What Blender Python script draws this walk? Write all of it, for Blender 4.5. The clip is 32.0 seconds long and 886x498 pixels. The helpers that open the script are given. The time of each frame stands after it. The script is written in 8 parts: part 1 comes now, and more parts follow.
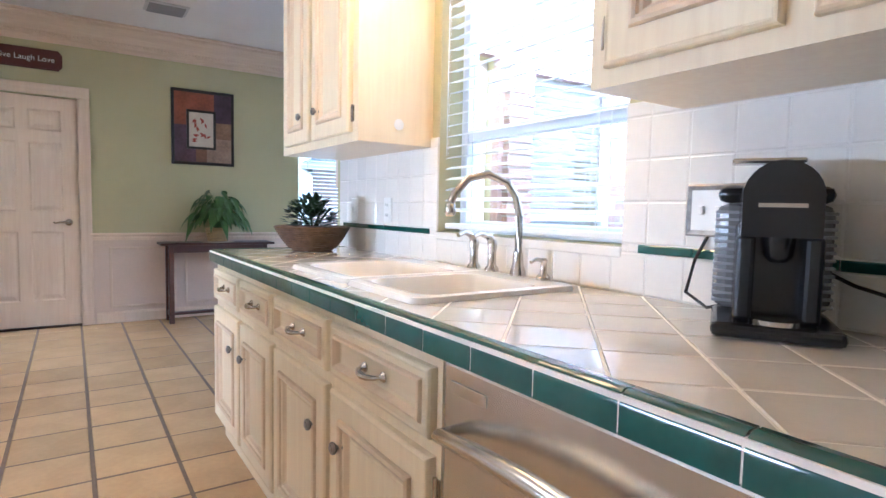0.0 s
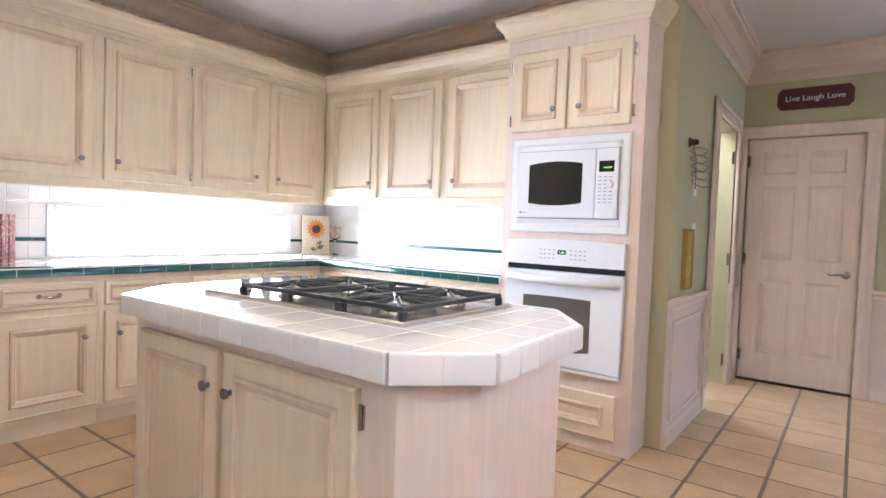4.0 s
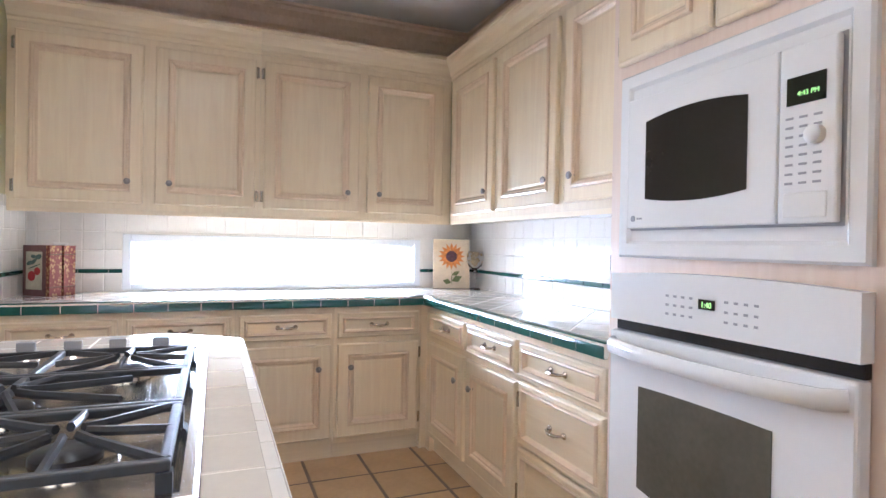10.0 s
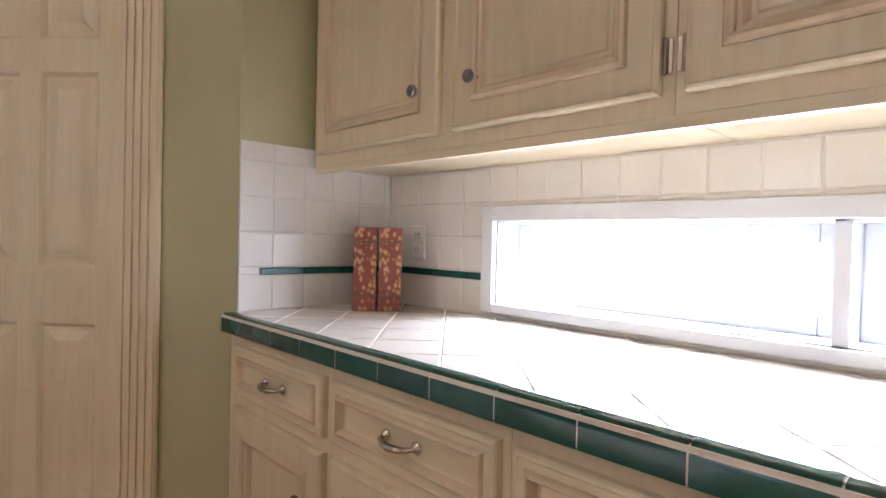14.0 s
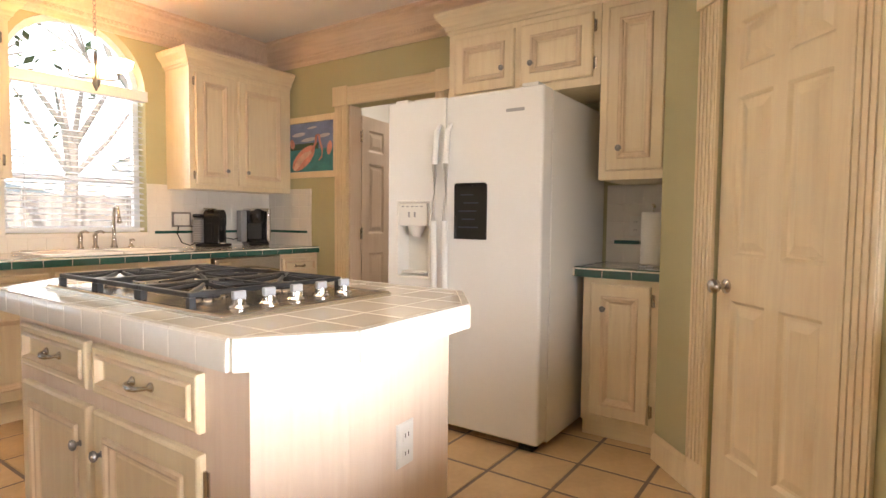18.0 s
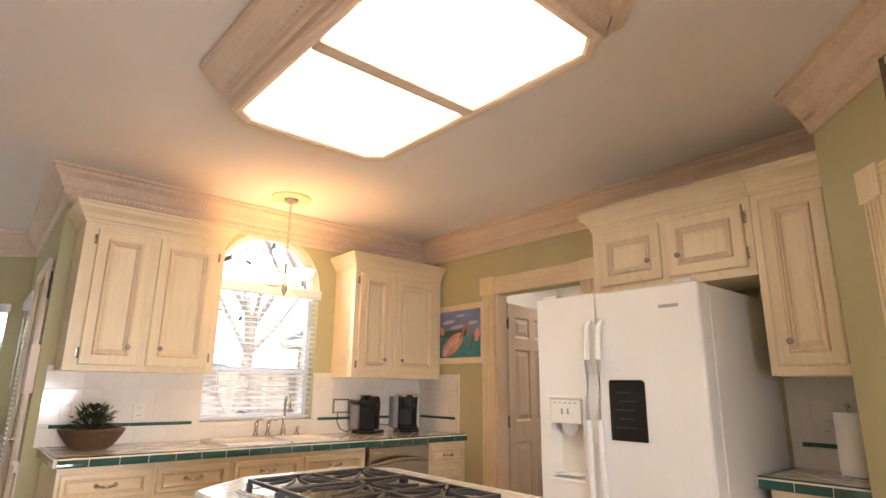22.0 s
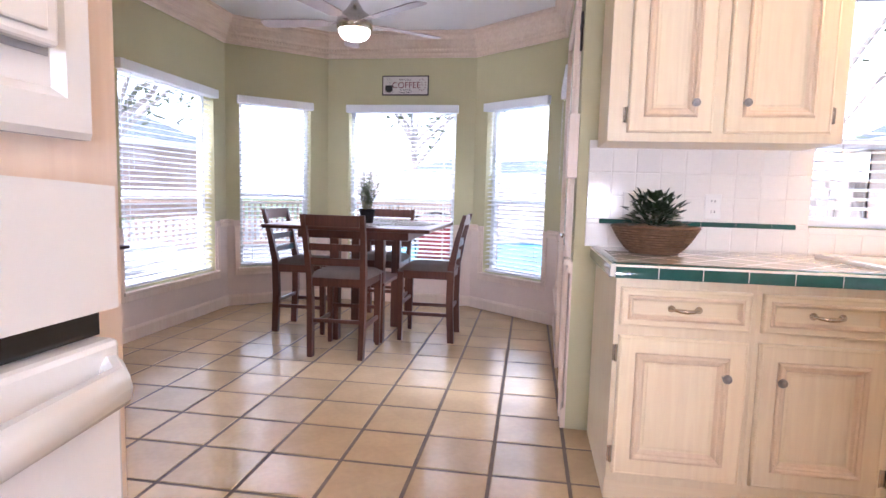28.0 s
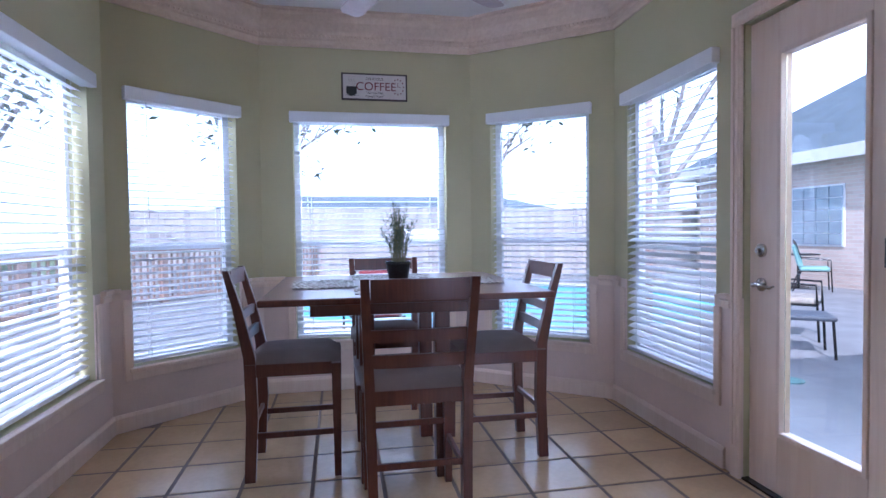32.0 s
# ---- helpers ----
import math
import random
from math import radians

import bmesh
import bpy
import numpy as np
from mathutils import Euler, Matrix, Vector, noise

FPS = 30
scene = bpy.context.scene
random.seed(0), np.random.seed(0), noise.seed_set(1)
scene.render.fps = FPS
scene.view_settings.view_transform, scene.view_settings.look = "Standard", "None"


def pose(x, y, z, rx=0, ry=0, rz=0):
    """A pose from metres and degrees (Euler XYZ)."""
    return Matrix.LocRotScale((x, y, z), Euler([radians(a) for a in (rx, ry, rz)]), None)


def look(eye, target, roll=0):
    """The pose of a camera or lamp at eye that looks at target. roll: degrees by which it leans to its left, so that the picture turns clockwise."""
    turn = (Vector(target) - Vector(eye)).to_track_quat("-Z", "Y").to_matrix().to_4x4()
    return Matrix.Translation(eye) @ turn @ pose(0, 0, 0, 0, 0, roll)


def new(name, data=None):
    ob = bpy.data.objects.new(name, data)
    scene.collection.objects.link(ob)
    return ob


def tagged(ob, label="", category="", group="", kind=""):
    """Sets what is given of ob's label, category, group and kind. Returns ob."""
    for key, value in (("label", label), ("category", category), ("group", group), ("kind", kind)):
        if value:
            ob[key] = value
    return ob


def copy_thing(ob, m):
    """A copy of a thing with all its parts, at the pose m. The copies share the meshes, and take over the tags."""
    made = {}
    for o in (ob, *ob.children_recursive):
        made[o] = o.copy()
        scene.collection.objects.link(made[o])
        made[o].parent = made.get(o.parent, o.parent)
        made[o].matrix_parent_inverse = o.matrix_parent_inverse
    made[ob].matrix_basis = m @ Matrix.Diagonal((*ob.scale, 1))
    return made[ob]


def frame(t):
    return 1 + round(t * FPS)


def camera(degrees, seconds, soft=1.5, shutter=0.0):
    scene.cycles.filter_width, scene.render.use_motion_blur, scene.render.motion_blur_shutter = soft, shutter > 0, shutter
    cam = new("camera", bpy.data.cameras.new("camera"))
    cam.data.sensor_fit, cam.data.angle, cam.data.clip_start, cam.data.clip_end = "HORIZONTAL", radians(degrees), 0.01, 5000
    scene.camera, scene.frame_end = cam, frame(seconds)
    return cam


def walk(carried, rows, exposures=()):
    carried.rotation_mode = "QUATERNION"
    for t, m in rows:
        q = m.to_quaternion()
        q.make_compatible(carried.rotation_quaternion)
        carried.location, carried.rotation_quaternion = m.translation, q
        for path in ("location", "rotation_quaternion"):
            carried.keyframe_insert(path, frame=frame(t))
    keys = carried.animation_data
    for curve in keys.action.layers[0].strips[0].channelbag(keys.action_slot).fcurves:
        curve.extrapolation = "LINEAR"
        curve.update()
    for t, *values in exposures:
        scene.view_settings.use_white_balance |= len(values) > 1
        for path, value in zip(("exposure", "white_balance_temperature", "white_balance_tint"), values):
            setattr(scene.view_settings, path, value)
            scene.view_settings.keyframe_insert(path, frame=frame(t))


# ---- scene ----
cam = camera(77.2, 32.0)
PATH = [
    (0, (0.249, 0.581, 1.125), (1.359, 2.239, 0.982), 1.2),
    (0.5, (0.248, 0.75, 1.13), (1.148, 2.53, 0.973), 1.4),
    (1, (0.228, 0.924, 1.149), (0.874, 2.81, 0.988), 1.7),
    (1.5, (0.287, 1.049, 1.153), (0.596, 3.019, 0.993), 1.9),
    (2, (0.317, 1.114, 1.17), (0.262, 3.108, 1.024), 2.0),
    (2.5, (0.284, 1.215, 1.176), (-0.132, 3.167, 1.043), 2.3),
    (3, (0.251, 1.274, 1.19), (-0.431, 3.152, 1.094), 2.2),
    (3.5, (0.279, 1.284, 1.193), (-0.673, 3.041, 1.113), 2.2),
    (4, (0.285, 1.248, 1.191), (-0.909, 2.85, 1.116), 2.1),
    (4.5, (0.273, 1.238, 1.186), (-1.075, 2.714, 1.118), 2.0),
    (6.5, (0.28, 1.229, 1.137), (-1.319, 2.43, 1.107), 2.2),
    (7, (0.242, 1.248, 1.135), (-1.355, 2.451, 1.102), 2.0),
    (7.5, (0.123, 1.394, 1.184), (-1.391, 2.7, 1.15), 1.5),
    (8, (0.155, 1.674, 1.215), (-1.264, 3.084, 1.183), 1.3),
    (8.5, (0.209, 1.992, 1.216), (-1.235, 3.375, 1.187), 1.1),
    (9, (0.172, 2.359, 1.227), (-1.337, 3.671, 1.214), 1.1),
    (9.5, (0.146, 2.756, 1.232), (-1.553, 3.811, 1.229), 1.2),
    (10, (-0.025, 3.018, 1.215), (-1.874, 3.78, 1.202), 1.0),
    (10.5, (-0.243, 3.247, 1.188), (-2.166, 3.796, 1.167), 1.0),
    (11, (-0.508, 3.461, 1.18), (-2.491, 3.722, 1.165), 1.3),
    (11.5, (-0.877, 3.637, 1.144), (-2.877, 3.618, 1.157), 1.3),
    (12, (-1.205, 3.693, 1.149), (-3.19, 3.449, 1.142), 1.3),
    (12.5, (-1.48, 3.684, 1.152), (-3.391, 3.092, 1.142), 1.5),
    (13, (-1.8, 3.644, 1.157), (-3.62, 2.816, 1.13), 1.5),
    (13.5, (-2.114, 3.692, 1.155), (-3.772, 2.573, 1.125), 1.5),
    (15.5, (-3.03, 3.609, 1.122), (-3.264, 1.627, 1.022), 0.6),
    (16, (-3.03, 3.652, 1.142), (-2.938, 1.658, 1.012), 0.3),
    (16.5, (-3.005, 3.676, 1.134), (-2.605, 1.72, 1.009), 0.5),
    (17, (-2.961, 3.72, 1.133), (-2.281, 1.842, 1.021), 0.7),
    (17.5, (-2.911, 3.746, 1.151), (-1.967, 1.986, 1.036), 0.5),
    (18, (-2.861, 3.769, 1.159), (-1.722, 2.129, 1.052), 0.6),
    (18.5, (-2.838, 3.799, 1.175), (-1.523, 2.295, 1.076), 0.5),
    (19, (-2.813, 3.839, 1.189), (-1.355, 2.473, 1.104), 0.5),
    (19.5, (-2.785, 3.87, 1.189), (-1.187, 2.669, 1.127), 0.5),
    (20, (-2.779, 3.88, 1.184), (-1.099, 2.795, 1.139), 0.5),
    (20.5, (-2.796, 3.875, 1.204), (-1.094, 2.825, 1.178), 0.4),
    (21, (-2.831, 3.854, 1.26), (-1.132, 2.801, 1.343), 0.4),
    (21.5, (-2.853, 3.88, 1.28), (-1.279, 2.688, 1.597), 0.5),
    (22, (-2.882, 3.883, 1.303), (-1.414, 2.614, 1.786), 0.7),
    (22.5, (-2.891, 3.893, 1.31), (-1.475, 2.611, 1.901), 0.8),
    (23, (-2.887, 3.901, 1.308), (-1.492, 2.617, 1.945), 0.8),
    (23.5, (-2.872, 3.895, 1.296), (-1.476, 2.618, 1.946), 1.0),
    (24, (-2.808, 3.89, 1.252), (-1.395, 2.622, 1.883), 1.1),
    (24.5, (-2.659, 3.831, 1.215), (-1.097, 2.655, 1.636), 1.2),
    (25, (-2.447, 3.804, 1.21), (-0.733, 2.802, 1.453), 1.5),
    (25.5, (-2.263, 3.773, 1.143), (-0.448, 2.938, 1.233), 1.5),
    (26, (-2.149, 3.65, 1.152), (-0.221, 3.125, 1.111), 1.6),
    (26.5, (-2.005, 3.60, 1.115), (-0.022, 3.375, 0.966), 1.8),
    (28.5, (-0.961, 3.794, 1.16), (0.991, 4.192, 0.994), 1.5),
    (29, (-0.693, 3.928, 1.177), (1.247, 4.399, 1.046), 1.4),
    (29.5, (-0.413, 4.012, 1.18), (1.519, 4.52, 1.087), 1.3),
    (30, (-0.192, 4.2, 1.159), (1.735, 4.729, 1.082), 1.2),
    (30.5, (-0.039, 4.439, 1.139), (1.906, 4.9, 1.071), 0.9),
    (31, (0.095, 4.734, 1.169), (2.079, 4.972, 1.107), 0.5),
    (31.5, (0.148, 5.054, 1.163), (2.146, 4.973, 1.105), -0.0),
    (32, (0.232, 5.254, 1.152), (2.196, 4.885, 1.089), -0.7),
]
EXPOSURE = [
    (0.0, 1.02, 4800, 11), (1.0, 0.8, 4800, 13), (2.0, 1.02, 5100, 14), (4.0, 1.02, 4980, 15), (7.0, 0.72, 4750, 13), (9.0, 0.66, 4950, 14), (11.0, 0.44, 5080, 15), (12.0, 0.43, 5180, 17), (13.0, 0.22, 5150, 17),
    (15.5, -0.42, 7400, 19), (16.0, -0.35, 7800, 18), (17.0, 0.52, 7400, 15), (20.0, 0.34, 6300, 18), (23.0, 0.45, 7100, 17), (25.0, 0.45, 6000, 16), (26.5, 0.52, 5700, 21),
    (29.0, 1.05, 5450, 27), (30.0, 0.95, 4950, 26), (31.0, 0.68, 4850, 27), (32.0, 0.13, 4850, 25),
]
walk(cam, [(t, look(eye, target, roll)) for t, eye, target, roll in PATH], EXPOSURE)

# ---- world and light ----
world = bpy.data.worlds.new("sky")
scene.world = world
world.use_nodes = True
wn = world.node_tree.nodes
sky = wn.new("ShaderNodeTexSky")
sky.sky_type, sky.sun_disc = "NISHITA", False
sky.air_density, sky.dust_density, sky.ozone_density = 1.0, 2.0, 0.6
sky.sun_elevation, sky.sun_rotation = radians(40), radians(-67)
world.node_tree.links.new(sky.outputs[0], wn["Background"].inputs[0])
wn["Background"].inputs[1].default_value = 0.15

sun = new("sun", bpy.data.lights.new("sun", "SUN"))
sun.data.energy, sun.data.angle, sun.data.color = 5.0, radians(0.6), (1.0, 0.95, 0.86)
sun.matrix_world = look((-6, 2.6, 5.6), (0, 0, 0))


def window_light(name, eye, target, w, h, watts, colour, spread=180):
    """Sky light entering through a window opening, from above its head."""
    lamp = new(name, bpy.data.lights.new(name, "AREA"))
    lamp.data.shape, lamp.data.size, lamp.data.size_y = "RECTANGLE", w, h
    lamp.data.energy, lamp.data.color, lamp.data.spread = watts, colour, radians(spread)
    lamp.matrix_world = look(eye, target)
    return lamp


DAY = (0.83, 0.92, 1.0)
window_light("window_light", (-3.80, 3.41, 1.08), (-1.0, 3.35, 0.55), 1.8, 0.24, 38, (0.92, 0.96, 1.0), 115)
window_light("window_light", (2.15, 1.98, 2.88), (0.5, 1.98, 0.8), 0.9, 0.6, 40, DAY)
window_light("window_light", (2.91, 7.25, 2.45), (2.91, 5.6, 1.85), 1.3, 0.6, 130, DAY)
window_light("window_light", (4.50, 6.60, 2.45), (3.3, 5.6, 1.85), 0.8, 0.6, 85, DAY)
window_light("window_light", (5.08, 5.02, 2.45), (3.4, 5.0, 1.85), 1.2, 0.6, 135, DAY)
window_light("window_light", (4.48, 3.40, 2.45), (3.3, 4.4, 1.85), 0.8, 0.6, 85, DAY)
window_light("window_light", (3.08, 2.75, 2.45), (3.08, 4.4, 1.85), 0.9, 0.6, 55, DAY)
window_light("window_light", (2.12, 2.72, 2.60), (2.12, 4.4, 1.85), 0.7, 0.6, 38, DAY)
# Assumed overhead lamps, fixtures unseen, added to brighten the passage and utility room.
window_light("passage_light", (-1.15, 5.95, 2.70), (-1.15, 5.95, 0), 0.4, 0.4, 20, (1.0, 0.95, 0.86))
window_light("utility_room_light", (0.3, -0.8, 2.70), (0.3, -0.8, 0), 0.5, 0.5, 14, (1.0, 0.95, 0.86))


# ---- materials ----
def nodes_of(name):
    m = bpy.data.materials.new(name)
    m.use_nodes = True
    t = m.node_tree
    return m, t, t.nodes["Principled BSDF"], t.links


def mapped(t, scale, kind="Object"):
    co = t.nodes.new("ShaderNodeTexCoord")
    mp = t.nodes.new("ShaderNodeMapping")
    mp.inputs["Scale"].default_value = scale
    t.links.new(co.outputs[kind], mp.inputs[0])
    return mp.outputs[0]


def plain(name, colour, rough=0.5, metal=0.0, vary=0.12, scale=6.0, bump=0.0, coat=0.0, fine=60.0, each=0.0):
    """A surface with blotches at two scales and a fine relief."""
    m, t, b, l = nodes_of(name)
    co = mapped(t, (1, 1, 1))
    n1, n2 = t.nodes.new("ShaderNodeTexNoise"), t.nodes.new("ShaderNodeTexNoise")
    n1.inputs["Scale"].default_value, n2.inputs["Scale"].default_value = scale, fine
    n1.inputs["Detail"].default_value, n2.inputs["Detail"].default_value = 5, 4
    l.new(co, n1.inputs[0]), l.new(co, n2.inputs[0])
    add = t.nodes.new("ShaderNodeMath")
    add.operation = "MULTIPLY_ADD"
    l.new(n1.outputs[0], add.inputs[0])
    add.inputs[1].default_value = 0.65
    half = t.nodes.new("ShaderNodeMath")
    half.operation = "MULTIPLY"
    l.new(n2.outputs[0], half.inputs[0])
    half.inputs[1].default_value = 0.35
    l.new(half.outputs[0], add.inputs[2])
    ramp = t.nodes.new("ShaderNodeValToRGB")
    ramp.color_ramp.elements[0].position, ramp.color_ramp.elements[1].position = 0.3, 0.7
    ramp.color_ramp.elements[0].color = (*[c * (1 - vary) for c in colour], 1)
    ramp.color_ramp.elements[1].color = (*[min(1, c * (1 + vary * 0.6)) for c in colour], 1)
    l.new(add.outputs[0], ramp.inputs[0])
    out = ramp.outputs[0]
    if each:
        info = t.nodes.new("ShaderNodeObjectInfo")
        hsv = t.nodes.new("ShaderNodeHueSaturation")
        rng = t.nodes.new("ShaderNodeMapRange")
        rng.inputs[3].default_value, rng.inputs[4].default_value = 1 - each, 1 + each
        l.new(info.outputs["Random"], rng.inputs[0]), l.new(rng.outputs[0], hsv.inputs["Value"]), l.new(out, hsv.inputs["Color"])
        out = hsv.outputs[0]
    l.new(out, b.inputs["Base Color"])
    b.inputs["Roughness"].default_value, b.inputs["Metallic"].default_value = rough, metal
    if coat:
        b.inputs["Coat Weight"].default_value, b.inputs["Coat Roughness"].default_value = coat, 0.08
    if bump:
        bp = t.nodes.new("ShaderNodeBump")
        bp.inputs["Strength"].default_value, bp.inputs["Distance"].default_value = bump, 0.004
        l.new(n2.outputs[0], bp.inputs["Height"]), l.new(bp.outputs[0], b.inputs["Normal"])
    return m


def grain(name, light, dark, rough=0.42, along=2, stretch=14.0, bump=0.12, coat=0.0, each=0.06):
    """Wood with long grain along one axis (0, 1, 2) and blotches."""
    m, t, b, l = nodes_of(name)
    sc = [stretch, stretch, stretch]
    sc[along] = 0.9
    co = mapped(t, sc)
    n1 = t.nodes.new("ShaderNodeTexNoise")
    n1.inputs["Scale"].default_value, n1.inputs["Detail"].default_value, n1.inputs["Distortion"].default_value = 2.2, 7, 1.2
    l.new(co, n1.inputs[0])
    co2 = mapped(t, (1, 1, 1))
    n2 = t.nodes.new("ShaderNodeTexNoise")
    n2.inputs["Scale"].default_value, n2.inputs["Detail"].default_value = 3.5, 3
    l.new(co2, n2.inputs[0])
    mix = t.nodes.new("ShaderNodeMath")
    mix.operation = "MULTIPLY_ADD"
    mix.inputs[1].default_value = 0.62
    l.new(n1.outputs[0], mix.inputs[0])
    h = t.nodes.new("ShaderNodeMath")
    h.operation = "MULTIPLY"
    h.inputs[1].default_value = 0.38
    l.new(n2.outputs[0], h.inputs[0]), l.new(h.outputs[0], mix.inputs[2])
    ramp = t.nodes.new("ShaderNodeValToRGB")
    ramp.color_ramp.elements[0].position, ramp.color_ramp.elements[1].position = 0.34, 0.62
    ramp.color_ramp.elements[0].color, ramp.color_ramp.elements[1].color = (*dark, 1), (*light, 1)
    l.new(mix.outputs[0], ramp.inputs[0])
    info = t.nodes.new("ShaderNodeObjectInfo")
    rng = t.nodes.new("ShaderNodeMapRange")
    rng.inputs[3].default_value, rng.inputs[4].default_value = 1 - each, 1 + each
    hsv = t.nodes.new("ShaderNodeHueSaturation")
    l.new(info.outputs["Random"], rng.inputs[0]), l.new(rng.outputs[0], hsv.inputs["Value"])
    l.new(ramp.outputs[0], hsv.inputs["Color"]), l.new(hsv.outputs[0], b.inputs["Base Color"])
    b.inputs["Roughness"].default_value = rough
    if coat:
        b.inputs["Coat Weight"].default_value, b.inputs["Coat Roughness"].default_value = coat, 0.12
    bp = t.nodes.new("ShaderNodeBump")
    bp.inputs["Strength"].default_value, bp.inputs["Distance"].default_value = bump, 0.002
    l.new(n1.outputs[0], bp.inputs["Height"]), l.new(bp.outputs[0], b.inputs["Normal"])
    return m


def glow(name, colour, strength):
    m, t, b, l = nodes_of(name)
    b.inputs["Base Color"].default_value = (*colour, 1)
    b.inputs["Emission Color"].default_value, b.inputs["Emission Strength"].default_value = (*colour, 1), strength
    return m


def glassy(name, tint=(1, 1, 1), rough=0.0, ior=1.45):
    m, t, b, l = nodes_of(name)
    b.inputs["Base Color"].default_value = (*tint, 1)
    b.inputs["Transmission Weight"].default_value, b.inputs["Roughness"].default_value, b.inputs["IOR"].default_value = 1, rough, ior
    return m


PICKLED = grain("pickled_wood", (0.80, 0.675, 0.465), (0.735, 0.595, 0.40), 0.36, coat=0.15, bump=0.06)
PICKLED_X = grain("pickled_wood_across", (0.80, 0.675, 0.465), (0.735, 0.595, 0.40), 0.36, along=0, coat=0.15, bump=0.06)
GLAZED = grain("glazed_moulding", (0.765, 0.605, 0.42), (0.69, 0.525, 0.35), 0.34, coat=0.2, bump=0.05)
PANEL = grain("pickled_panel", (0.78, 0.64, 0.53), (0.71, 0.56, 0.45), 0.40, coat=0.1, bump=0.06)
CROWN = grain("pickled_crown", (0.73, 0.58, 0.45), (0.63, 0.48, 0.36), 0.45, along=0)
TRIM = grain("pickled_trim", (0.77, 0.63, 0.51), (0.70, 0.55, 0.43), 0.40, bump=0.06)
WAINSCOT = plain("wainscot_paint", (0.70, 0.56, 0.47), 0.45, vary=0.07, scale=3, bump=0.04)
GREEN = plain("sage_wall_paint", (0.495, 0.455, 0.262), 0.75, vary=0.05, scale=2.5, bump=0.10, fine=180)
CEILING = plain("ceiling_paint", (0.76, 0.72, 0.69), 0.9, vary=0.03, scale=3, bump=0.14, fine=140)
FLOOR_TILE = plain("floor_tile", (0.56, 0.385, 0.21), 0.20, vary=0.14, scale=5, bump=0.05, fine=35, each=0.10)
GROUT = plain("floor_grout", (0.17, 0.12, 0.085), 0.9, vary=0.2, scale=20, bump=0.3)
WHITE_TILE = plain("white_tile", (0.80, 0.76, 0.70), 0.10, vary=0.04, scale=8, each=0.03)
TOP_TILE = plain("worktop_tile", (0.70, 0.645, 0.565), 0.07, vary=0.06, scale=9, coat=0.2, each=0.05)
WHITE_GROUT = plain("white_grout", (0.78, 0.74, 0.68), 0.6, vary=0.06, scale=20)
BEIGE_GROUT = plain("beige_grout", (0.83, 0.78, 0.69), 0.8, vary=0.08, scale=20)
GREEN_TILE = plain("green_tile", (0.018, 0.085, 0.068), 0.07, vary=0.25, scale=14, coat=0.3, each=0.12)
WHITE_GLOSS = plain("white_appliance", (0.80, 0.79, 0.77), 0.18, vary=0.02, scale=3)
WHITE_PLASTIC = plain("white_plastic", (0.78, 0.76, 0.72), 0.35, vary=0.03)
PORCELAIN = plain("porcelain", (0.84, 0.81, 0.77), 0.08, vary=0.03)
BLACK_GLASS = plain("dark_glass", (0.022, 0.020, 0.018), 0.04, vary=0.1)
OVEN_GLASS = plain("oven_glass", (0.11, 0.10, 0.075), 0.05, vary=0.2)
BLACK = plain("black_plastic", (0.012, 0.012, 0.013), 0.22, vary=0.2)
IRON = plain("cast_iron", (0.030, 0.032, 0.036), 0.42, vary=0.25, scale=30, bump=0.15)
STEEL = plain("brushed_steel", (0.58, 0.55, 0.50), 0.24, metal=1, vary=0.08, scale=20)
CHROME = plain("chrome", (0.72, 0.71, 0.70), 0.08, metal=1, vary=0.05)
NICKEL = plain("nickel", (0.55, 0.51, 0.46), 0.22, metal=1, vary=0.1, scale=30)
PEWTER = plain("pewter", (0.30, 0.28, 0.27), 0.35, metal=1, vary=0.3, scale=60)
BRASS = plain("aged_brass", (0.55, 0.42, 0.2), 0.3, metal=1, vary=0.1)
CHERRY = grain("dark_cherry_wood", (0.12, 0.036, 0.022), (0.06, 0.017, 0.011), 0.28, stretch=24, coat=0.25)
ESPRESSO = grain("espresso_wood", (0.075, 0.025, 0.022), (0.04, 0.013, 0.012), 0.3, along=0, stretch=24, coat=0.2)
SUEDE = plain("taupe_suede", (0.20, 0.155, 0.135), 0.95, vary=0.15, scale=9, bump=0.2, fine=220)
BLIND = plain("blind_slat", (0.82, 0.83, 0.84), 0.45, vary=0.02)
VINYL = plain("white_vinyl", (0.75, 0.76, 0.78), 0.35, vary=0.03)
DARK_VOID = plain("dark_recess", (0.03, 0.025, 0.02), 0.9)
WICKER = plain("wicker", (0.16, 0.085, 0.045), 0.6, vary=0.4, scale=40, bump=0.5)
PALE_WICKER = plain("pale_wicker", (0.52, 0.36, 0.18), 0.6, vary=0.3, scale=40, bump=0.5)
LEAF = plain("leaf_green", (0.06, 0.135, 0.03), 0.45, vary=0.35, scale=18)
LEAF_DARK = plain("leaf_dark", (0.022, 0.040, 0.016), 0.35, vary=0.35, scale=18)
PANE = glassy("window_glass")
CLEAR = glassy("clear_glass")
LIGHT_PANEL = glow("diffuser", (1.0, 0.88, 0.68), 4.2)
SHADE_GLOW = glow("lit_shade", (1.0, 0.62, 0.25), 20.0)
FAN_GLOW = glow("fan_lamp", (1.0, 0.86, 0.68), 9.0)


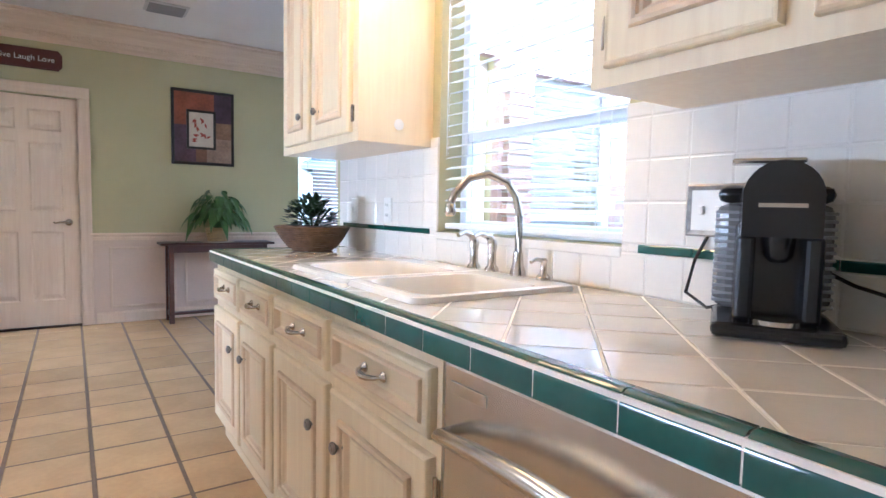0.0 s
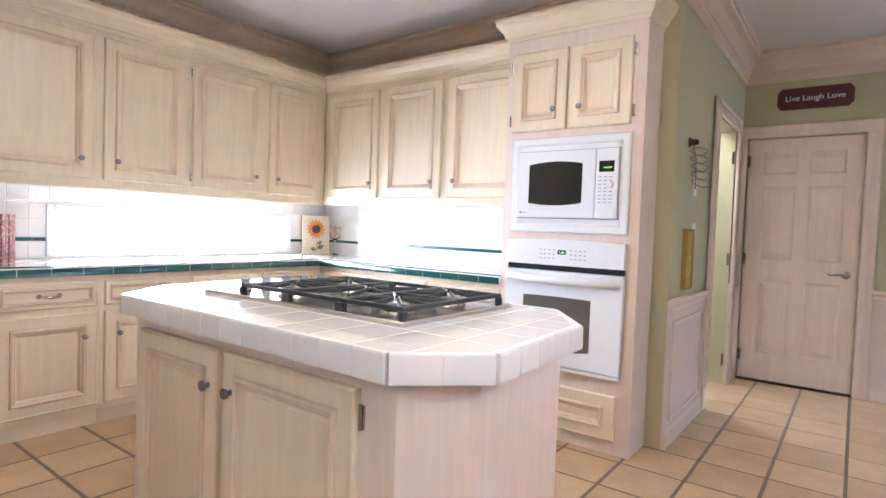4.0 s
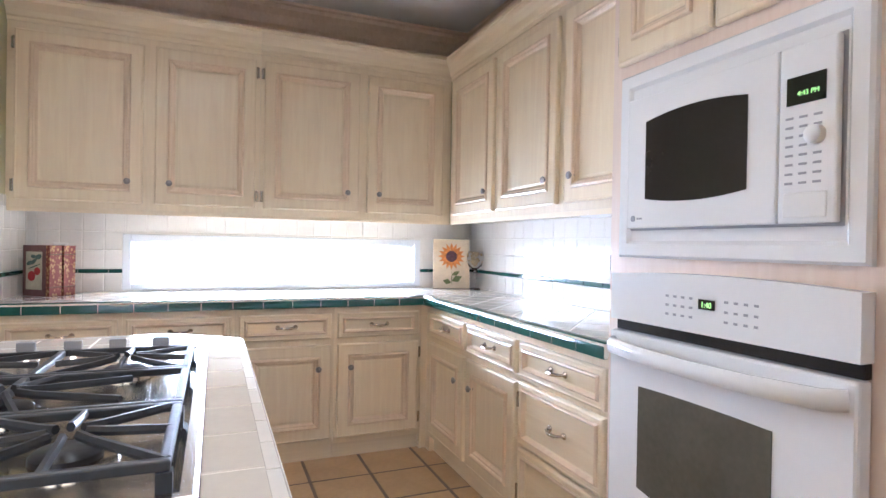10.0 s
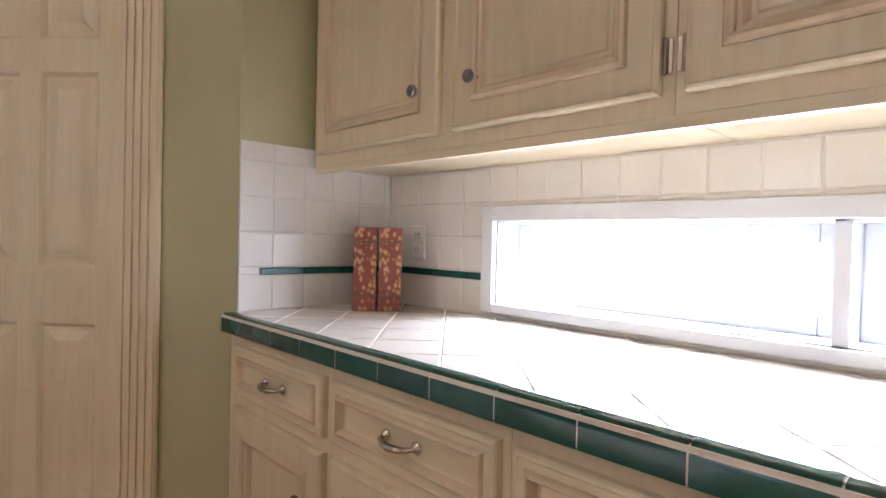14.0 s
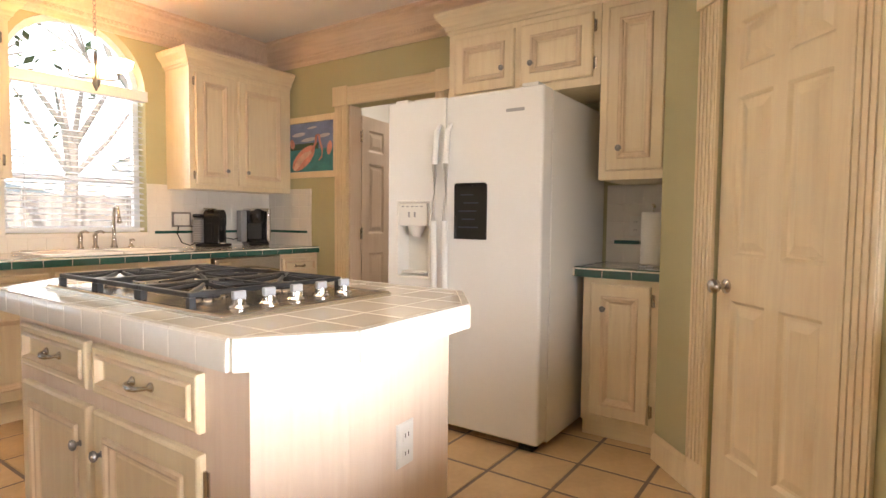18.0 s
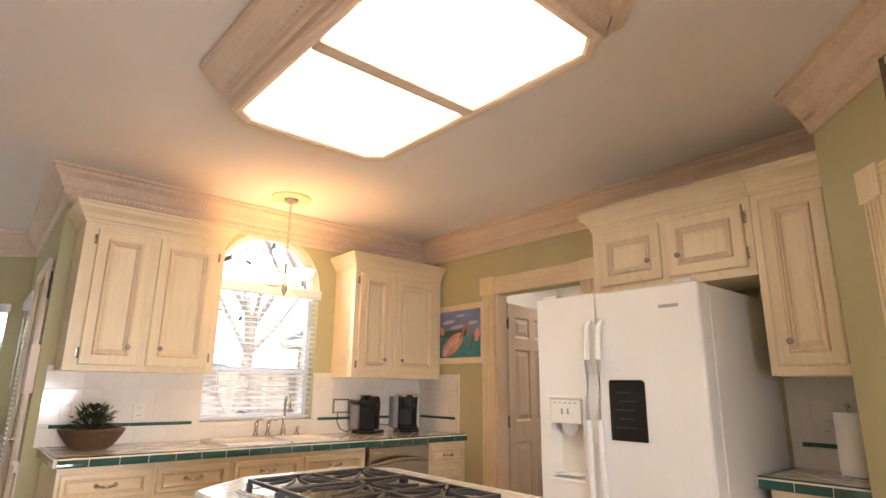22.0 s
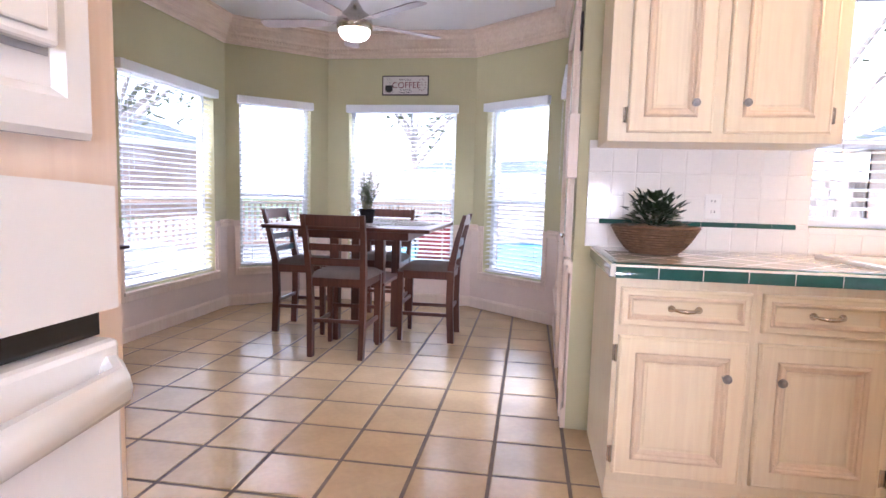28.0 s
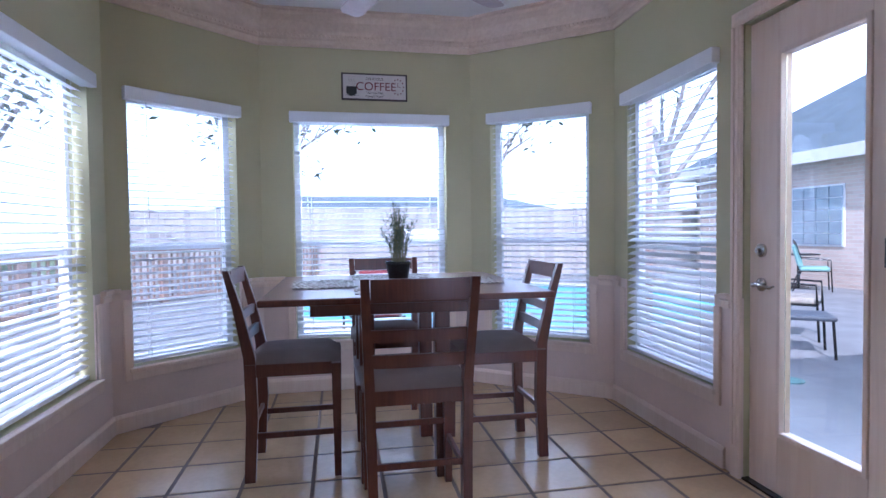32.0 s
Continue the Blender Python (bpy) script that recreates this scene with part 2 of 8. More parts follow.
# ---- building helpers ----
def box(bm, x0, y0, z0, x1, y1, z1, bevel=0.0):
    v = [bm.verts.new(p) for p in ((x0, y0, z0), (x1, y0, z0), (x1, y1, z0), (x0, y1, z0), (x0, y0, z1), (x1, y0, z1), (x1, y1, z1), (x0, y1, z1))]
    fs = [bm.faces.new([v[i] for i in q]) for q in ((3, 2, 1, 0), (4, 5, 6, 7), (0, 1, 5, 4), (1, 2, 6, 5), (2, 3, 7, 6), (3, 0, 4, 7))]
    if bevel:
        bmesh.ops.bevel(bm, geom=list({e for f in fs for e in f.edges}), offset=bevel, segments=2, profile=0.5, affect="EDGES")
    return bm


def prism(bm, pts, z0, z1):
    a = [bm.verts.new((x, y, z0)) for x, y in pts]
    b = [bm.verts.new((x, y, z1)) for x, y in pts]
    bm.faces.new(a[::-1]), bm.faces.new(b)
    n = len(pts)
    for i in range(n):
        bm.faces.new((a[i], a[(i + 1) % n], b[(i + 1) % n], b[i]))
    return bm


def lathe(bm, prof, n=20, at=(0, 0, 0), axis="z"):
    """prof: (radius, height) pairs turned round an axis."""
    rings = []
    for r, h in prof:
        ring = []
        for k in range(n):
            a = 2 * math.pi * k / n
            p = (r * math.cos(a), r * math.sin(a), h)
            p = {"z": p, "x": (p[2], p[0], p[1]), "y": (p[0], p[2], p[1])}[axis]
            ring.append(bm.verts.new((p[0] + at[0], p[1] + at[1], p[2] + at[2])))
        rings.append(ring)
    for a, b in zip(rings, rings[1:]):
        for k in range(n):
            bm.faces.new((a[k], a[(k + 1) % n], b[(k + 1) % n], b[k]))
    bm.faces.new(rings[0][::-1]), bm.faces.new(rings[-1])
    return bm


def tube(bm, pts, r, n=8, flat=1.0):
    """A round bar along points; r: one radius or one for each."""
    pts = [Vector(p) for p in pts]
    rs = r if isinstance(r, (list, tuple)) else [r] * len(pts)
    rings, up = [], Vector((0, 0, 1))
    for i, p in enumerate(pts):
        d = (pts[min(i + 1, len(pts) - 1)] - pts[max(i - 1, 0)]).normalized()
        side = d.cross(up)
        side = side.normalized() if side.length > 1e-3 else Vector((1, 0, 0))
        over = side.cross(d).normalized()
        rings.append([bm.verts.new(p + rs[i] * (math.cos(2 * math.pi * k / n) * side + flat * math.sin(2 * math.pi * k / n) * over)) for k in range(n)])
    for a, b in zip(rings, rings[1:]):
        for k in range(n):
            bm.faces.new((a[k], a[(k + 1) % n], b[(k + 1) % n], b[k]))
    bm.faces.new(rings[0][::-1]), bm.faces.new(rings[-1])
    return bm


def sweep(bm, prof, path, closed=False):
    """A moulding: prof is (out, z) pairs, out to the left of the way along the path of (x, y)."""
    n, rings = len(path), []
    P = [Vector(p) for p in path]
    for i in range(n):
        a = P[i - 1] if i or closed else None
        b = P[(i + 1) % n] if i < n - 1 or closed else None
        d1 = (P[i] - a).normalized() if a is not None else None
        d2 = (b - P[i]).normalized() if b is not None else None
        d1, d2 = d1 or d2, d2 or d1
        n1, n2 = Vector((-d1.y, d1.x)), Vector((-d2.y, d2.x))
        m = (n1 + n2).normalized()
        m /= max(0.3, m.dot(n1))
        rings.append([bm.verts.new((P[i].x + m.x * o, P[i].y + m.y * o, z)) for o, z in prof])
    k = len(prof)
    for i in range(n if closed else n - 1):
        a, b = rings[i], rings[(i + 1) % n]
        for j in range(k):
            bm.faces.new((a[j], a[(j + 1) % k], b[(j + 1) % k], b[j]))
    if not closed:
        bm.faces.new(rings[0][::-1]), bm.faces.new(rings[-1])
    return bm


def mesh_of(name, bm, material, smooth=False):
    bmesh.ops.recalc_face_normals(bm, faces=bm.faces)
    me = bpy.data.meshes.new(name)
    bm.to_mesh(me)
    bm.free()
    me.materials.append(material)
    if smooth:
        for p in me.polygons:
            p.use_smooth = True
        me.set_sharp_from_angle(angle=radians(40))
    return me


def part(name, bm, material, parent, label="", smooth=False, at=None):
    ob = new(name, mesh_of(name, bm, material, smooth))
    ob.parent = parent
    if at is not None:
        ob.matrix_basis = at
    return tagged(ob, label)


def share(name, me, parent, at):
    ob = new(name, me)
    ob.parent, ob.matrix_basis = parent, at
    return ob


def thing(name, label, category, m=None, group="", kind=""):
    ob = new(name)
    if m is not None:
        ob.matrix_basis = m
    return tagged(ob, label, category, group, kind)


def single(name, bm, material, label, category="", m=None, group="", kind="", smooth=False):
    ob = new(name, mesh_of(name, bm, material, smooth))
    if m is not None:
        ob.matrix_basis = m
    return tagged(ob, label, category, group, kind)


def B():
    return bmesh.new()


def T(x, y, z, rz=0.0):
    return pose(x, y, z, 0, 0, rz)


def framed_panel(bm, x0, z0, x1, z1, steps, cap=True):
    """A moulded board in the x-z plane, front to -y. steps: (inset, depth) from the outer edge inwards; depth is the y of the surface."""
    rings = []
    for inset, y in steps:
        rings.append([bm.verts.new(p) for p in ((x0 + inset, y, z0 + inset), (x1 - inset, y, z0 + inset), (x1 - inset, y, z1 - inset), (x0 + inset, y, z1 - inset))])
    for a, b in zip(rings, rings[1:]):
        for k in range(4):
            bm.faces.new((a[k], a[(k + 1) % 4], b[(k + 1) % 4], b[k]))
    if cap:
        bm.faces.new(rings[0][::-1])
    bm.faces.new(rings[-1])
    return bm


# ---- plan ----
XW, XE, YS, YN = -3.735, 1.475, 0.405, 4.775
YH, XH, YD = 6.56, -0.54, 3.42
BAY = [(3.71, 6.56), (4.365, 5.79), (4.365, 4.255), (3.70, 3.42)]
PATIO_END = (XE, 3.47)
TOP = 2.72


def holes(bm, L, z0, z1, y0, y1, gaps):
    """Slabs of a wall 0..L by z0..z1 round its rectangular gaps (x0, x1, za, zb)."""
    x = 0.0
    for a, b, za, zb in sorted(gaps):
        if a > x:
            box(bm, x, y0, z0, a, y1, z1)
        if za > z0:
            box(bm, a, y0, z0, b, y1, min(za, z1))
        if zb < z1:
            box(bm, a, y0, max(zb, z0), b, y1, z1)
        x = b
    if x < L:
        box(bm, x, y0, z0, L, y1, z1)
    return bm


def along(p0, p1, z=0.0):
    d = Vector(p1) - Vector(p0)
    return pose(p0[0], p0[1], z, 0, 0, math.degrees(math.atan2(d.y, d.x))), d.length


def wall(name, p0, p1, label, gaps=(), thick=0.15, material=GREEN, wains=0.0, panels=()):
    """A wall with the room on the right of the way p0 to p1; wainscot below a chair rail where wains is its height."""
    m, L = along(p0, p1)
    single(name, holes(B(), L, 0, TOP + 0.1, 0, thick, gaps), material, label, "wall", m, kind="structure")
    if wains:
        single("wainscot", holes(B(), L, 0, wains, -0.009, -0.0005, [g for g in gaps if g[2] < wains]), WAINSCOT, "pinkish painted wainscot on the lower wall", "wainscot", m, kind="structure")
        bm, rb, pb = B(), [], B()
        edges = [0.0]
        for a, b, za, zb in sorted(gaps):
            if za < wains:
                edges += [a - 0.07, b + 0.07]
        edges.append(L)
        low = [0.0]
        for a, b, za, zb in sorted(gaps):
            if za < 0.1:
                low += [a - 0.11, b + 0.11]
        low.append(L)
        for a, b in zip(edges[::2], edges[1::2]):
            if b - a > 0.02:
                sweep(bm, [(0.0, wains - 0.055), (-0.014, wains - 0.055), (-0.018, wains - 0.035), (-0.012, wains - 0.02), (-0.032, wains - 0.008), (-0.032, wains + 0.012), (0.0, wains + 0.012)], [(a, -0.0095), (b, -0.0095)])
        for a, b in zip(low[::2], low[1::2]):
            if b - a > 0.02:
                sweep(pb, [(0.0, 0.001), (-0.015, 0.001), (-0.015, 0.085), (-0.006, 0.105), (0.0, 0.105)], [(a, -0.0095), (b, -0.0095)])
        if len(bm.verts):
            single("chair_rail", bm, TRIM, "pickled wood chair rail capping the wainscot", "trim", m, kind="structure")
        if len(pb.verts):
            single("baseboard", pb, TRIM, "pickled wood baseboard along the tiled floor", "trim", m, kind="structure")
        for x0, z0, x1, z1 in panels:
            q = B()
            for a in ([(x0, z0), (x1, z0), (x1, z1), (x0, z1)],):
                for (ua, va), (ub, vb) in zip(a, a[1:] + a[:1]):
                    d = 0.022
                    if ua == ub:
                        box(q, ua - d / 2, -0.021, min(va, vb) - d / 2, ua + d / 2, -0.0098, max(va, vb) + d / 2, 0.004)
                    else:
                        box(q, min(ua, ub) + d / 2, -0.021, va - d / 2, max(ua, ub) - d / 2, -0.0098, va + d / 2, 0.004)
            single("panel_moulding", q, TRIM, "rectangular moulding framing a wainscot panel", "trim", m, kind="structure")
    return m, L


# window openings: start, end, sill, head along each wall
G1 = (2.32 - XH, 3.51 - XH, 0.37, 2.00)
G2 = (0.125, 0.825, 0.37, 2.00)
G3 = (0.225, 1.345, 0.37, 2.00)
G4 = (0.165, 0.895, 0.37, 2.00)
G5 = (3.70 - 3.53, 3.70 - 2.645, 0.37, 2.00)
HALL_DOOR = (-0.50 - XH, 0.312 - XH, 0.0, 2.035)
GLASS_DOOR = (3.70 - 2.45, 3.70 - 1.67, 0.0, 2.06)
STRIP = (2.57 - 2.0, 4.32 - 2.0, 0.955, 1.205)
SINK_WIN = (3.42 - 2.45, 3.42 - 1.545, 1.035, 2.12)
SOUTH_DOOR = (1.475 - 0.44, 1.485 + 0.45, 0.0, 2.09)
PANTRY = (0.425, 1.065, 0.0, 2.035)
HALL_OPEN = (5.46 - 4.45, 6.25 - 4.45, 0.0, 2.05)

wall("wall_north", (XH, YH), BAY[0], "sage green painted wall with white wainscot", (HALL_DOOR, G1), wains=0.83, panels=((1.08, 0.15, 1.62, 0.70), (1.72, 0.15, 2.70, 0.70)))
wall("wall_bay_1", BAY[0], BAY[1], "sage green angled bay wall", (G2,), wains=0.83)
wall("wall_bay_2", BAY[1], BAY[2], "sage green bay wall with the wide window", (G3,), wains=0.83)
wall("wall_bay_3", BAY[2], BAY[3], "sage green angled bay wall", (G4,), wains=0.83)
wall("wall_patio", BAY[3], PATIO_END, "sage green wall with window and patio door", (G5, GLASS_DOOR), 0.11, wains=0.83)
wall("wall_hall", (XH, 4.45), (XH, YH), "sage green hall wall beside the oven tower", (HALL_OPEN,), 0.12, wains=0.83, panels=((0.10, 0.15, 0.84, 0.70),))
wall("wall_north_kitchen", (XW, YN), (XH - 0.12, YN), "tiled kitchen wall behind cabinets", (), 0.12)
wall("wall_west", (XW, 2.0), (XW, YN), "kitchen wall with a long low strip window", (STRIP,), 0.16)
wall("wall_pantry_return", (-3.15, 2.05), (XW, 2.05), "green return wall beside the pantry", (), 0.1)
wall("wall_pantry", (-2.2, 0.99), (-3.15, 2.05), "green diagonal wall with the pantry door", (PANTRY,), 0.11)
wall("wall_pantry_side", (-2.2, YS), (-2.2, 0.99), "green side wall by the small cabinet", (), 0.1)
wall("wall_south", (XE, YS), (-2.2, YS), "green kitchen wall with a doorway", (SOUTH_DOOR,), 0.13)

# east wall with the arched window
m_e, L_e = along((XE, YD), (XE, YS))
bm = holes(B(), L_e, 0, 1.035, 0, 0.16, ())
a0, a1, zs = SINK_WIN[0], SINK_WIN[1], 2.10
box(bm, 0, 0, 1.035, a0, 0.16, TOP + 0.1), box(bm, a1, 0, 1.035, L_e, 0.16, TOP + 0.1)
ac, ar = (a0 + a1) / 2, (a1 - a0) / 2
arch = [(ac + ar * math.cos(math.pi * k / 24), zs + ar * math.sin(math.pi * k / 24)) for k in range(25)]
for y in (0.0, 0.16):
    for (xa, za), (xb, zb) in zip(arch, arch[1:]):
        bm.faces.new([bm.verts.new(p) for p in ((xa, y, za), (xb, y, zb), (xb, y, TOP + 0.1), (xa, y, TOP + 0.1))])
for (xa, za), (xb, zb) in zip(arch, arch[1:]):
    bm.faces.new([bm.verts.new(p) for p in ((xa, 0, za), (xb, 0, zb), (xb, 0.16, zb), (xa, 0.16, za))])
single("wall_east", bm, GREEN, "green kitchen wall with an arched window over the sink", "wall", m_e, kind="structure")

# ceiling, floor slab
bm = B()
outline = [(XW - 0.2, -0.0), (XW - 0.2, 6.8), (3.80, 6.80), (4.6, 5.85), (4.6, 4.2), (3.80, 3.36), (1.63, 3.36), (1.63, 0.0)]
prism(bm, outline[::-1], TOP, TOP + 0.12)
single("ceiling", bm, CEILING, "off-white lightly textured ceiling", "ceiling", kind="structure")
bm = B()
prism(bm, outline[::-1], -0.12, -0.0022)
floor = single("floor", bm, GROUT, "cream ceramic tiled floor with brown grout", "floor", kind="structure")

# crown moulding round the rooms
CR = [(0.0, TOP - 0.235), (0.012, TOP - 0.235), (0.020, TOP - 0.215), (0.020, TOP - 0.19), (0.032, TOP - 0.18), (0.036, TOP - 0.15), (0.052, TOP - 0.13), (0.075, TOP - 0.075), (0.105, TOP - 0.045), (0.108, TOP - 0.022), (0.125, TOP - 0.016), (0.125, TOP), (0.0, TOP)]
CRN = [(-o, z) for o, z in CR]
path = [(XE, YS), (-2.2, YS), (-2.2, 0.99), (-3.15, 2.05), (XW, 2.05), (XW, YN), (-0.60, YN), (-0.60, 4.45), (XH, 4.45), (XH, YH), BAY[0], BAY[1], BAY[2], BAY[3], PATIO_END]
single("crown_moulding", sweep(B(), CRN, path, True), CROWN, "pickled wood crown moulding with a beaded band", "trim", kind="structure")
# beads of the crown: one joined run
bm = B()
loop = path + path[:1]
for (xa, ya), (xb, yb) in zip(loop, loop[1:]):
    d = Vector((xb - xa, yb - ya))
    L = d.length
    d.normalize()
    nx, ny = d.y, -d.x
    for k in range(int(L / 0.03)):
        s = 0.02 + k * 0.03
        cx, cy = xa + d.x * s + nx * 0.033, ya + d.y * s + ny * 0.033
        z = TOP - 0.165
        q = [bm.verts.new((cx + d.x * u + nx * v, cy + d.y * u + ny * v, z + w)) for u, v, w in ((-0.008, 0, -0.01), (0.008, 0, -0.01), (0.008, 0, 0.01), (-0.008, 0, 0.01), (0, 0.010, 0))]
        for i in range(4):
            bm.faces.new((q[i], q[(i + 1) % 4], q[4]))
single("crown_beads", bm, CROWN, "small carved beads along the crown moulding", "trim", kind="stuff")


def casing(name, m, gap, label, wide=0.09, material=None, fluted=False, rosette=False, y=0.0):
    """Door or window trim on the room side of a wall."""
    material = material or TRIM
    a, b, z0, z1 = gap
    t = thing(name, label, "trim", m, kind="structure")
    for x in (a - wide + 0.005, b - 0.005):
        bm = B()
        box(bm, x, y - 0.020, 0.001 if z0 == 0 else z0, x + wide, y - 0.0005, z1 - (0.0 if rosette else 0.0), 0.004)
        n = 5 if fluted else 2
        for k in range(n):
            u = x + wide * (k + 0.5) / n
            box(bm, u - wide * 0.30 / n, y - 0.026, (0.15 if z0 == 0 else z0), u + wide * 0.30 / n, y - 0.019, z1 - 0.004, 0.002)
        part("jamb_trim", bm, material, t)
    bm = B()
    box(bm, a - wide + 0.005, y - 0.020, z1 + 0.001, b + wide - 0.005, y - 0.0005, z1 + wide, 0.004)
    n = 5 if fluted else 2
    for k in range(n):
        u = z1 + wide * (k + 0.5) / n
        box(bm, a - (0 if rosette else wide * 0.5), y - 0.026, u - wide * 0.30 / n, b + (0 if rosette else wide * 0.5), y - 0.019, u + wide * 0.30 / n, 0.002)
    part("head_trim", bm, PICKLED_X if material is PICKLED else material, t)
    if rosette:
        for x in (a - wide * 1.06, b - 0.0):
            part("corner_block", box(B(), x, y - 0.034, z1 - 0.002, x + wide * 1.10, y - 0.0205, z1 + wide * 1.06, 0.004), material, t)
    return t


def six_panel(bm, w, h, th=0.035):
    """A six-panelled door, front to -y, from 0 to th behind."""
    box(bm, 0, 0.0134, 0.006, w, th - 0.0134, h, 0.0)
    st, mid = w * 0.14, w * 0.11
    cols = [(st, w / 2 - mid / 2), (w / 2 + mid / 2, w - st)]
    rows = [(0.115 * h, 0.42 * h), (0.505 * h, 0.805 * h), (0.855 * h, 0.945 * h)]
    # stiles and rails stand proud of the sunk field
    zs = [0.006] + [v for r in rows for v in r] + [h]
    for y0, y1 in ((0.0, 0.0136), (th - 0.0136, th)):
        for x0, x1 in ((0, cols[0][0]), (cols[0][1], cols[1][0]), (cols[1][1], w)):
            box(bm, x0, y0, 0.006, x1, y1, h)
        for za, zb in zip(zs[::2], zs[1::2]):
            for x0, x1 in cols:
                box(bm, x0, y0, za, x1, y1, zb)
    for x0, x1 in cols:
        for za, zb in rows:
            framed_panel(bm, x0, za, x1, zb, ((0, 0.0005), (0.007, 0.006), (0.013, 0.012), (0.024, 0.012), (0.055, 0.003)), False)
            framed_panel(bm, x0, za, x1, zb, ((0, th - 0.0005), (0.007, th - 0.006), (0.013, th - 0.012), (0.024, th - 0.012), (0.055, th - 0.003)), False)
    return bm


def hinge_bm(h=0.09):
    bm = B()
    lathe(bm, [(0.007, -h / 2), (0.007, h / 2)], 8)
    lathe(bm, [(0.004, h / 2), (0.006, h / 2 + 0.006), (0.002, h / 2 + 0.012)], 8)
    box(bm, -0.018, 0.004, -h / 2, 0.018, 0.006, h / 2)
    return bm


def lever(parent, at, flip=1):
    """A lever handle with a round rose, front to -y."""
    h = part("door_handle", lathe(B(), [(0.030, 0.0), (0.030, -0.006), (0.022, -0.012), (0.011, -0.016), (0.011, -0.045)], 18, axis="y"), NICKEL, parent, "nickel lever handle", True, at)
    bm = B()
    tube(bm, [(0, -0.045, 0), (flip * 0.03, -0.05, 0.004), (flip * 0.07, -0.05, 0.0), (flip * 0.10, -0.047, -0.006), (flip * 0.118, -0.042, 0.004)], [0.010, 0.010, 0.008, 0.007, 0.004], 8)
    part("lever", bm, NICKEL, h, "", True)


# hall door with lever and casing
m_n, _ = along((XH, YH), BAY[0])
d = thing("door_1", "closed pale pickled six-panel interior door with lever handle", "door", m_n @ T(HALL_DOOR[0] + 0.012, 0.03, 0.008), kind="structure")
part("leaf", six_panel(B(), 0.788, 2.02), TRIM, d)
lever(d, T(0.715, 0, 0.93), -1)
for z in (0.2, 1.02, 1.84):
    part("hinge", hinge_bm(), NICKEL, d, "", False, T(-0.004, -0.004, z))
casing("door_casing_1", m_n, HALL_DOOR, "pale pickled moulded casing round the hall door", 0.095, y=-0.0095)
part("threshold", box(B(), HALL_DOOR[0] + 0.001, -0.012, 0.0005, HALL_DOOR[1] - 0.001, 0.14, 0.007), BLACK, thing("door_sill", "dark threshold strip under the hall door", "threshold", m_n, kind="structure"))
single("door_stop", box(B(), HALL_DOOR[0], 0.07, 0.0, HALL_DOOR[1], 0.15, 2.035), TRIM, "pale door frame rebate behind the hall door", "door frame", m_n, kind="structure")

# pantry door on the diagonal
m_p, _ = along((-2.2, 0.99), (-3.15, 2.05))
d = thing("door_2", "closed pale pickled six-panel pantry door", "door", m_p @ T(PANTRY[0] + 0.010, 0.012, 0.008), kind="structure")
part("leaf", six_panel(B(), 0.62, 2.02), PICKLED, d)
k = part("door_knob", lathe(B(), [(0.028, 0.0), (0.028, -0.006), (0.012, -0.012), (0.012, -0.03), (0.024, -0.04), (0.030, -0.055), (0.024, -0.068), (0.008, -0.074)], 18, axis="y"), NICKEL, d, "satin nickel round knob", True, T(0.06, 0, 0.90))
for z in (0.22, 1.03, 1.83):
    part("hinge", hinge_bm(), NICKEL, d, "", False, T(0.624, -0.004, z))
casing("door_casing_2", m_p, PANTRY, "fluted pickled wood casing with corner blocks round the pantry door", 0.125, PICKLED, True, True)
single("door_stop", box(B(), PANTRY[0], 0.06, 0.0, PANTRY[1], 0.11, 2.035), PICKLED, "pale frame behind the pantry door", "door frame", m_p, kind="structure")
sb = B()
sweep(sb, [(0.0, 0.001), (-0.016, 0.001), (-0.016, 0.11), (-0.006, 0.13), (0.0, 0.13)], [(0, -0.0005), (PANTRY[0] - 0.125, -0.0005)])
sweep(sb, [(0.0, 0.001), (-0.016, 0.001), (-0.016, 0.11), (-0.006, 0.13), (0.0, 0.13)], [(PANTRY[1] + 0.125, -0.0005), (1.38, -0.0005)])
single("baseboard", sb, PICKLED, "pickled wood baseboard beside the pantry door", "trim", m_p, kind="structure")

# south doorway with the utility room behind it
m_s, _ = along((XE, YS), (-2.2, YS))
casing("door_casing_3", m_s, SOUTH_DOOR, "fluted pickled wood casing with corner blocks round the open doorway", 0.15, PICKLED, True, True)
for i, (x0, x1) in enumerate(((SOUTH_DOOR[0], SOUTH_DOOR[0] + 0.02), (SOUTH_DOOR[1] - 0.02, SOUTH_DOOR[1]))):
    single("door_jamb", box(B(), x0, 0.0, 0.0, x1, 0.13, 2.09), TRIM, "pale jamb lining the open doorway", "door frame", m_s, kind="structure")
UT = plain("utility_paint", (0.72, 0.68, 0.62), 0.8, vary=0.03, scale=2)
for n, p0, p1 in (("wall_utility_1", (1.3, 0.284), (1.3, -1.6)), ("wall_utility_2", (1.3, -1.6), (-1.2, -1.6)), ("wall_utility_3", (-1.2, -1.6), (-1.2, 0.284))):
    m_u, L_u = wall(n, p0, p1, "pale wall of the utility room", (), 0.1, UT)
    ur = B()
    sweep(ur, [(0.0, 0.63), (-0.014, 0.63), (-0.018, 0.65), (-0.012, 0.665), (-0.028, 0.675), (-0.028, 0.69), (0.0, 0.69)], [(0.035, -0.0005), (L_u - 0.035, -0.0005)])
    single("chair_rail", ur, VINYL, "white chair rail along the utility room wall", "trim", m_u, kind="structure")
single("floor_utility", box(B(), -1.3, -1.7, -0.12, 1.4, 0.41, -0.007), GROUT, "tiled utility room floor", "floor", kind="structure")
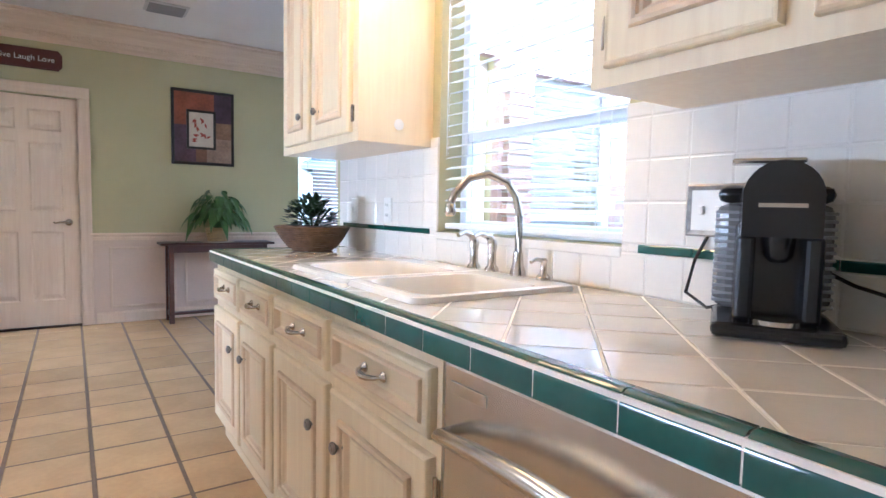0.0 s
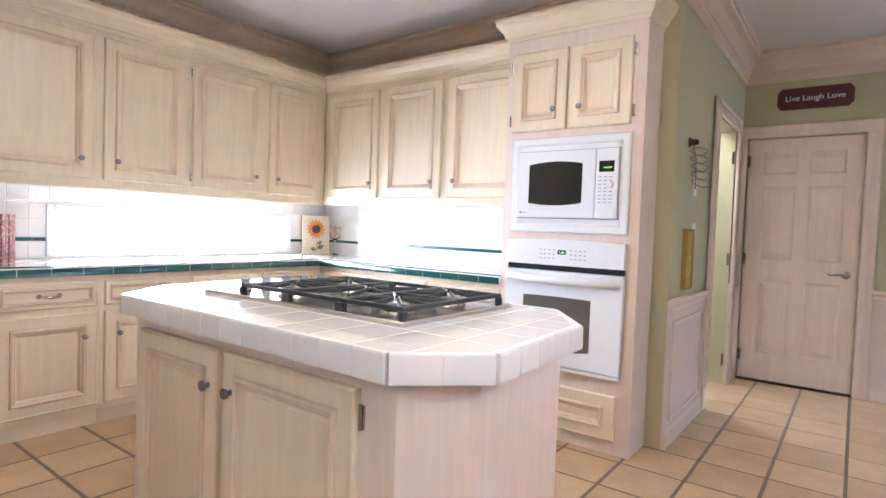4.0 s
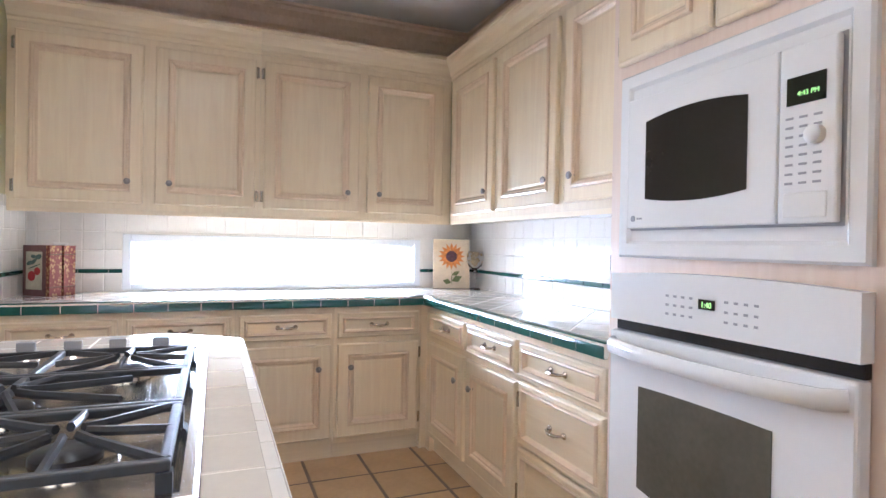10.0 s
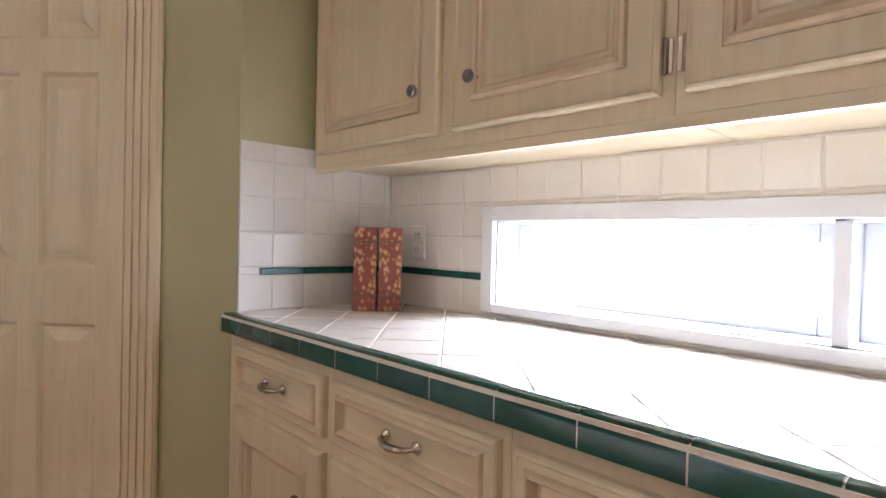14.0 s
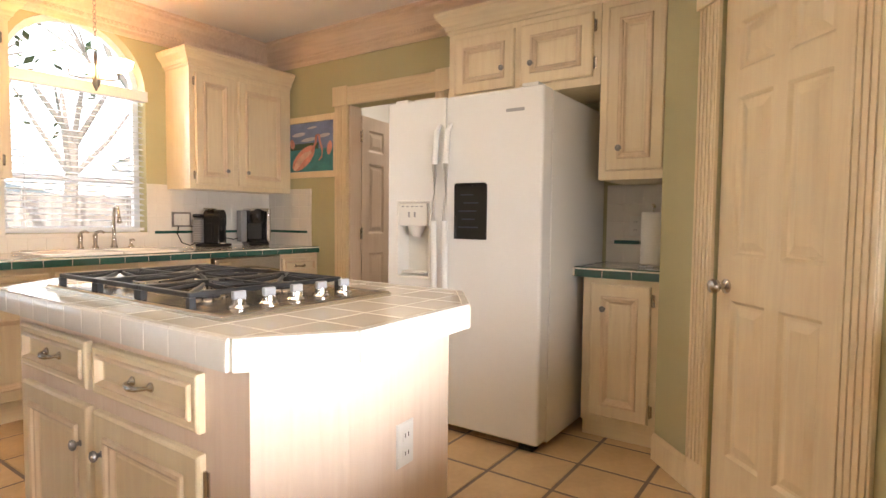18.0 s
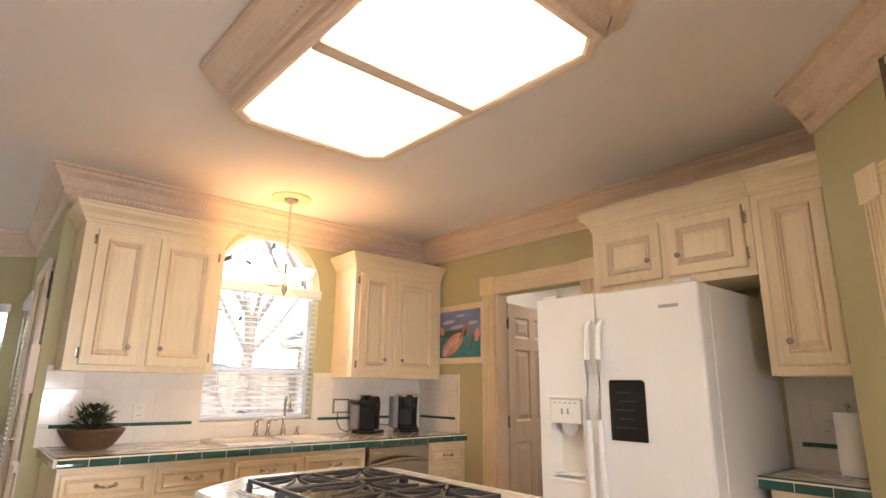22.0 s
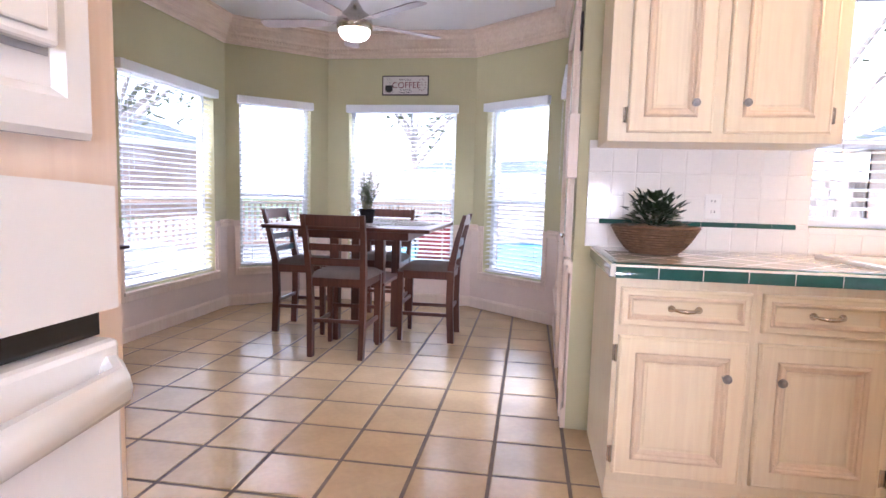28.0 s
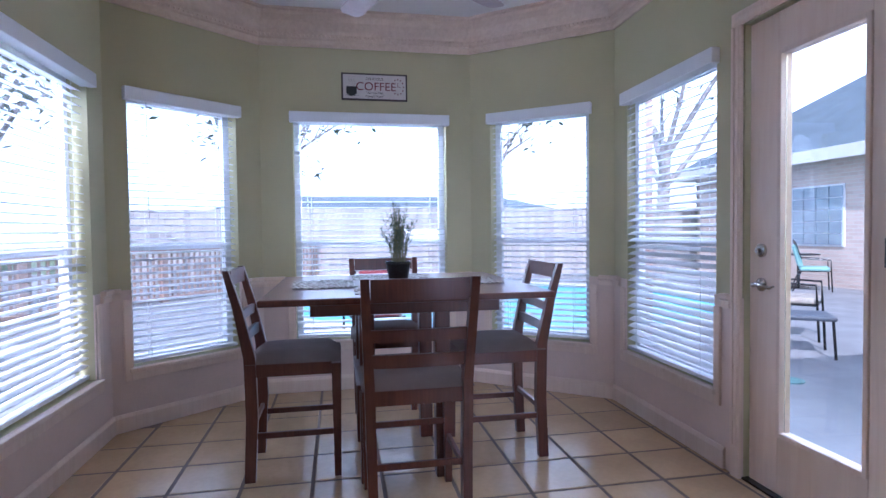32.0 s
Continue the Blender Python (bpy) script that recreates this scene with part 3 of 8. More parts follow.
single("ceiling_utility", box(B(), -1.3, -1.7, TOP, 1.4, -0.001, TOP + 0.1), CEILING, "white utility room ceiling", "ceiling", kind="structure")
d = thing("door_3", "open pale pickled six-panel door in the utility room", "door", T(0.415, 0.27, 0.008, -82), kind="structure")
part("leaf", six_panel(B(), 0.76, 2.02), TRIM, d)
lever(d, T(0.69, 0, 0.93), -1)
for z in (0.2, 1.02, 1.84):
    part("hinge", hinge_bm(), NICKEL, d, "", False, T(-0.004, -0.004, z))

# doorway off the hall
m_h, _ = along((XH, 4.45), (XH, YH))
casing("door_casing_4", m_h, HALL_OPEN, "pale pickled casing round the hall doorway", 0.10, y=-0.0095)
for n, p0, p1 in (("wall_passage_1", (-1.7, 5.3), (-1.7, 6.6)), ("wall_passage_2", (-1.7, 6.45), (-0.66, 6.45)), ("wall_passage_3", (-0.66, 5.36), (-1.7, 5.36))):
    wall(n, p0, p1, "pale passage wall beyond the hall doorway", (), 0.08, UT)
for z in (0.2, 1.02, 1.84):
    single("jamb_hinge", hinge_bm(), NICKEL, "nickel hinge on the passage jamb", "hinge", m_h @ T(HALL_OPEN[1] - 0.004, 0.012, z))


# ---- windows ----
def blinds(m, gap, label, top_out=0.02, pitch=0.042, tilt=14, y=0.055, sub=0.0):
    a, b, z0, z1 = gap
    t = thing("window_blind", label, "blind", m, "window blinds")
    part("valance", box(B(), a - top_out, -0.045, z1 - 0.055, b + top_out, 0.03, z1 + 0.02, 0.004), BLIND, t)
    n = int((z1 - z0 - 0.11) / pitch)
    w = b - a - 0.016
    s, c = math.sin(radians(tilt)) * 0.025, math.cos(radians(tilt)) * 0.025
    bm = B()
    pr = [(-c, -s), (-c * 0.3, -s * 0.3 + 0.002), (c * 0.3, s * 0.3 + 0.002), (c, s)]
    lo = [[bm.verts.new((x, yy, zz - 0.0013)) for yy, zz in pr] for x in (0, w)]
    hi = [[bm.verts.new((x, yy, zz + 0.0013)) for yy, zz in pr] for x in (0, w)]
    for i in range(3):
        bm.faces.new((lo[0][i], lo[0][i + 1], lo[1][i + 1], lo[1][i])), bm.faces.new((hi[0][i], hi[1][i], hi[1][i + 1], hi[0][i + 1]))
    for i in (0, 3):
        bm.faces.new((lo[0][i], hi[0][i], hi[1][i], lo[1][i]))
    me = mesh_of("slat", bm, BLIND)
    for k in range(n):
        share("slat", me, t, pose(a + 0.008, y, z1 - 0.075 - k * pitch, random.uniform(-1.2, 1.2), random.uniform(-0.12, 0.12), 0))
    part("bottom_rail", box(B(), a + 0.008, y - 0.025, z0 + 0.012, b - 0.008, y + 0.025, z0 + 0.034, 0.004), BLIND, t)
    for x in (a + 0.12, b - 0.12):
        bm = B()
        for yy in (y - 0.026, y + 0.026):
            box(bm, x - 0.0015, yy - 0.0008, z0 + 0.03, x + 0.0015, yy + 0.0008, z1 - 0.05)
        part("ladder_cord", bm, BLIND, t)
    part("wand", tube(B(), [(a + 0.10, -0.028, z1 - 0.06), (a + 0.10, -0.030, z1 - 0.75)], 0.004, 6), CLEAR, t)
    return t


def window(name, m, gap, label, depth=0.15, meet=1.08, sill=True, material=None):
    a, b, z0, z1 = gap
    material = material or VINYL
    w = thing(name, label, "window", m, kind="structure")
    y0, y1 = depth - 0.055, depth - 0.005
    f = 0.045
    for i, (x0, za, x1, zb) in enumerate(((a, z0, a + f, z1), (b - f, z0, b, z1), (a + f, z0, b - f, z0 + f), (a + f, z1 - f, b - f, z1))):
        part("window_frame", box(B(), x0, y0, za, x1, y1, zb, 0.004), material, w)
    if meet:
        part("meeting_rail", box(B(), a + f, y0 + 0.004, meet - 0.022, b - f, y1 - 0.004, meet + 0.022, 0.004), material, w)
    for za, zb in (((z0 + f, meet - 0.022), (meet + 0.022, z1 - f)) if meet else ((z0 + f, z1 - f),)):
        p = part("pane", box(B(), a + f + 0.001, y0 + 0.022, za, b - f - 0.001, y0 + 0.026, zb), PANE, w)
        p.visible_shadow = False
    if sill:
        part("window_sill", box(B(), a - 0.03, -0.04, z0 - 0.028, b + 0.03, y0 - 0.002, z0 - 0.001, 0.005), TRIM, w)
        part("apron", box(B(), a - 0.02, -0.026, z0 - 0.075, b + 0.02, -0.0095, z0 - 0.030, 0.004), TRIM, w)
        for x in (a - 0.055, b + 0.010):
            part("side_trim", box(B(), x, -0.024, z0 - 0.075, x + 0.045 - 0.011 * 0, -0.0095, 0.775, 0.004), TRIM, w)
    return w


for i, (p0, p1, g) in enumerate((((XH, YH), BAY[0], G1), (BAY[0], BAY[1], G2), (BAY[1], BAY[2], G3), (BAY[2], BAY[3], G4), (BAY[3], PATIO_END, G5)), 1):
    mm, _ = along(p0, p1)
    window("window_%d" % i, mm, g, "white double-hung window looking on to the pool", 0.15 if i < 5 else 0.11)
    blinds(mm, g, "white horizontal slat blind, lowered and open", y=0.05 if i < 5 else 0.022, tilt=10 if i != 5 else 24)
window("window_6", m_e, (SINK_WIN[0], SINK_WIN[1], 1.036, 2.10), "white arched window over the sink", 0.16, 1.42, False)
blinds(m_e, (SINK_WIN[0], SINK_WIN[1], 1.036, 2.08), "white slat blind lowered on the sink window", 0.0, y=0.05)
bm = B()
for r0, r1, y0, y1 in ((ar - 0.045, ar, 0.105, 0.155),):
    for k in range(24):
        q = []
        for yy in (y0, y1):
            for rr in (r0, r1):
                for kk in (k, k + 1):
                    q.append(bm.verts.new((ac + rr * math.cos(math.pi * kk / 24), yy, zs + 0.001 + rr * math.sin(math.pi * kk / 24))))
        for ids in ((0, 1, 3, 2), (4, 6, 7, 5), (0, 4, 5, 1), (2, 3, 7, 6)):
            bm.faces.new([q[i] for i in ids])
aw = thing("window_7", "white arched transom over the sink window", "window", m_e, kind="structure")
part("window_frame", bm, VINYL, aw)
bm = B()
bm.faces.new([bm.verts.new((ac + (ar - 0.046) * math.cos(math.pi * k / 24), 0.13, zs + 0.002 + (ar - 0.046) * math.sin(math.pi * k / 24))) for k in range(25)])
p = part("pane", bm, PANE, aw)
p.visible_shadow = False
single("window_sill_tile", box(B(), SINK_WIN[0], -0.012, 1.005, SINK_WIN[1], 0.10, 1.0345, 0.004), WHITE_TILE, "white tiled sill under the sink window", "sill", m_e, kind="structure")
m_w, _ = along((XW, 2.0), (XW, YN))
mid = (STRIP[0] + STRIP[1]) / 2
for g in ((STRIP[0], mid - 0.015, STRIP[2], STRIP[3]), (mid + 0.015, STRIP[1], STRIP[2], STRIP[3])):
    window("window_8", m_w, g, "long low white strip window above the worktop", 0.16, 0, False)
single("window_mullion", box(B(), mid - 0.0145, 0.0, STRIP[2], mid + 0.0145, 0.155, STRIP[3]), VINYL, "white mullion between the strip windows", "trim", m_w, kind="structure")
bm = B()
for x0, z0, x1, z1 in ((STRIP[0], STRIP[2], STRIP[0] + 0.004, STRIP[3]), (STRIP[1] - 0.004, STRIP[2], STRIP[1], STRIP[3]), (STRIP[0], STRIP[2], STRIP[1], STRIP[2] + 0.004), (STRIP[0], STRIP[3] - 0.004, STRIP[1], STRIP[3])):
    box(bm, x0, 0.0, z0, x1, 0.104, z1)
single("window_liner", bm, VINYL, "white lining of the strip window opening", "trim", m_w, kind="structure")
bm = B()
for x0, z0, x1, z1 in ((STRIP[0] - 0.045, STRIP[2] - 0.03, STRIP[0], STRIP[3] + 0.045), (STRIP[1], STRIP[2] - 0.03, STRIP[1] + 0.045, STRIP[3] + 0.045), (STRIP[0], STRIP[3], STRIP[1], STRIP[3] + 0.045), (STRIP[0], STRIP[2] - 0.03, STRIP[1], STRIP[2])):
    box(bm, x0, -0.022, z0, x1, -0.0005, z1, 0.004)
single("window_trim", bm, VINYL, "white moulded trim round the strip window", "trim", m_w, kind="structure")

# glazed patio door
m_d, _ = along(BAY[3], PATIO_END)
d = thing("door_4", "closed pale wooden patio door with one full pane of glass", "door", m_d @ T(GLASS_DOOR[0] + 0.012, 0.02, 0.012), kind="structure")
W, Hh = 0.756, 2.04
for x0, z0, x1, z1 in ((0, 0, 0.165, Hh), (W - 0.165, 0, W, Hh), (0.165, 0, W - 0.165, 0.25), (0.165, Hh - 0.16, W - 0.165, Hh)):
    part("rail" if x1 - x0 > 0.2 else "stile", box(B(), x0, 0, z0, x1, 0.042, z1, 0.003), TRIM, d)
bm = B()
for x0, z0, x1, z1 in ((0.165, 0.25, 0.185, Hh - 0.16), (W - 0.185, 0.25, W - 0.165, Hh - 0.16), (0.185, 0.25, W - 0.185, 0.27), (0.185, Hh - 0.18, W - 0.185, Hh - 0.16)):
    box(bm, x0, -0.008, z0, x1, 0.050, z1, 0.003)
part("glazing_bead", bm, TRIM, d)
p = part("pane", box(B(), 0.186, 0.018, 0.271, W - 0.186, 0.023, Hh - 0.181), PANE, d)
p.visible_shadow = False
lever(d, T(0.075, 0, 0.89), 1)
part("deadbolt", lathe(B(), [(0.030, 0.0), (0.030, -0.010), (0.024, -0.014), (0.010, -0.016), (0.010, -0.03)], 18, axis="y"), NICKEL, d, "nickel deadbolt", True, T(0.075, 0, 1.04))
lk = part("sliding_latch", box(B(), -0.004, -0.012, -0.05, 0.004, 0, 0.05), NICKEL, d, "", False, T(W - 0.10, 0, 1.05))
casing("door_casing_5", m_d, GLASS_DOOR, "pale pickled casing round the patio door", 0.06, y=-0.0095)
single("door_sill", box(B(), GLASS_DOOR[0], -0.01, 0.0, GLASS_DOOR[1], 0.13, 0.010), BLACK, "dark metal threshold of the patio door", "threshold", m_d, kind="structure")


# ---- cabinets ----
KNOB = lathe(B(), [(0.012, 0.0), (0.006, -0.004), (0.006, -0.012), (0.014, -0.017), (0.0165, -0.022), (0.015, -0.027), (0.010, -0.0275), (0.009, -0.030), (0.003, -0.031)], 14, axis="y")
KNOB = mesh_of("knob", KNOB, PEWTER, True)
pb = B()
for s in (-1, 1):
    lathe(pb, [(0.013, 0.0), (0.013, -0.003), (0.009, -0.007), (0.005, -0.012)], 12, (s * 0.046, 0, 0), "y")
tube(pb, [(-0.048, -0.008, 0), (-0.038, -0.022, -0.001), (-0.02, -0.029, -0.003), (0, -0.031, -0.004), (0.02, -0.029, -0.003), (0.038, -0.022, -0.001), (0.048, -0.008, 0)], [0.0045, 0.006, 0.0075, 0.008, 0.0075, 0.006, 0.0045], 8)
PULL = mesh_of("pull", pb, NICKEL, True)
hb = B()
box(hb, -0.012, -0.003, -0.03, 0.012, 0.0, 0.03)
lathe(hb, [(0.005, -0.032), (0.005, 0.032)], 8, (0, -0.005, 0))
HINGE = mesh_of("hinge", hb, NICKEL)
DOOR_STEPS = ((0.0, 0.0), (0.0, -0.015), (0.003, -0.020), (0.008, -0.0225), (0.012, -0.0205), (0.060, -0.0205), (0.0615, -0.0175), (0.0645, -0.027), (0.072, -0.030), (0.079, -0.026), (0.081, -0.019), (0.088, -0.017), (0.094, -0.009), (0.098, -0.006), (0.106, -0.006), (0.110, -0.008))
SLIM_STEPS = ((0.0, 0.0), (0.0, -0.015), (0.003, -0.020), (0.008, -0.0225), (0.012, -0.0205), (0.024, -0.0205), (0.0255, -0.0175), (0.0285, -0.026), (0.034, -0.028), (0.039, -0.020), (0.043, -0.011), (0.047, -0.008), (0.052, -0.008))


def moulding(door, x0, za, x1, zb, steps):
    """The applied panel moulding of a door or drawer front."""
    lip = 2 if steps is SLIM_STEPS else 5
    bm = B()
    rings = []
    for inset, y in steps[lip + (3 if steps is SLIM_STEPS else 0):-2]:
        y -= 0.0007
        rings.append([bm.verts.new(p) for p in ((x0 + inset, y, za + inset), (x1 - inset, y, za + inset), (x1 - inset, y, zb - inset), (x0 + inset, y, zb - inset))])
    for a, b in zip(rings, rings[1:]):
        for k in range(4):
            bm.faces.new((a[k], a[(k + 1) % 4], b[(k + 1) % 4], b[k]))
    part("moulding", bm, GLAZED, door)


def cabinet(name, label, m, w, d, z0, z1, doors=(), drawers=(), kick=0.0, group="", side=None):
    """A cabinet unit, front to -y at y = 0. doors: (x0, z0, x1, z1, knob 'l'/'r'/'', knob end 't'/'b', hinges 'l'/'r'/''); drawers: (x0, z0, x1, z1)."""
    c = thing(name, label, "cabinet", m, group)
    bm = B()
    box(bm, 0.0006, 0.0, z0 + kick, w - 0.0006, d, z1, 0.0)
    part("body", bm, side or PICKLED, c)
    if kick:
        part("toe_kick", box(B(), 0.0008, 0.03, 0.0005, w - 0.0008, d, kick - 0.0005), PICKLED_X, c)
    for x0, za, x1, zb, kn, ke, hg in doors:
        st = DOOR_STEPS if min(x1 - x0, zb - za) > 0.23 else SLIM_STEPS
        dr = part("door", framed_panel(B(), x0, za, x1, zb, st), PICKLED, c)
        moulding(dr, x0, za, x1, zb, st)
        if kn:
            kx = x0 + 0.072 if kn == "l" else x1 - 0.072
            kz = za + 0.115 if ke == "b" else zb - 0.13
            share("knob", KNOB, dr, T(kx, -0.019, kz))
        if hg:
            hx = x0 - 0.006 if hg == "l" else x1 + 0.006
            for hz in (za + 0.07, zb - 0.07):
                share("hinge", HINGE, dr, T(hx, -0.001, hz))
    for x0, za, x1, zb in drawers:
        dr = part("drawer", framed_panel(B(), x0, za, x1, zb, SLIM_STEPS), PICKLED_X, c)
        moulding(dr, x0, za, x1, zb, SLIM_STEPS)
        share("handle", PULL, dr, T((x0 + x1) / 2, -0.013, (za + zb) / 2))
    return c


CT = 0.868  # underside of the worktops
WHITEW = "pickled cream wood base cabinet with drawer and door"


def base_run(origin, rz, cuts, hinges, depth, group, stack=None):
    for i, (a, b) in enumerate(zip(cuts, cuts[1:])):
        w = b - a
        m = T(*origin, 0, rz) @ T(a, 0, 0)
        kn, hg = hinges[i]
        g = 0.018
        if stack == i:
            cabinet("base_cabinet", "pickled cream wood base cabinet with a stack of drawers", m, w, depth, 0, CT, drawers=((g, 0.685, w - g, 0.825), (g, 0.405, w - g, 0.663), (g, 0.125, w - g, 0.388)), kick=0.09, group=group)
        else:
            cabinet("base_cabinet", WHITEW, m, w, depth, 0, CT, doors=((g, 0.125, w - g, 0.65, kn, "t", hg),), drawers=((g, 0.685, w - g, 0.825),), kick=0.09, group=group)


# west run (front to +x), north run, east run (front to -x)
base_run((-3.135, 2.048), 90, [0.05, 0.558, 1.077, 1.599, 2.115], [("r", "l"), ("l", "r"), ("r", "l"), ("l", "r")], 0.60, "west base cabinets")
base_run((-3.10, 4.205), 0, [0.03, 0.55, 1.07, 1.642], [("r", "l"), ("l", "r"), ("", "")], 0.56, "north base cabinets", 2)
single("filler_strip", box(B(), -3.70, 2.052, 0.0905, -3.136, 2.0975, CT), PICKLED, "pickled cream filler between cabinet and wall", "trim", kind="structure")
single("base_cabinet", prism(B(), [(-3.734, 4.1645), (-3.135, 4.1645), (-3.135, 4.205), (-3.0705, 4.205), (-3.0705, 4.77), (-3.734, 4.77)], 0.0005, CT), PICKLED, "plain pickled cream corner post between the cabinet runs", "cabinet", group="west base cabinets")
base_run((0.822, 3.365), -90, [0.0, 0.478, 0.93, 1.42, 1.938], [("r", "l"), ("l", "r"), ("r", "l"), ("l", "r")], 0.63, "east base cabinets")
cabinet("base_cabinet", "narrow pickled cream cabinet beside the dishwasher", T(0.822, 3.345 - 2.535, 0, -90), 0.405, 0.63, 0, CT, doors=((0.015, 0.125, 0.39, 0.65, "l", "t", ""),), drawers=((0.015, 0.685, 0.39, 0.825),), kick=0.09, group="east base cabinets")
cabinet("base_cabinet", "small pickled cream cabinet beside the refrigerator", T(-1.79, 0.90, 0, 180), 0.40, 0.48, 0, CT, doors=((0.045, 0.125, 0.355, 0.83, "l", "t", "r"),), kick=0.09)

CAB_CROWN = [(0.0, 0.0), (-0.008, 0.0), (-0.010, 0.018), (-0.020, 0.024), (-0.030, 0.05), (-0.060, 0.085), (-0.066, 0.105), (-0.072, 0.108), (-0.072, 0.125), (0.0, 0.125)]


def cab_crown(bm, path, z):
    sweep(bm, [(o, z + h) for o, h in CAB_CROWN], path)
    return bm


def upper(label, m, w, d, doors, z0=1.375, z1=2.31, group="", ends=(0, 0), rail=True):
    """A wall cabinet; doors: (x0, x1, knob side, hinge side)."""
    c = cabinet("wall_cabinet", label, m, w, d, z0, z1, [(a, z0 + 0.035, b, z1 - 0.05, kn, "b", hg) for a, b, kn, hg in doors], group=group)
    p = [(0, 0.0), (w, 0.0)]
    if ends[0]:
        p = [(0, d)] + p
    if ends[1]:
        p = p + [(w, d)]
    part("crown", cab_crown(B(), p, z1 - 0.012 + 0.0), PICKLED_X, c)
    return c


UP = "pickled cream wood wall cabinet with raised-panel doors"
upper(UP, T(-3.405, 2.053, 0, 90), 1.20, 0.33, ((0.036, 0.606, "r", "l"), (0.661, 1.176, "l", "r")), group="wall cabinets")
upper(UP, T(-3.405, 3.2535, 0, 90), 1.2, 0.33, ((0.022, 0.582, "r", "l"), (0.635, 1.14, "l", "")), group="wall cabinets")
upper(UP, T(-3.40, 4.455, 0, 0), 1.942, 0.31, ((0.07, 0.63, "r", ""), (0.685, 1.25, "r", ""), (1.31, 1.90, "l", "")), group="wall cabinets")
upper("pickled cream wood wall cabinet beside the sink window", T(1.145, 3.385, 0, -90), 0.88, 0.33, ((0.075, 0.40, "r", "l"), (0.445, 0.83, "l", "r")), group="wall cabinets", ends=(1, 1))
upper("pickled cream wood wall cabinet above the coffee makers", T(1.145, 1.385, 0, -90), 0.96, 0.33, ((0.045, 0.376, "r", "l"), (0.42, 0.90, "l", "")), group="wall cabinets", ends=(1, 0))
# over the refrigerator, and the tall narrow one beside it
c = cabinet("wall_cabinet", "pickled cream wood cabinet above the refrigerator", T(-0.875, 0.86, 0, 180), 0.965, 0.44, 1.88, 2.31, [(0.05, 1.925, 0.46, 2.26, "r", "b", ""), (0.50, 1.925, 0.925, 2.26, "l", "b", "r")], group="wall cabinets")
part("crown", cab_crown(B(), [(0, 0.44), (0, 0.0), (0.965, 0.0)], 2.298), PICKLED_X, c)
c = cabinet("wall_cabinet", "narrow pickled cream wall cabinet beside the refrigerator", T(-1.842, 0.86, 0, 180), 0.355, 0.44, 1.375, 2.31, [(0.04, 1.42, 0.33, 2.26, "l", "b", "r")], group="wall cabinets")
part("crown", cab_crown(B(), [(0, 0.0), (0.355, 0.0)], 2.298), PICKLED_X, c)
single("under_cabinet_light", box(B(), -2.05, 4.50, 1.350, -1.60, 4.60, 1.3745, 0.004), WHITE_PLASTIC, "white strip light under the wall cabinet", "light")

# under-cabinet valance rails
for m, w in ((T(-3.405, 2.053, 0, 90), 2.40), (T(-3.40, 4.455, 0, 0), 1.942)):
    single("light_rail", box(B(), 0.0, 0.002, 1.352, w, 0.022, 1.3745), PICKLED_X, "pickled wood rail under the wall cabinets", "trim", m, kind="structure")

# oven tower
TX0, TX1, TY = -1.455, -0.63, 4.185
tower = cabinet("oven_tower", "tall pickled cream cabinet housing the oven and microwave", T(TX0, TY, 0), TX1 - TX0, 0.59, 0, 2.33, [(0.04, 1.775, 0.39, 2.235, "r", "b", "l"), (0.40, 1.775, 0.755, 2.235, "l", "b", "r"), (0.045, 0.075, 0.745, 0.32, "", "", "")], side=PANEL)
part("crown", cab_crown(B(), [(0, 0.59), (0, 0.0), (TX1 - TX0, 0.0), (TX1 - TX0, 0.26)], 2.318), PICKLED_X, tower)

# ---- worktops ----
ECX0, ECX1 = 0.79, XE - 0.002
tops = []
WT = 0.912


def slab(name, label, pts, hole=None):
    s = thing(name, label, "worktop")
    bm = B()
    if hole:
        (x0, y0), (x1, y1), (hx0, hy0, hx1, hy1) = pts[0], pts[2], hole
        for a, b, c, d in ((x0, y0, x1, hy0), (x0, hy1, x1, y1), (x0, hy0, hx0, hy1), (hx1, hy0, x1, hy1)):
            box(bm, a, b, CT + 0.0005, c, d, WT - 0.0012)
    else:
        prism(bm, pts, CT + 0.0005, WT - 0.0012)
    part("deck", bm, BEIGE_GROUT, s)
    return s


top_w = slab("worktop", "white diagonal-tiled worktop with dark green tile edge under the strip window", [(XW + 0.001, 2.051), (-3.12, 2.051), (-3.12, 4.186), (-1.457, 4.186), (-1.457, YN - 0.001), (XW + 0.001, YN - 0.001)])
top_e = slab("worktop", "white tiled worktop with dark green tile edge round the sink", [(ECX0 + 0.014, YS + 0.002), (ECX1, YS + 0.002), (ECX1, 3.375), (ECX0 + 0.014, 3.375)], (0.885, 1.632, 1.30, 2.448))
top_s = slab("worktop", "small tiled worktop with green edge beside the refrigerator", [(-2.199, YS + 0.001), (-1.745, YS + 0.001), (-1.745, 0.905), (-2.199, 0.905)])
IS = [(-1.83, 2.155), (-0.515, 2.145), (-0.34, 2.315), (-0.36, 2.84), (-0.565, 3.105), (-1.885, 3.105), (-2.035, 2.89), (-2.015, 2.405)]
top_i = slab("worktop", "white diagonal-tiled island worktop with chamfered corners", [(x * 0.982 - 0.0216, y * 0.982 + 0.0466) for x, y in IS])


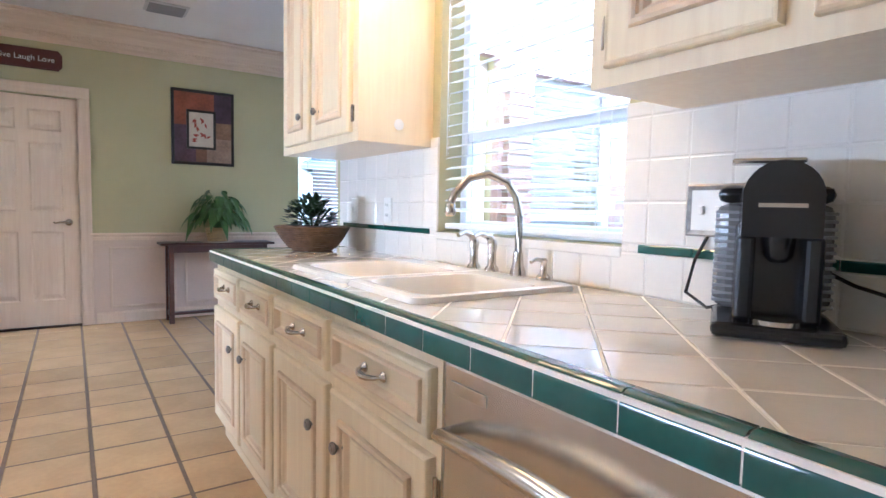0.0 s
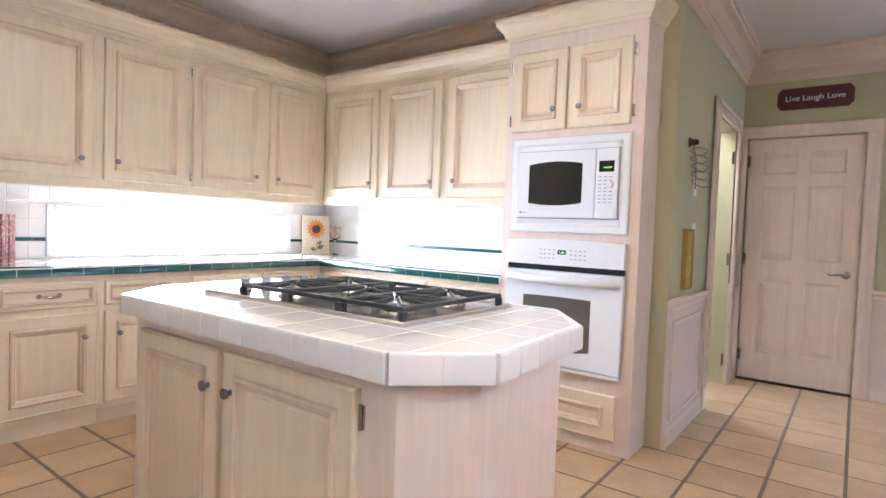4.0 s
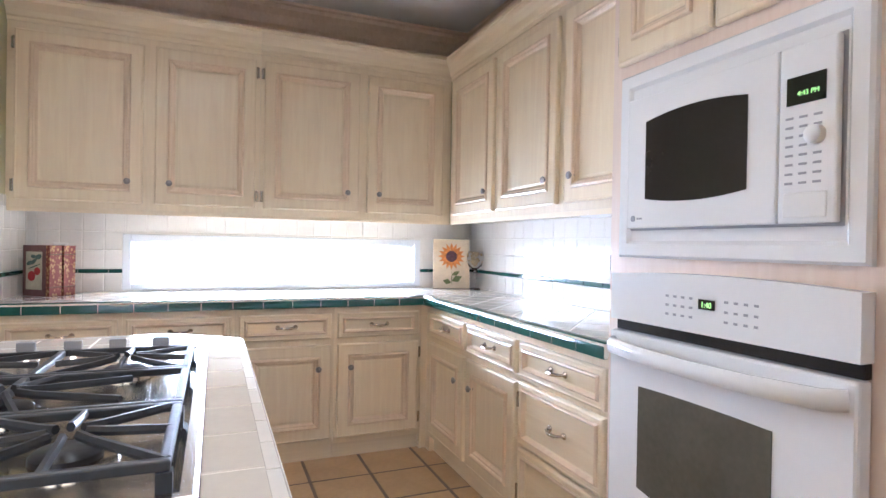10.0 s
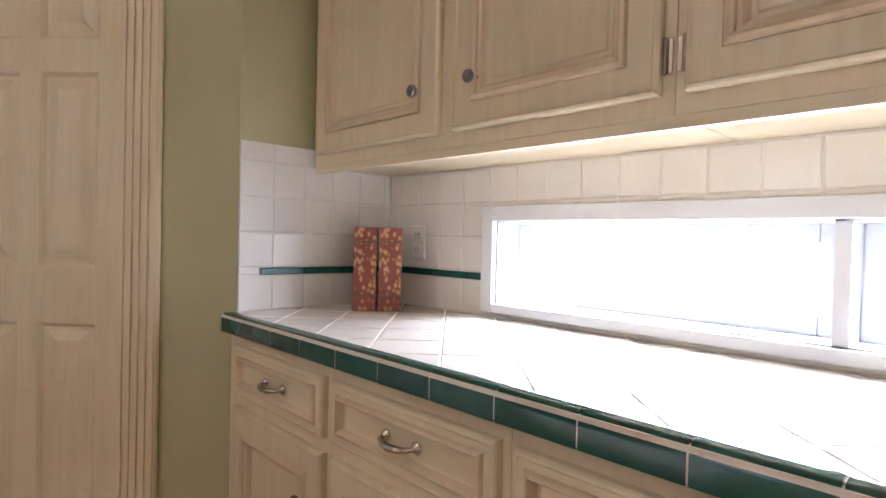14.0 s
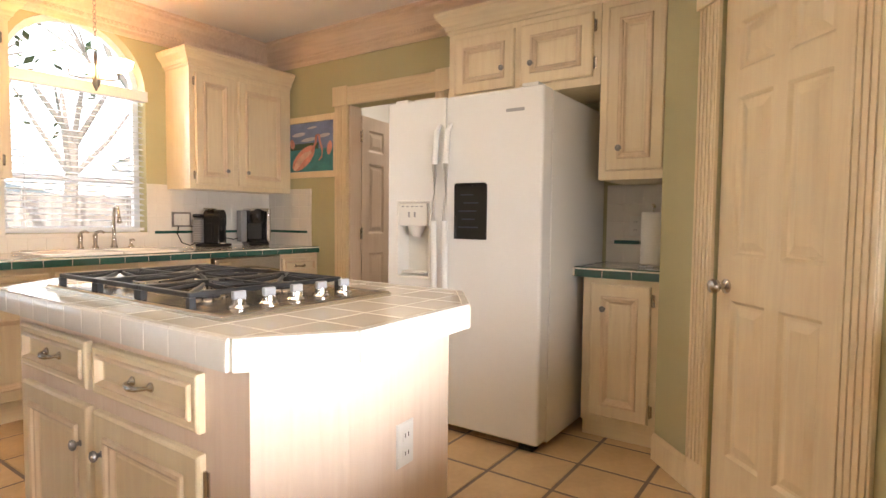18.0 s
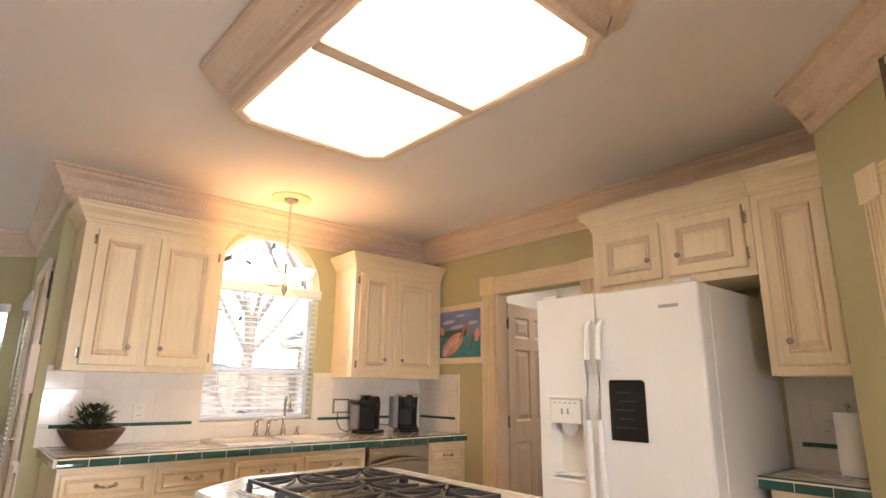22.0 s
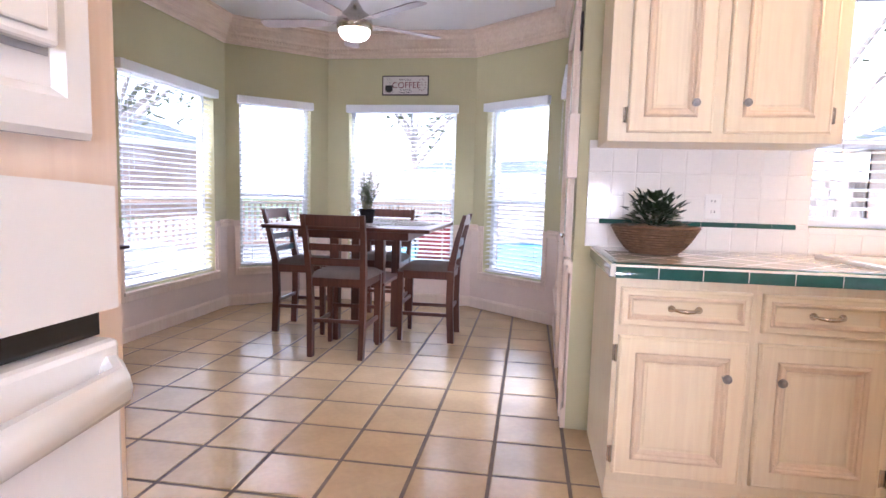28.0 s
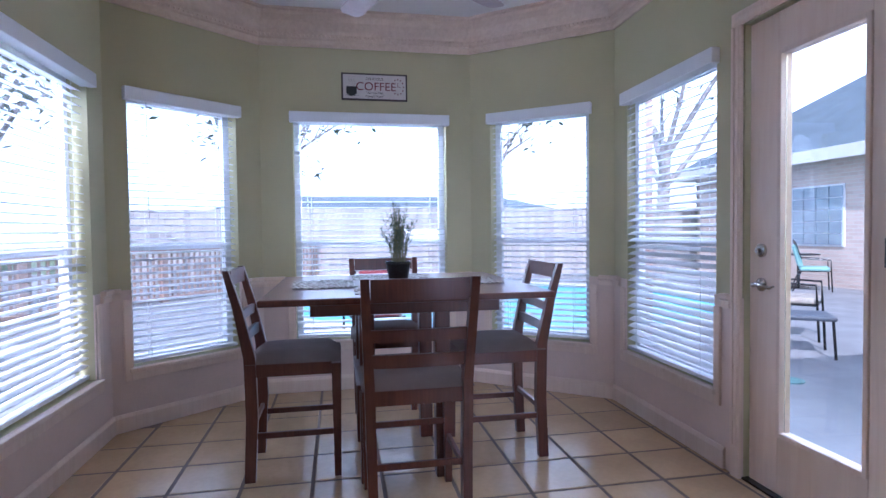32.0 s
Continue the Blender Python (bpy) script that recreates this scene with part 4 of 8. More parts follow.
def edge_tiles(s, p0, p1, pitch, material, h=0.052, th=0.016, round_top=True):
    """Glazed edge tiles along the front of a worktop; the outside is on the right of the way p0 to p1."""
    m, L = along(p0, p1)
    n = max(1, round(L / pitch))
    w = L / n - 0.003
    bm = B()
    pr = [(0.0, WT - h), (-th, WT - h), (-th, WT - 0.014), (-th * 0.72, WT - 0.004), (-th * 0.2, WT + 0.002), (0.018, WT + 0.002), (0.018, WT - 0.004), (0.0, WT - 0.004)] if round_top else [(0.0, WT - h), (-th, WT - h), (-th, WT - 0.006), (-th * 0.6, WT + 0.001), (0.010, WT + 0.001), (0.010, WT - 0.004), (0.0, WT - 0.004)]
    a = [bm.verts.new((0, y, z)) for y, z in pr]
    b = [bm.verts.new((w, y, z)) for y, z in pr]
    k = len(pr)
    bm.faces.new(a), bm.faces.new(b[::-1])
    for i in range(k):
        bm.faces.new((a[i], a[(i + 1) % k], b[(i + 1) % k], b[i]))
    me = mesh_of("edge_tile", bm, material, True)
    for i in range(n):
        share("edge_tile", me, s, m @ T(i * L / n + 0.0015, 0, 0))
    q = B()
    box(q, 0, -th + 0.0012, WT - h + 0.002, L, -0.0005, WT - 0.0035)
    part("edge_grout", q, BEIGE_GROUT, s, at=m)


edge_tiles(top_w, (-3.119, 2.053), (-3.119, 4.17), 0.152, GREEN_TILE)
edge_tiles(top_w, (-3.104, 4.185), (-1.458, 4.185), 0.152, GREEN_TILE)
edge_tiles(top_e, (0.803, 3.376), (0.803, YS + 0.003), 0.152, GREEN_TILE)
edge_tiles(top_e, (ECX1, 3.376), (0.805, 3.376), 0.152, GREEN_TILE)
edge_tiles(top_s, (-1.745, 0.906), (-2.199, 0.906), 0.152, GREEN_TILE)
edge_tiles(top_s, (-1.744, YS + 0.02), (-1.744, 0.904), 0.152, GREEN_TILE)
isl_in = [(x * 0.982 - 0.0216, y * 0.982 + 0.0466) for x, y in IS]
for a, b in zip(isl_in, isl_in[1:] + isl_in[:1]):
    edge_tiles(top_i, a, b, 0.108, WHITE_TILE, 0.068, 0.014, False)


def clip(poly, axis, value, keep_less):
    out = []
    for (p, q) in zip(poly, poly[1:] + poly[:1]):
        a = p[axis] <= value if keep_less else p[axis] >= value
        b = q[axis] <= value if keep_less else q[axis] >= value
        if a:
            out.append(p)
        if a != b:
            t = (value - p[axis]) / (q[axis] - p[axis])
            out.append(tuple(p[i] + t * (q[i] - p[i]) for i in (0, 1)))
    return out


def in_convex(poly, area):
    """Clip a polygon to a convex area given anticlockwise."""
    for (a, b) in zip(area, area[1:] + area[:1]):
        d = (b[0] - a[0], b[1] - a[1])
        out = []
        f = lambda p: d[0] * (p[1] - a[1]) - d[1] * (p[0] - a[0])  # noqa: E731
        for p, q in zip(poly, poly[1:] + poly[:1]):
            fp, fq = f(p), f(q)
            if fp >= 0:
                out.append(p)
            if (fp >= 0) != (fq >= 0):
                t = fp / (fp - fq)
                out.append((p[0] + t * (q[0] - p[0]), p[1] + t * (q[1] - p[1])))
        poly = out
        if len(poly) < 3:
            return []
    return poly


def lay_tiles(s, area, pitch, turn, material, gap=0.005, z=WT, origin=(0, 0), cut=None):
    """Square tiles over a convex area (anticlockwise), each an object."""
    xs, ys = [p[0] for p in area], [p[1] for p in area]
    c, sn = math.cos(radians(turn)), math.sin(radians(turn))
    R = int((max(xs) - min(xs) + max(ys) - min(ys)) / pitch) + 2
    cx, cy = (min(xs) + max(xs)) / 2 + origin[0], (min(ys) + max(ys)) / 2 + origin[1]
    h = (pitch - gap) / 2
    full = None
    for i in range(-R, R + 1):
        for j in range(-R, R + 1):
            u, v = i * pitch, j * pitch
            q = [(cx + c * (u + a) - sn * (v + b), cy + sn * (u + a) + c * (v + b)) for a, b in ((-h, -h), (h, -h), (h, h), (-h, h))]
            r = in_convex(q, area)
            if len(r) < 3 or (cut and cut(cx + c * u - sn * v, cy + sn * u + c * v)):
                continue
            whole = len(r) == 4 and all(abs(a[0] - b[0]) + abs(a[1] - b[1]) < 1e-6 for a, b in zip(r, q))
            px, py = cx + c * u - sn * v, cy + sn * u + c * v
            if whole and full:
                share("tile", full, s, T(px, py, 0))
                continue
            pts = [(x - px, y - py) for x, y in r]
            area2 = abs(sum(a[0] * b[1] - a[1] * b[0] for a, b in zip(pts, pts[1:] + pts[:1])))
            if area2 < 0.0004:
                continue
            bm = B()
            gx, gy = sum(p[0] for p in pts) / len(pts), sum(p[1] for p in pts) / len(pts)
            lo = [bm.verts.new((x, y, z - 0.0040)) for x, y in pts]
            mi = [bm.verts.new((x, y, z - 0.001)) for x, y in pts]
            hi = [bm.verts.new((gx + (x - gx) * 0.975, gy + (y - gy) * 0.975, z + 0.0005)) for x, y in pts]
            n = len(pts)
            bm.faces.new(hi)
            for k in range(n):
                bm.faces.new((lo[k], lo[(k + 1) % n], mi[(k + 1) % n], mi[k])), bm.faces.new((mi[k], mi[(k + 1) % n], hi[(k + 1) % n], hi[k]))
            me = mesh_of("tile", bm, material)
            if whole:
                full = me
            share("tile", me, s, T(px, py, 0))


SINK = (0.87, 1.62, 1.39, 2.46)  # x0, y0, x1, y1
COOK = (-1.71, 2.405, -0.705, 3.005)
in_cook = lambda x, y: COOK[0] + 0.09 < x < COOK[2] - 0.09 and COOK[1] + 0.09 < y < COOK[3] - 0.09  # noqa: E731
lay_tiles(top_w, [(XW + 0.012, 2.062), (-3.138, 2.062), (-3.138, 4.755), (XW + 0.012, 4.755)], 0.152, 45, TOP_TILE)
lay_tiles(top_w, [(-3.136, 4.205), (-1.460, 4.205), (-1.460, 4.755), (-3.136, 4.755)], 0.152, 45, TOP_TILE)
for x0, y0, x1, y1 in ((0.822, YS + 0.012, XE - 0.012, SINK[1] + 0.02), (0.822, SINK[3] - 0.02, XE - 0.012, 3.357), (0.822, SINK[1] + 0.021, SINK[0] + 0.012, SINK[3] - 0.021), (SINK[2] - 0.02, SINK[1] + 0.021, XE - 0.012, SINK[3] - 0.021)):
    lay_tiles(top_e, [(x0, y0), (x1, y0), (x1, y1), (x0, y1)], 0.152, 45, TOP_TILE, origin=(1.14 - (x0 + x1) / 2, 1.90 - (y0 + y1) / 2))
lay_tiles(top_s, [(-2.195, YS + 0.012), (-1.765, YS + 0.012), (-1.765, 0.886), (-2.195, 0.886)], 0.152, 45, TOP_TILE)
lay_tiles(top_i, [(x * 0.966 - 0.040, y * 0.966 + 0.087) for x, y in IS], 0.152, 0, TOP_TILE, cut=in_cook)


# ---- backsplash ----
def splash(name, label, p0, p1, z1, pitch=0.1085, gaps=(), band=((0, 99),), sill=WT):
    """White wall tiles in a grid with a thin dark green line."""
    m, L = along(p0, p1)
    s = thing(name, label, "backsplash", m, kind="structure")
    part("bed", holes(B(), L, sill, z1, -0.0072, -0.0004, [g for g in gaps]), WHITE_GROUT, s)
    z, rows = sill + 0.002, []
    rows.append((z, z + 0.106, 0))
    z += 0.1085
    if band:
        rows.append((z, z + 0.022, 1))
        z += 0.0245
    while z < z1 - 0.02:
        rows.append((z, min(z + 0.106, z1), 0))
        z += 0.1085
    cache = {}
    for za, zb, green in rows:
        runs = [(0.0, L, 0)]
        if green:
            cuts = [0.0] + [min(v, L) for b in band for v in b] + [L]
            runs = [(a, b, i % 2) for i, (a, b) in enumerate(zip(cuts, cuts[1:])) if b - a > 0.012]
        slots = []
        for ra, rb, gr in runs:
            step = 0.152 if gr else pitch
            for i in range(int((rb - ra) / step) + 1):
                slots.append((ra + i * step, min(ra + (i + 1) * step, rb) - 0.0025, gr))
        for xa, xb, green in slots:
            if xb - xa < 0.012:
                continue
            pieces = [(xa, xb, za, zb)]
            for ga, gb, gz0, gz1 in gaps:
                nxt = []
                for a, b, c0, c1 in pieces:
                    if b <= ga or a >= gb or c1 <= gz0 or c0 >= gz1:
                        nxt.append((a, b, c0, c1))
                        continue
                    if a < ga - 0.008:
                        nxt.append((a, ga, c0, c1))
                    if b > gb + 0.008:
                        nxt.append((gb, b, c0, c1))
                    a2, b2 = max(a, ga), min(b, gb)
                    if c0 < gz0 - 0.008:
                        nxt.append((a2, b2, c0, gz0))
                    if c1 > gz1 + 0.008:
                        nxt.append((a2, b2, gz1, c1))
                pieces = nxt
            for a, b, c0, c1 in pieces:
                key = (round(b - a, 4), round(c1 - c0, 4), green)
                if key not in cache:
                    t = 0.014 if green else 0.009
                    cache[key] = mesh_of("tile", framed_panel(B(), 0, 0, key[0], key[1], ((0, -0.003), (0, -t + 0.002), (0.003, -t))), GREEN_TILE if green else WHITE_TILE)
                share("tile", cache[key], s, T(a, 0, c0))
    return s


WS = (STRIP[0] - 0.046, STRIP[1] + 0.046, STRIP[2] - 0.031, STRIP[3] + 0.046)
splash("backsplash", "white tile splashback round the strip window with a green line", (XW, 2.0), (XW, YN), 1.374, gaps=(WS,))
splash("backsplash", "white tile splashback with a thin green line", (XW, YN), (TX0, YN), 1.374)
splash("backsplash", "white tile return with a short green line", (-3.15, 2.05), (XW, 2.05), 1.43, band=((0.067, 99),))
sw = (SINK_WIN[0] - 0.0, SINK_WIN[1] + 0.0, 1.02, 2.2)
splash("backsplash", "white tile splashback behind the sink with a green line", (XE, YD), (XE, YS), 1.41, gaps=(sw,), band=((0.06, SINK_WIN[0] - 0.05), (SINK_WIN[1] + 0.055, 99)))
splash("backsplash", "white tile return beside the coffee makers with a green line", (XE, YS), (0.89, YS), 1.415, band=((0, 0.54),))
splash("backsplash", "white tile splashback in the small niche", (-1.745, YS), (-2.2, YS), 1.374, band=((0.05, 99),))

# ---- island base ----
isl = thing("kitchen_island", "pickled wood island with chamfered corners, drawers and doors", "island", T(0, 0, 0))
ib = [(-1.80, 2.20), (-0.54, 2.20), (-0.40, 2.335), (-0.42, 2.81), (-0.595, 3.045), (-1.86, 3.045), (-1.975, 2.87), (-1.955, 2.43)]
part("body", prism(B(), ib, 0.09, CT), PANEL, isl, "pinkish pickled wood panels")
part("toe_kick", prism(B(), [(x * 0.96 - 0.048, y * 0.96 + 0.103) for x, y in ib], 0.0005, 0.0895), PICKLED_X, isl)
def front(parent, m, doors, drawers):
    for x0, za, x1, zb, kn, hg in doors:
        dr = part("door", framed_panel(B(), x0, za, x1, zb, DOOR_STEPS), PICKLED, parent, at=m)
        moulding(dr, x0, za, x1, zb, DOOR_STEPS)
        share("knob", KNOB, dr, T(x0 + 0.045 if kn == "l" else x1 - 0.045, -0.019, zb - 0.115))
        for hz in (za + 0.07, zb - 0.07):
            share("hinge", HINGE, dr, T(x0 - 0.006 if hg == "l" else x1 + 0.006, -0.001, hz))
    for x0, za, x1, zb in drawers:
        dr = part("drawer", framed_panel(B(), x0, za, x1, zb, SLIM_STEPS), PICKLED_X, parent, at=m)
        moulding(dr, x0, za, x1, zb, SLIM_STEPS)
        share("handle", PULL, dr, T((x0 + x1) / 2, -0.013, (za + zb) / 2))


front(isl, T(-1.755, 2.1995, 0), ((0.02, 0.11, 0.51, 0.80, "r", "l"), (0.54, 0.11, 1.10, 0.80, "l", "r")), ())
front(isl, T(-0.645, 3.0455, 0, 180), ((0.015, 0.11, 0.49, 0.61, "r", "l"), (0.53, 0.11, 1.05, 0.61, "l", "r")), ((0.015, 0.66, 0.49, 0.80), (0.53, 0.66, 1.05, 0.80)))

# ---- floor tiles ----
PITCH, FX, FY = 0.3175, 0.30, 3.485
fb = B()
pts = [(-0.5 * PITCH + 0.0075, -0.5 * PITCH + 0.0075), (0.5 * PITCH - 0.0075, -0.5 * PITCH + 0.0075), (0.5 * PITCH - 0.0075, 0.5 * PITCH - 0.0075), (-0.5 * PITCH + 0.0075, 0.5 * PITCH - 0.0075)]
lo = [fb.verts.new((x, y, -0.006)) for x, y in pts]
mi = [fb.verts.new((x, y, -0.0025)) for x, y in pts]
hi = [fb.verts.new((x * 0.975, y * 0.975, 0.0)) for x, y in pts]
fb.faces.new(hi)
for k in range(4):
    fb.faces.new((lo[k], lo[(k + 1) % 4], mi[(k + 1) % 4], mi[k])), fb.faces.new((mi[k], mi[(k + 1) % 4], hi[(k + 1) % 4], hi[k]))
FT = mesh_of("floor_tile", fb, FLOOR_TILE)
count, rest = 0, B()
for i in range(-13, 15):
    for j in range(-11, 11):
        x, y = FX + (i + 0.5) * PITCH, FY + (j + 0.5) * PITCH
        inside = (XW < x < 1.7 and YS - 0.2 < y < 4.9) or (XH - 0.25 < x < 4.55 and YD - 0.2 < y < YH + 0.2)
        if x > 3.7 and abs(y - 5.0) > 1.75 - (x - 3.7) * 1.1:
            inside = False
        hidden = (x > 1.15 and y < 3.2) or (x < -3.45) or (y > 4.6 and x < -0.75) or (-1.75 < x < -0.65 and 2.35 < y < 2.85) or (x < -2.6 and y < 1.3) or (y < 0.5 and x < -0.7)
        if inside and not hidden:
            if count < 299:
                share("floor_tile", FT, floor, pose(x, y, random.uniform(-0.0007, 0.0007), random.uniform(-0.12, 0.12), random.uniform(-0.12, 0.12), 90 * random.randrange(4)))
                count += 1
            else:
                a = [rest.verts.new((x + u, y + v, -0.0025)) for u, v in pts]
                b = [rest.verts.new((x + u * 0.975, y + v * 0.975, 0.0)) for u, v in pts]
                rest.faces.new(b)
                for k in range(4):
                    rest.faces.new((a[k], a[(k + 1) % 4], b[(k + 1) % 4], b[k]))
if len(rest.verts):
    o = part("floor_tiles", rest, FLOOR_TILE, floor)
    tagged(o, kind="stuff")


# ---- kitchen appliances ----
def arched(bm, x0, z0, x1, z1, rise_t, rise_b, y0, y1, n=10):
    """A panel with bowed top and bottom edges."""
    top = [(x0 + (x1 - x0) * k / n, z1 + rise_t * (1 - (2 * k / n - 1) ** 2)) for k in range(n + 1)]
    bot = [(x0 + (x1 - x0) * k / n, z0 - rise_b * (1 - (2 * k / n - 1) ** 2)) for k in range(n + 1)]
    pts = bot + top[::-1]
    a = [bm.verts.new((x, y0, z)) for x, z in pts]
    b = [bm.verts.new((x, y1, z)) for x, z in pts]
    bm.faces.new(a), bm.faces.new(b[::-1])
    for i in range(len(pts)):
        j = (i + 1) % len(pts)
        bm.faces.new((a[i], a[j], b[j], b[i]))
    return bm


GREY_PRINT = plain("grey_print", (0.33, 0.33, 0.34), 0.6, vary=0.05)
LCD = plain("dark_display", (0.015, 0.018, 0.012), 0.15)
LCD_GREEN = glow("display_digits", (0.5, 0.9, 0.25), 0.8)


def words(parent, text, size, at, material, name="lettering"):
    cu = bpy.data.curves.new(name, "FONT")
    cu.body, cu.size, cu.align_x, cu.align_y, cu.extrude = text, size, "CENTER", "CENTER", 0.0006
    tmp = bpy.data.objects.new("tmp", cu)
    me = bpy.data.meshes.new_from_object(tmp)
    bpy.data.objects.remove(tmp)
    me.materials.clear()
    me.materials.append(material)
    ob = new(name, me)
    ob.parent, ob.matrix_basis = parent, at
    return ob


FACE = pose(0, 0, 0, 90)  # lettering on a -y face
mw = thing("microwave_oven", "white built-in microwave with trim frame, dark bowed window", "microwave", T(-1.396, TY - 0.0005, 1.189) @ Matrix.Diagonal((0.945, 1, 0.986, 1)))
W, H = 0.75, 0.552
part("trim_frame", framed_panel(B(), 0, 0, W, H, ((0, 0.0), (0, -0.014), (0.007, -0.022), (0.040, -0.022), (0.050, -0.012))), WHITE_GLOSS, mw)
part("inner_gap", box(B(), 0.050, -0.014, 0.080, W - 0.054, -0.0125, H - 0.078), GREY_PRINT, mw, "grey shadow gap round the door")
dr = part("door", box(B(), 0.055, -0.034, 0.086, 0.557, -0.0145, H - 0.083, 0.005), WHITE_GLOSS, mw)
part("window", arched(B(), 0.135, 0.170, 0.479, 0.392, 0.016, 0.014, -0.0365, -0.0335), BLACK_GLASS, dr, "dark tinted glass")
cp = part("control_panel", box(B(), 0.560, -0.034, 0.086, W - 0.060, -0.0145, H - 0.083, 0.005), WHITE_GLOSS, mw)
part("display", box(B(), 0.579, -0.036, 0.340, 0.667, -0.0338, 0.400), LCD, cp, "black digital display")
words(cp, "4:43 PM", 0.015, T(0.629, -0.0365, 0.362) @ FACE, LCD_GREEN)
part("dial", lathe(B(), [(0.020, 0.0), (0.019, -0.016), (0.013, -0.019)], 18, axis="y"), WHITE_PLASTIC, cp, "", True, T(0.648, -0.034, 0.270))
for r in range(8):
    for c in range(3):
        if not (c == 2 and r in (4, 5)):
            part("print", box(B(), 0.577 + c * 0.032, -0.0352, 0.170 + r * 0.020, 0.595 + c * 0.032, -0.0338, 0.175 + r * 0.020), GREY_PRINT, cp)
part("open_button", box(B(), 0.575, -0.038, 0.098, 0.673, -0.0335, 0.152, 0.003), WHITE_PLASTIC, cp)
part("badge", lathe(B(), [(0.009, 0.0), (0.009, -0.002)], 14, axis="y"), GREY_PRINT, dr, "", False, T(0.084, -0.0338, 0.115))
part("badge_bar", box(B(), 0.100, -0.0352, 0.112, 0.122, -0.0338, 0.117), GREY_PRINT, dr)

ov = thing("wall_oven", "white built-in oven with bowed door window and towel-bar handle", "oven", T(-1.396, TY - 0.0005, 0.412) @ Matrix.Diagonal((0.945, 1, 1, 1)))
cp = part("control_panel", arched(B(), 0, 0.592, 0.75, 0.728, 0.012, 0.0, -0.042, 0.0), WHITE_GLOSS, ov)
part("display", box(B(), 0.350, -0.0445, 0.655, 0.402, -0.0415, 0.680), LCD, cp, "black display with green digits")
words(cp, "1:40", 0.020, T(0.376, -0.045, 0.666) @ FACE, LCD_GREEN)
for c in range(11):
    for r in range(3):
        if c not in (4, 5, 6):
            part("print", box(B(), 0.234 + c * 0.028, -0.0432, 0.628 + r * 0.024, 0.245 + c * 0.028, -0.0416, 0.634 + r * 0.024), GREY_PRINT, cp)
part("vent_slot", box(B(), 0.004, -0.020, 0.560, 0.746, 0.0, 0.5915), BLACK, ov, "black vent gap")
dr = part("door", box(B(), 0.0, -0.044, 0.022, 0.75, 0.0, 0.558, 0.008), WHITE_GLOSS, ov)
part("window", arched(B(), 0.135, 0.125, 0.568, 0.412, 0.004, 0.020, -0.0465, -0.0435), OVEN_GLASS, dr, "brown tinted glass")
bm = B()
tube(bm, [(0.02, -0.046, 0.520), (0.05, -0.078, 0.518), (0.21, -0.088, 0.512), (0.375, -0.091, 0.510), (0.54, -0.088, 0.512), (0.70, -0.078, 0.518), (0.73, -0.046, 0.520)], 0.015, 10, 1.5)
part("handle", bm, WHITE_GLOSS, dr, "", True)
part("badge", box(B(), 0.356, -0.0465, 0.050, 0.390, -0.0435, 0.082, 0.002), STEEL, dr)
part("lower_trim", box(B(), 0.0, -0.038, 0.0, 0.75, 0.0, 0.018, 0.003), WHITE_GLOSS, ov)

# dishwasher
dw = thing("dishwasher", "stainless steel dishwasher with bowed bar handle", "dishwasher", T(0.812, 3.345 - 1.940, 0, -90))
part("door", box(B(), 0.004, -0.006, 0.11, 0.588, 0.03, 0.852, 0.006), STEEL, dw)
part("kick_plate", box(B(), 0.006, 0.03, 0.001, 0.586, 0.06, 0.108), BLACK, dw)
part("tub", box(B(), 0.006, 0.031, 0.112, 0.586, 0.58, 0.850), STEEL, dw)
bm = B()
tube(bm, [(0.03, -0.006, 0.73), (0.05, -0.045, 0.735), (0.17, -0.060, 0.755), (0.295, -0.064, 0.762), (0.42, -0.060, 0.755), (0.54, -0.045, 0.735), (0.56, -0.006, 0.73)], [0.008, 0.013, 0.015, 0.016, 0.015, 0.013, 0.008], 10)
part("handle", bm, STEEL, dw, "", True)
part("vent_badge", box(B(), 0.03, -0.0085, 0.800, 0.13, -0.0055, 0.822, 0.001), CHROME, dw, "small chrome badge")

# sink with two bowls
sk = thing("kitchen_sink", "cream porcelain double-bowl sink set in the tiles", "sink")
x0, y0, x1, y1 = SINK
rim, zt = 0.045, WT + 0.018


def rounded(x0, y0, x1, y1, r, n=5):
    pts = []
    for cx, cy, a in ((x1 - r, y1 - r, 0), (x0 + r, y1 - r, 90), (x0 + r, y0 + r, 180), (x1 - r, y0 + r, 270)):
        pts += [(cx + r * math.cos(radians(a + 90 * k / n)), cy + r * math.sin(radians(a + 90 * k / n))) for k in range(n + 1)]
    return pts


def bowl_mesh(bm, outer, levels):
    rings = [[bm.verts.new((x, y, z)) for x, y in ring] for ring, z in levels]
    for a, b in zip(rings, rings[1:]):
        for k in range(len(a)):
            bm.faces.new((a[k], a[(k + 1) % len(a)], b[(k + 1) % len(a)], b[k]))
    bm.faces.new(rings[-1])
    return bm


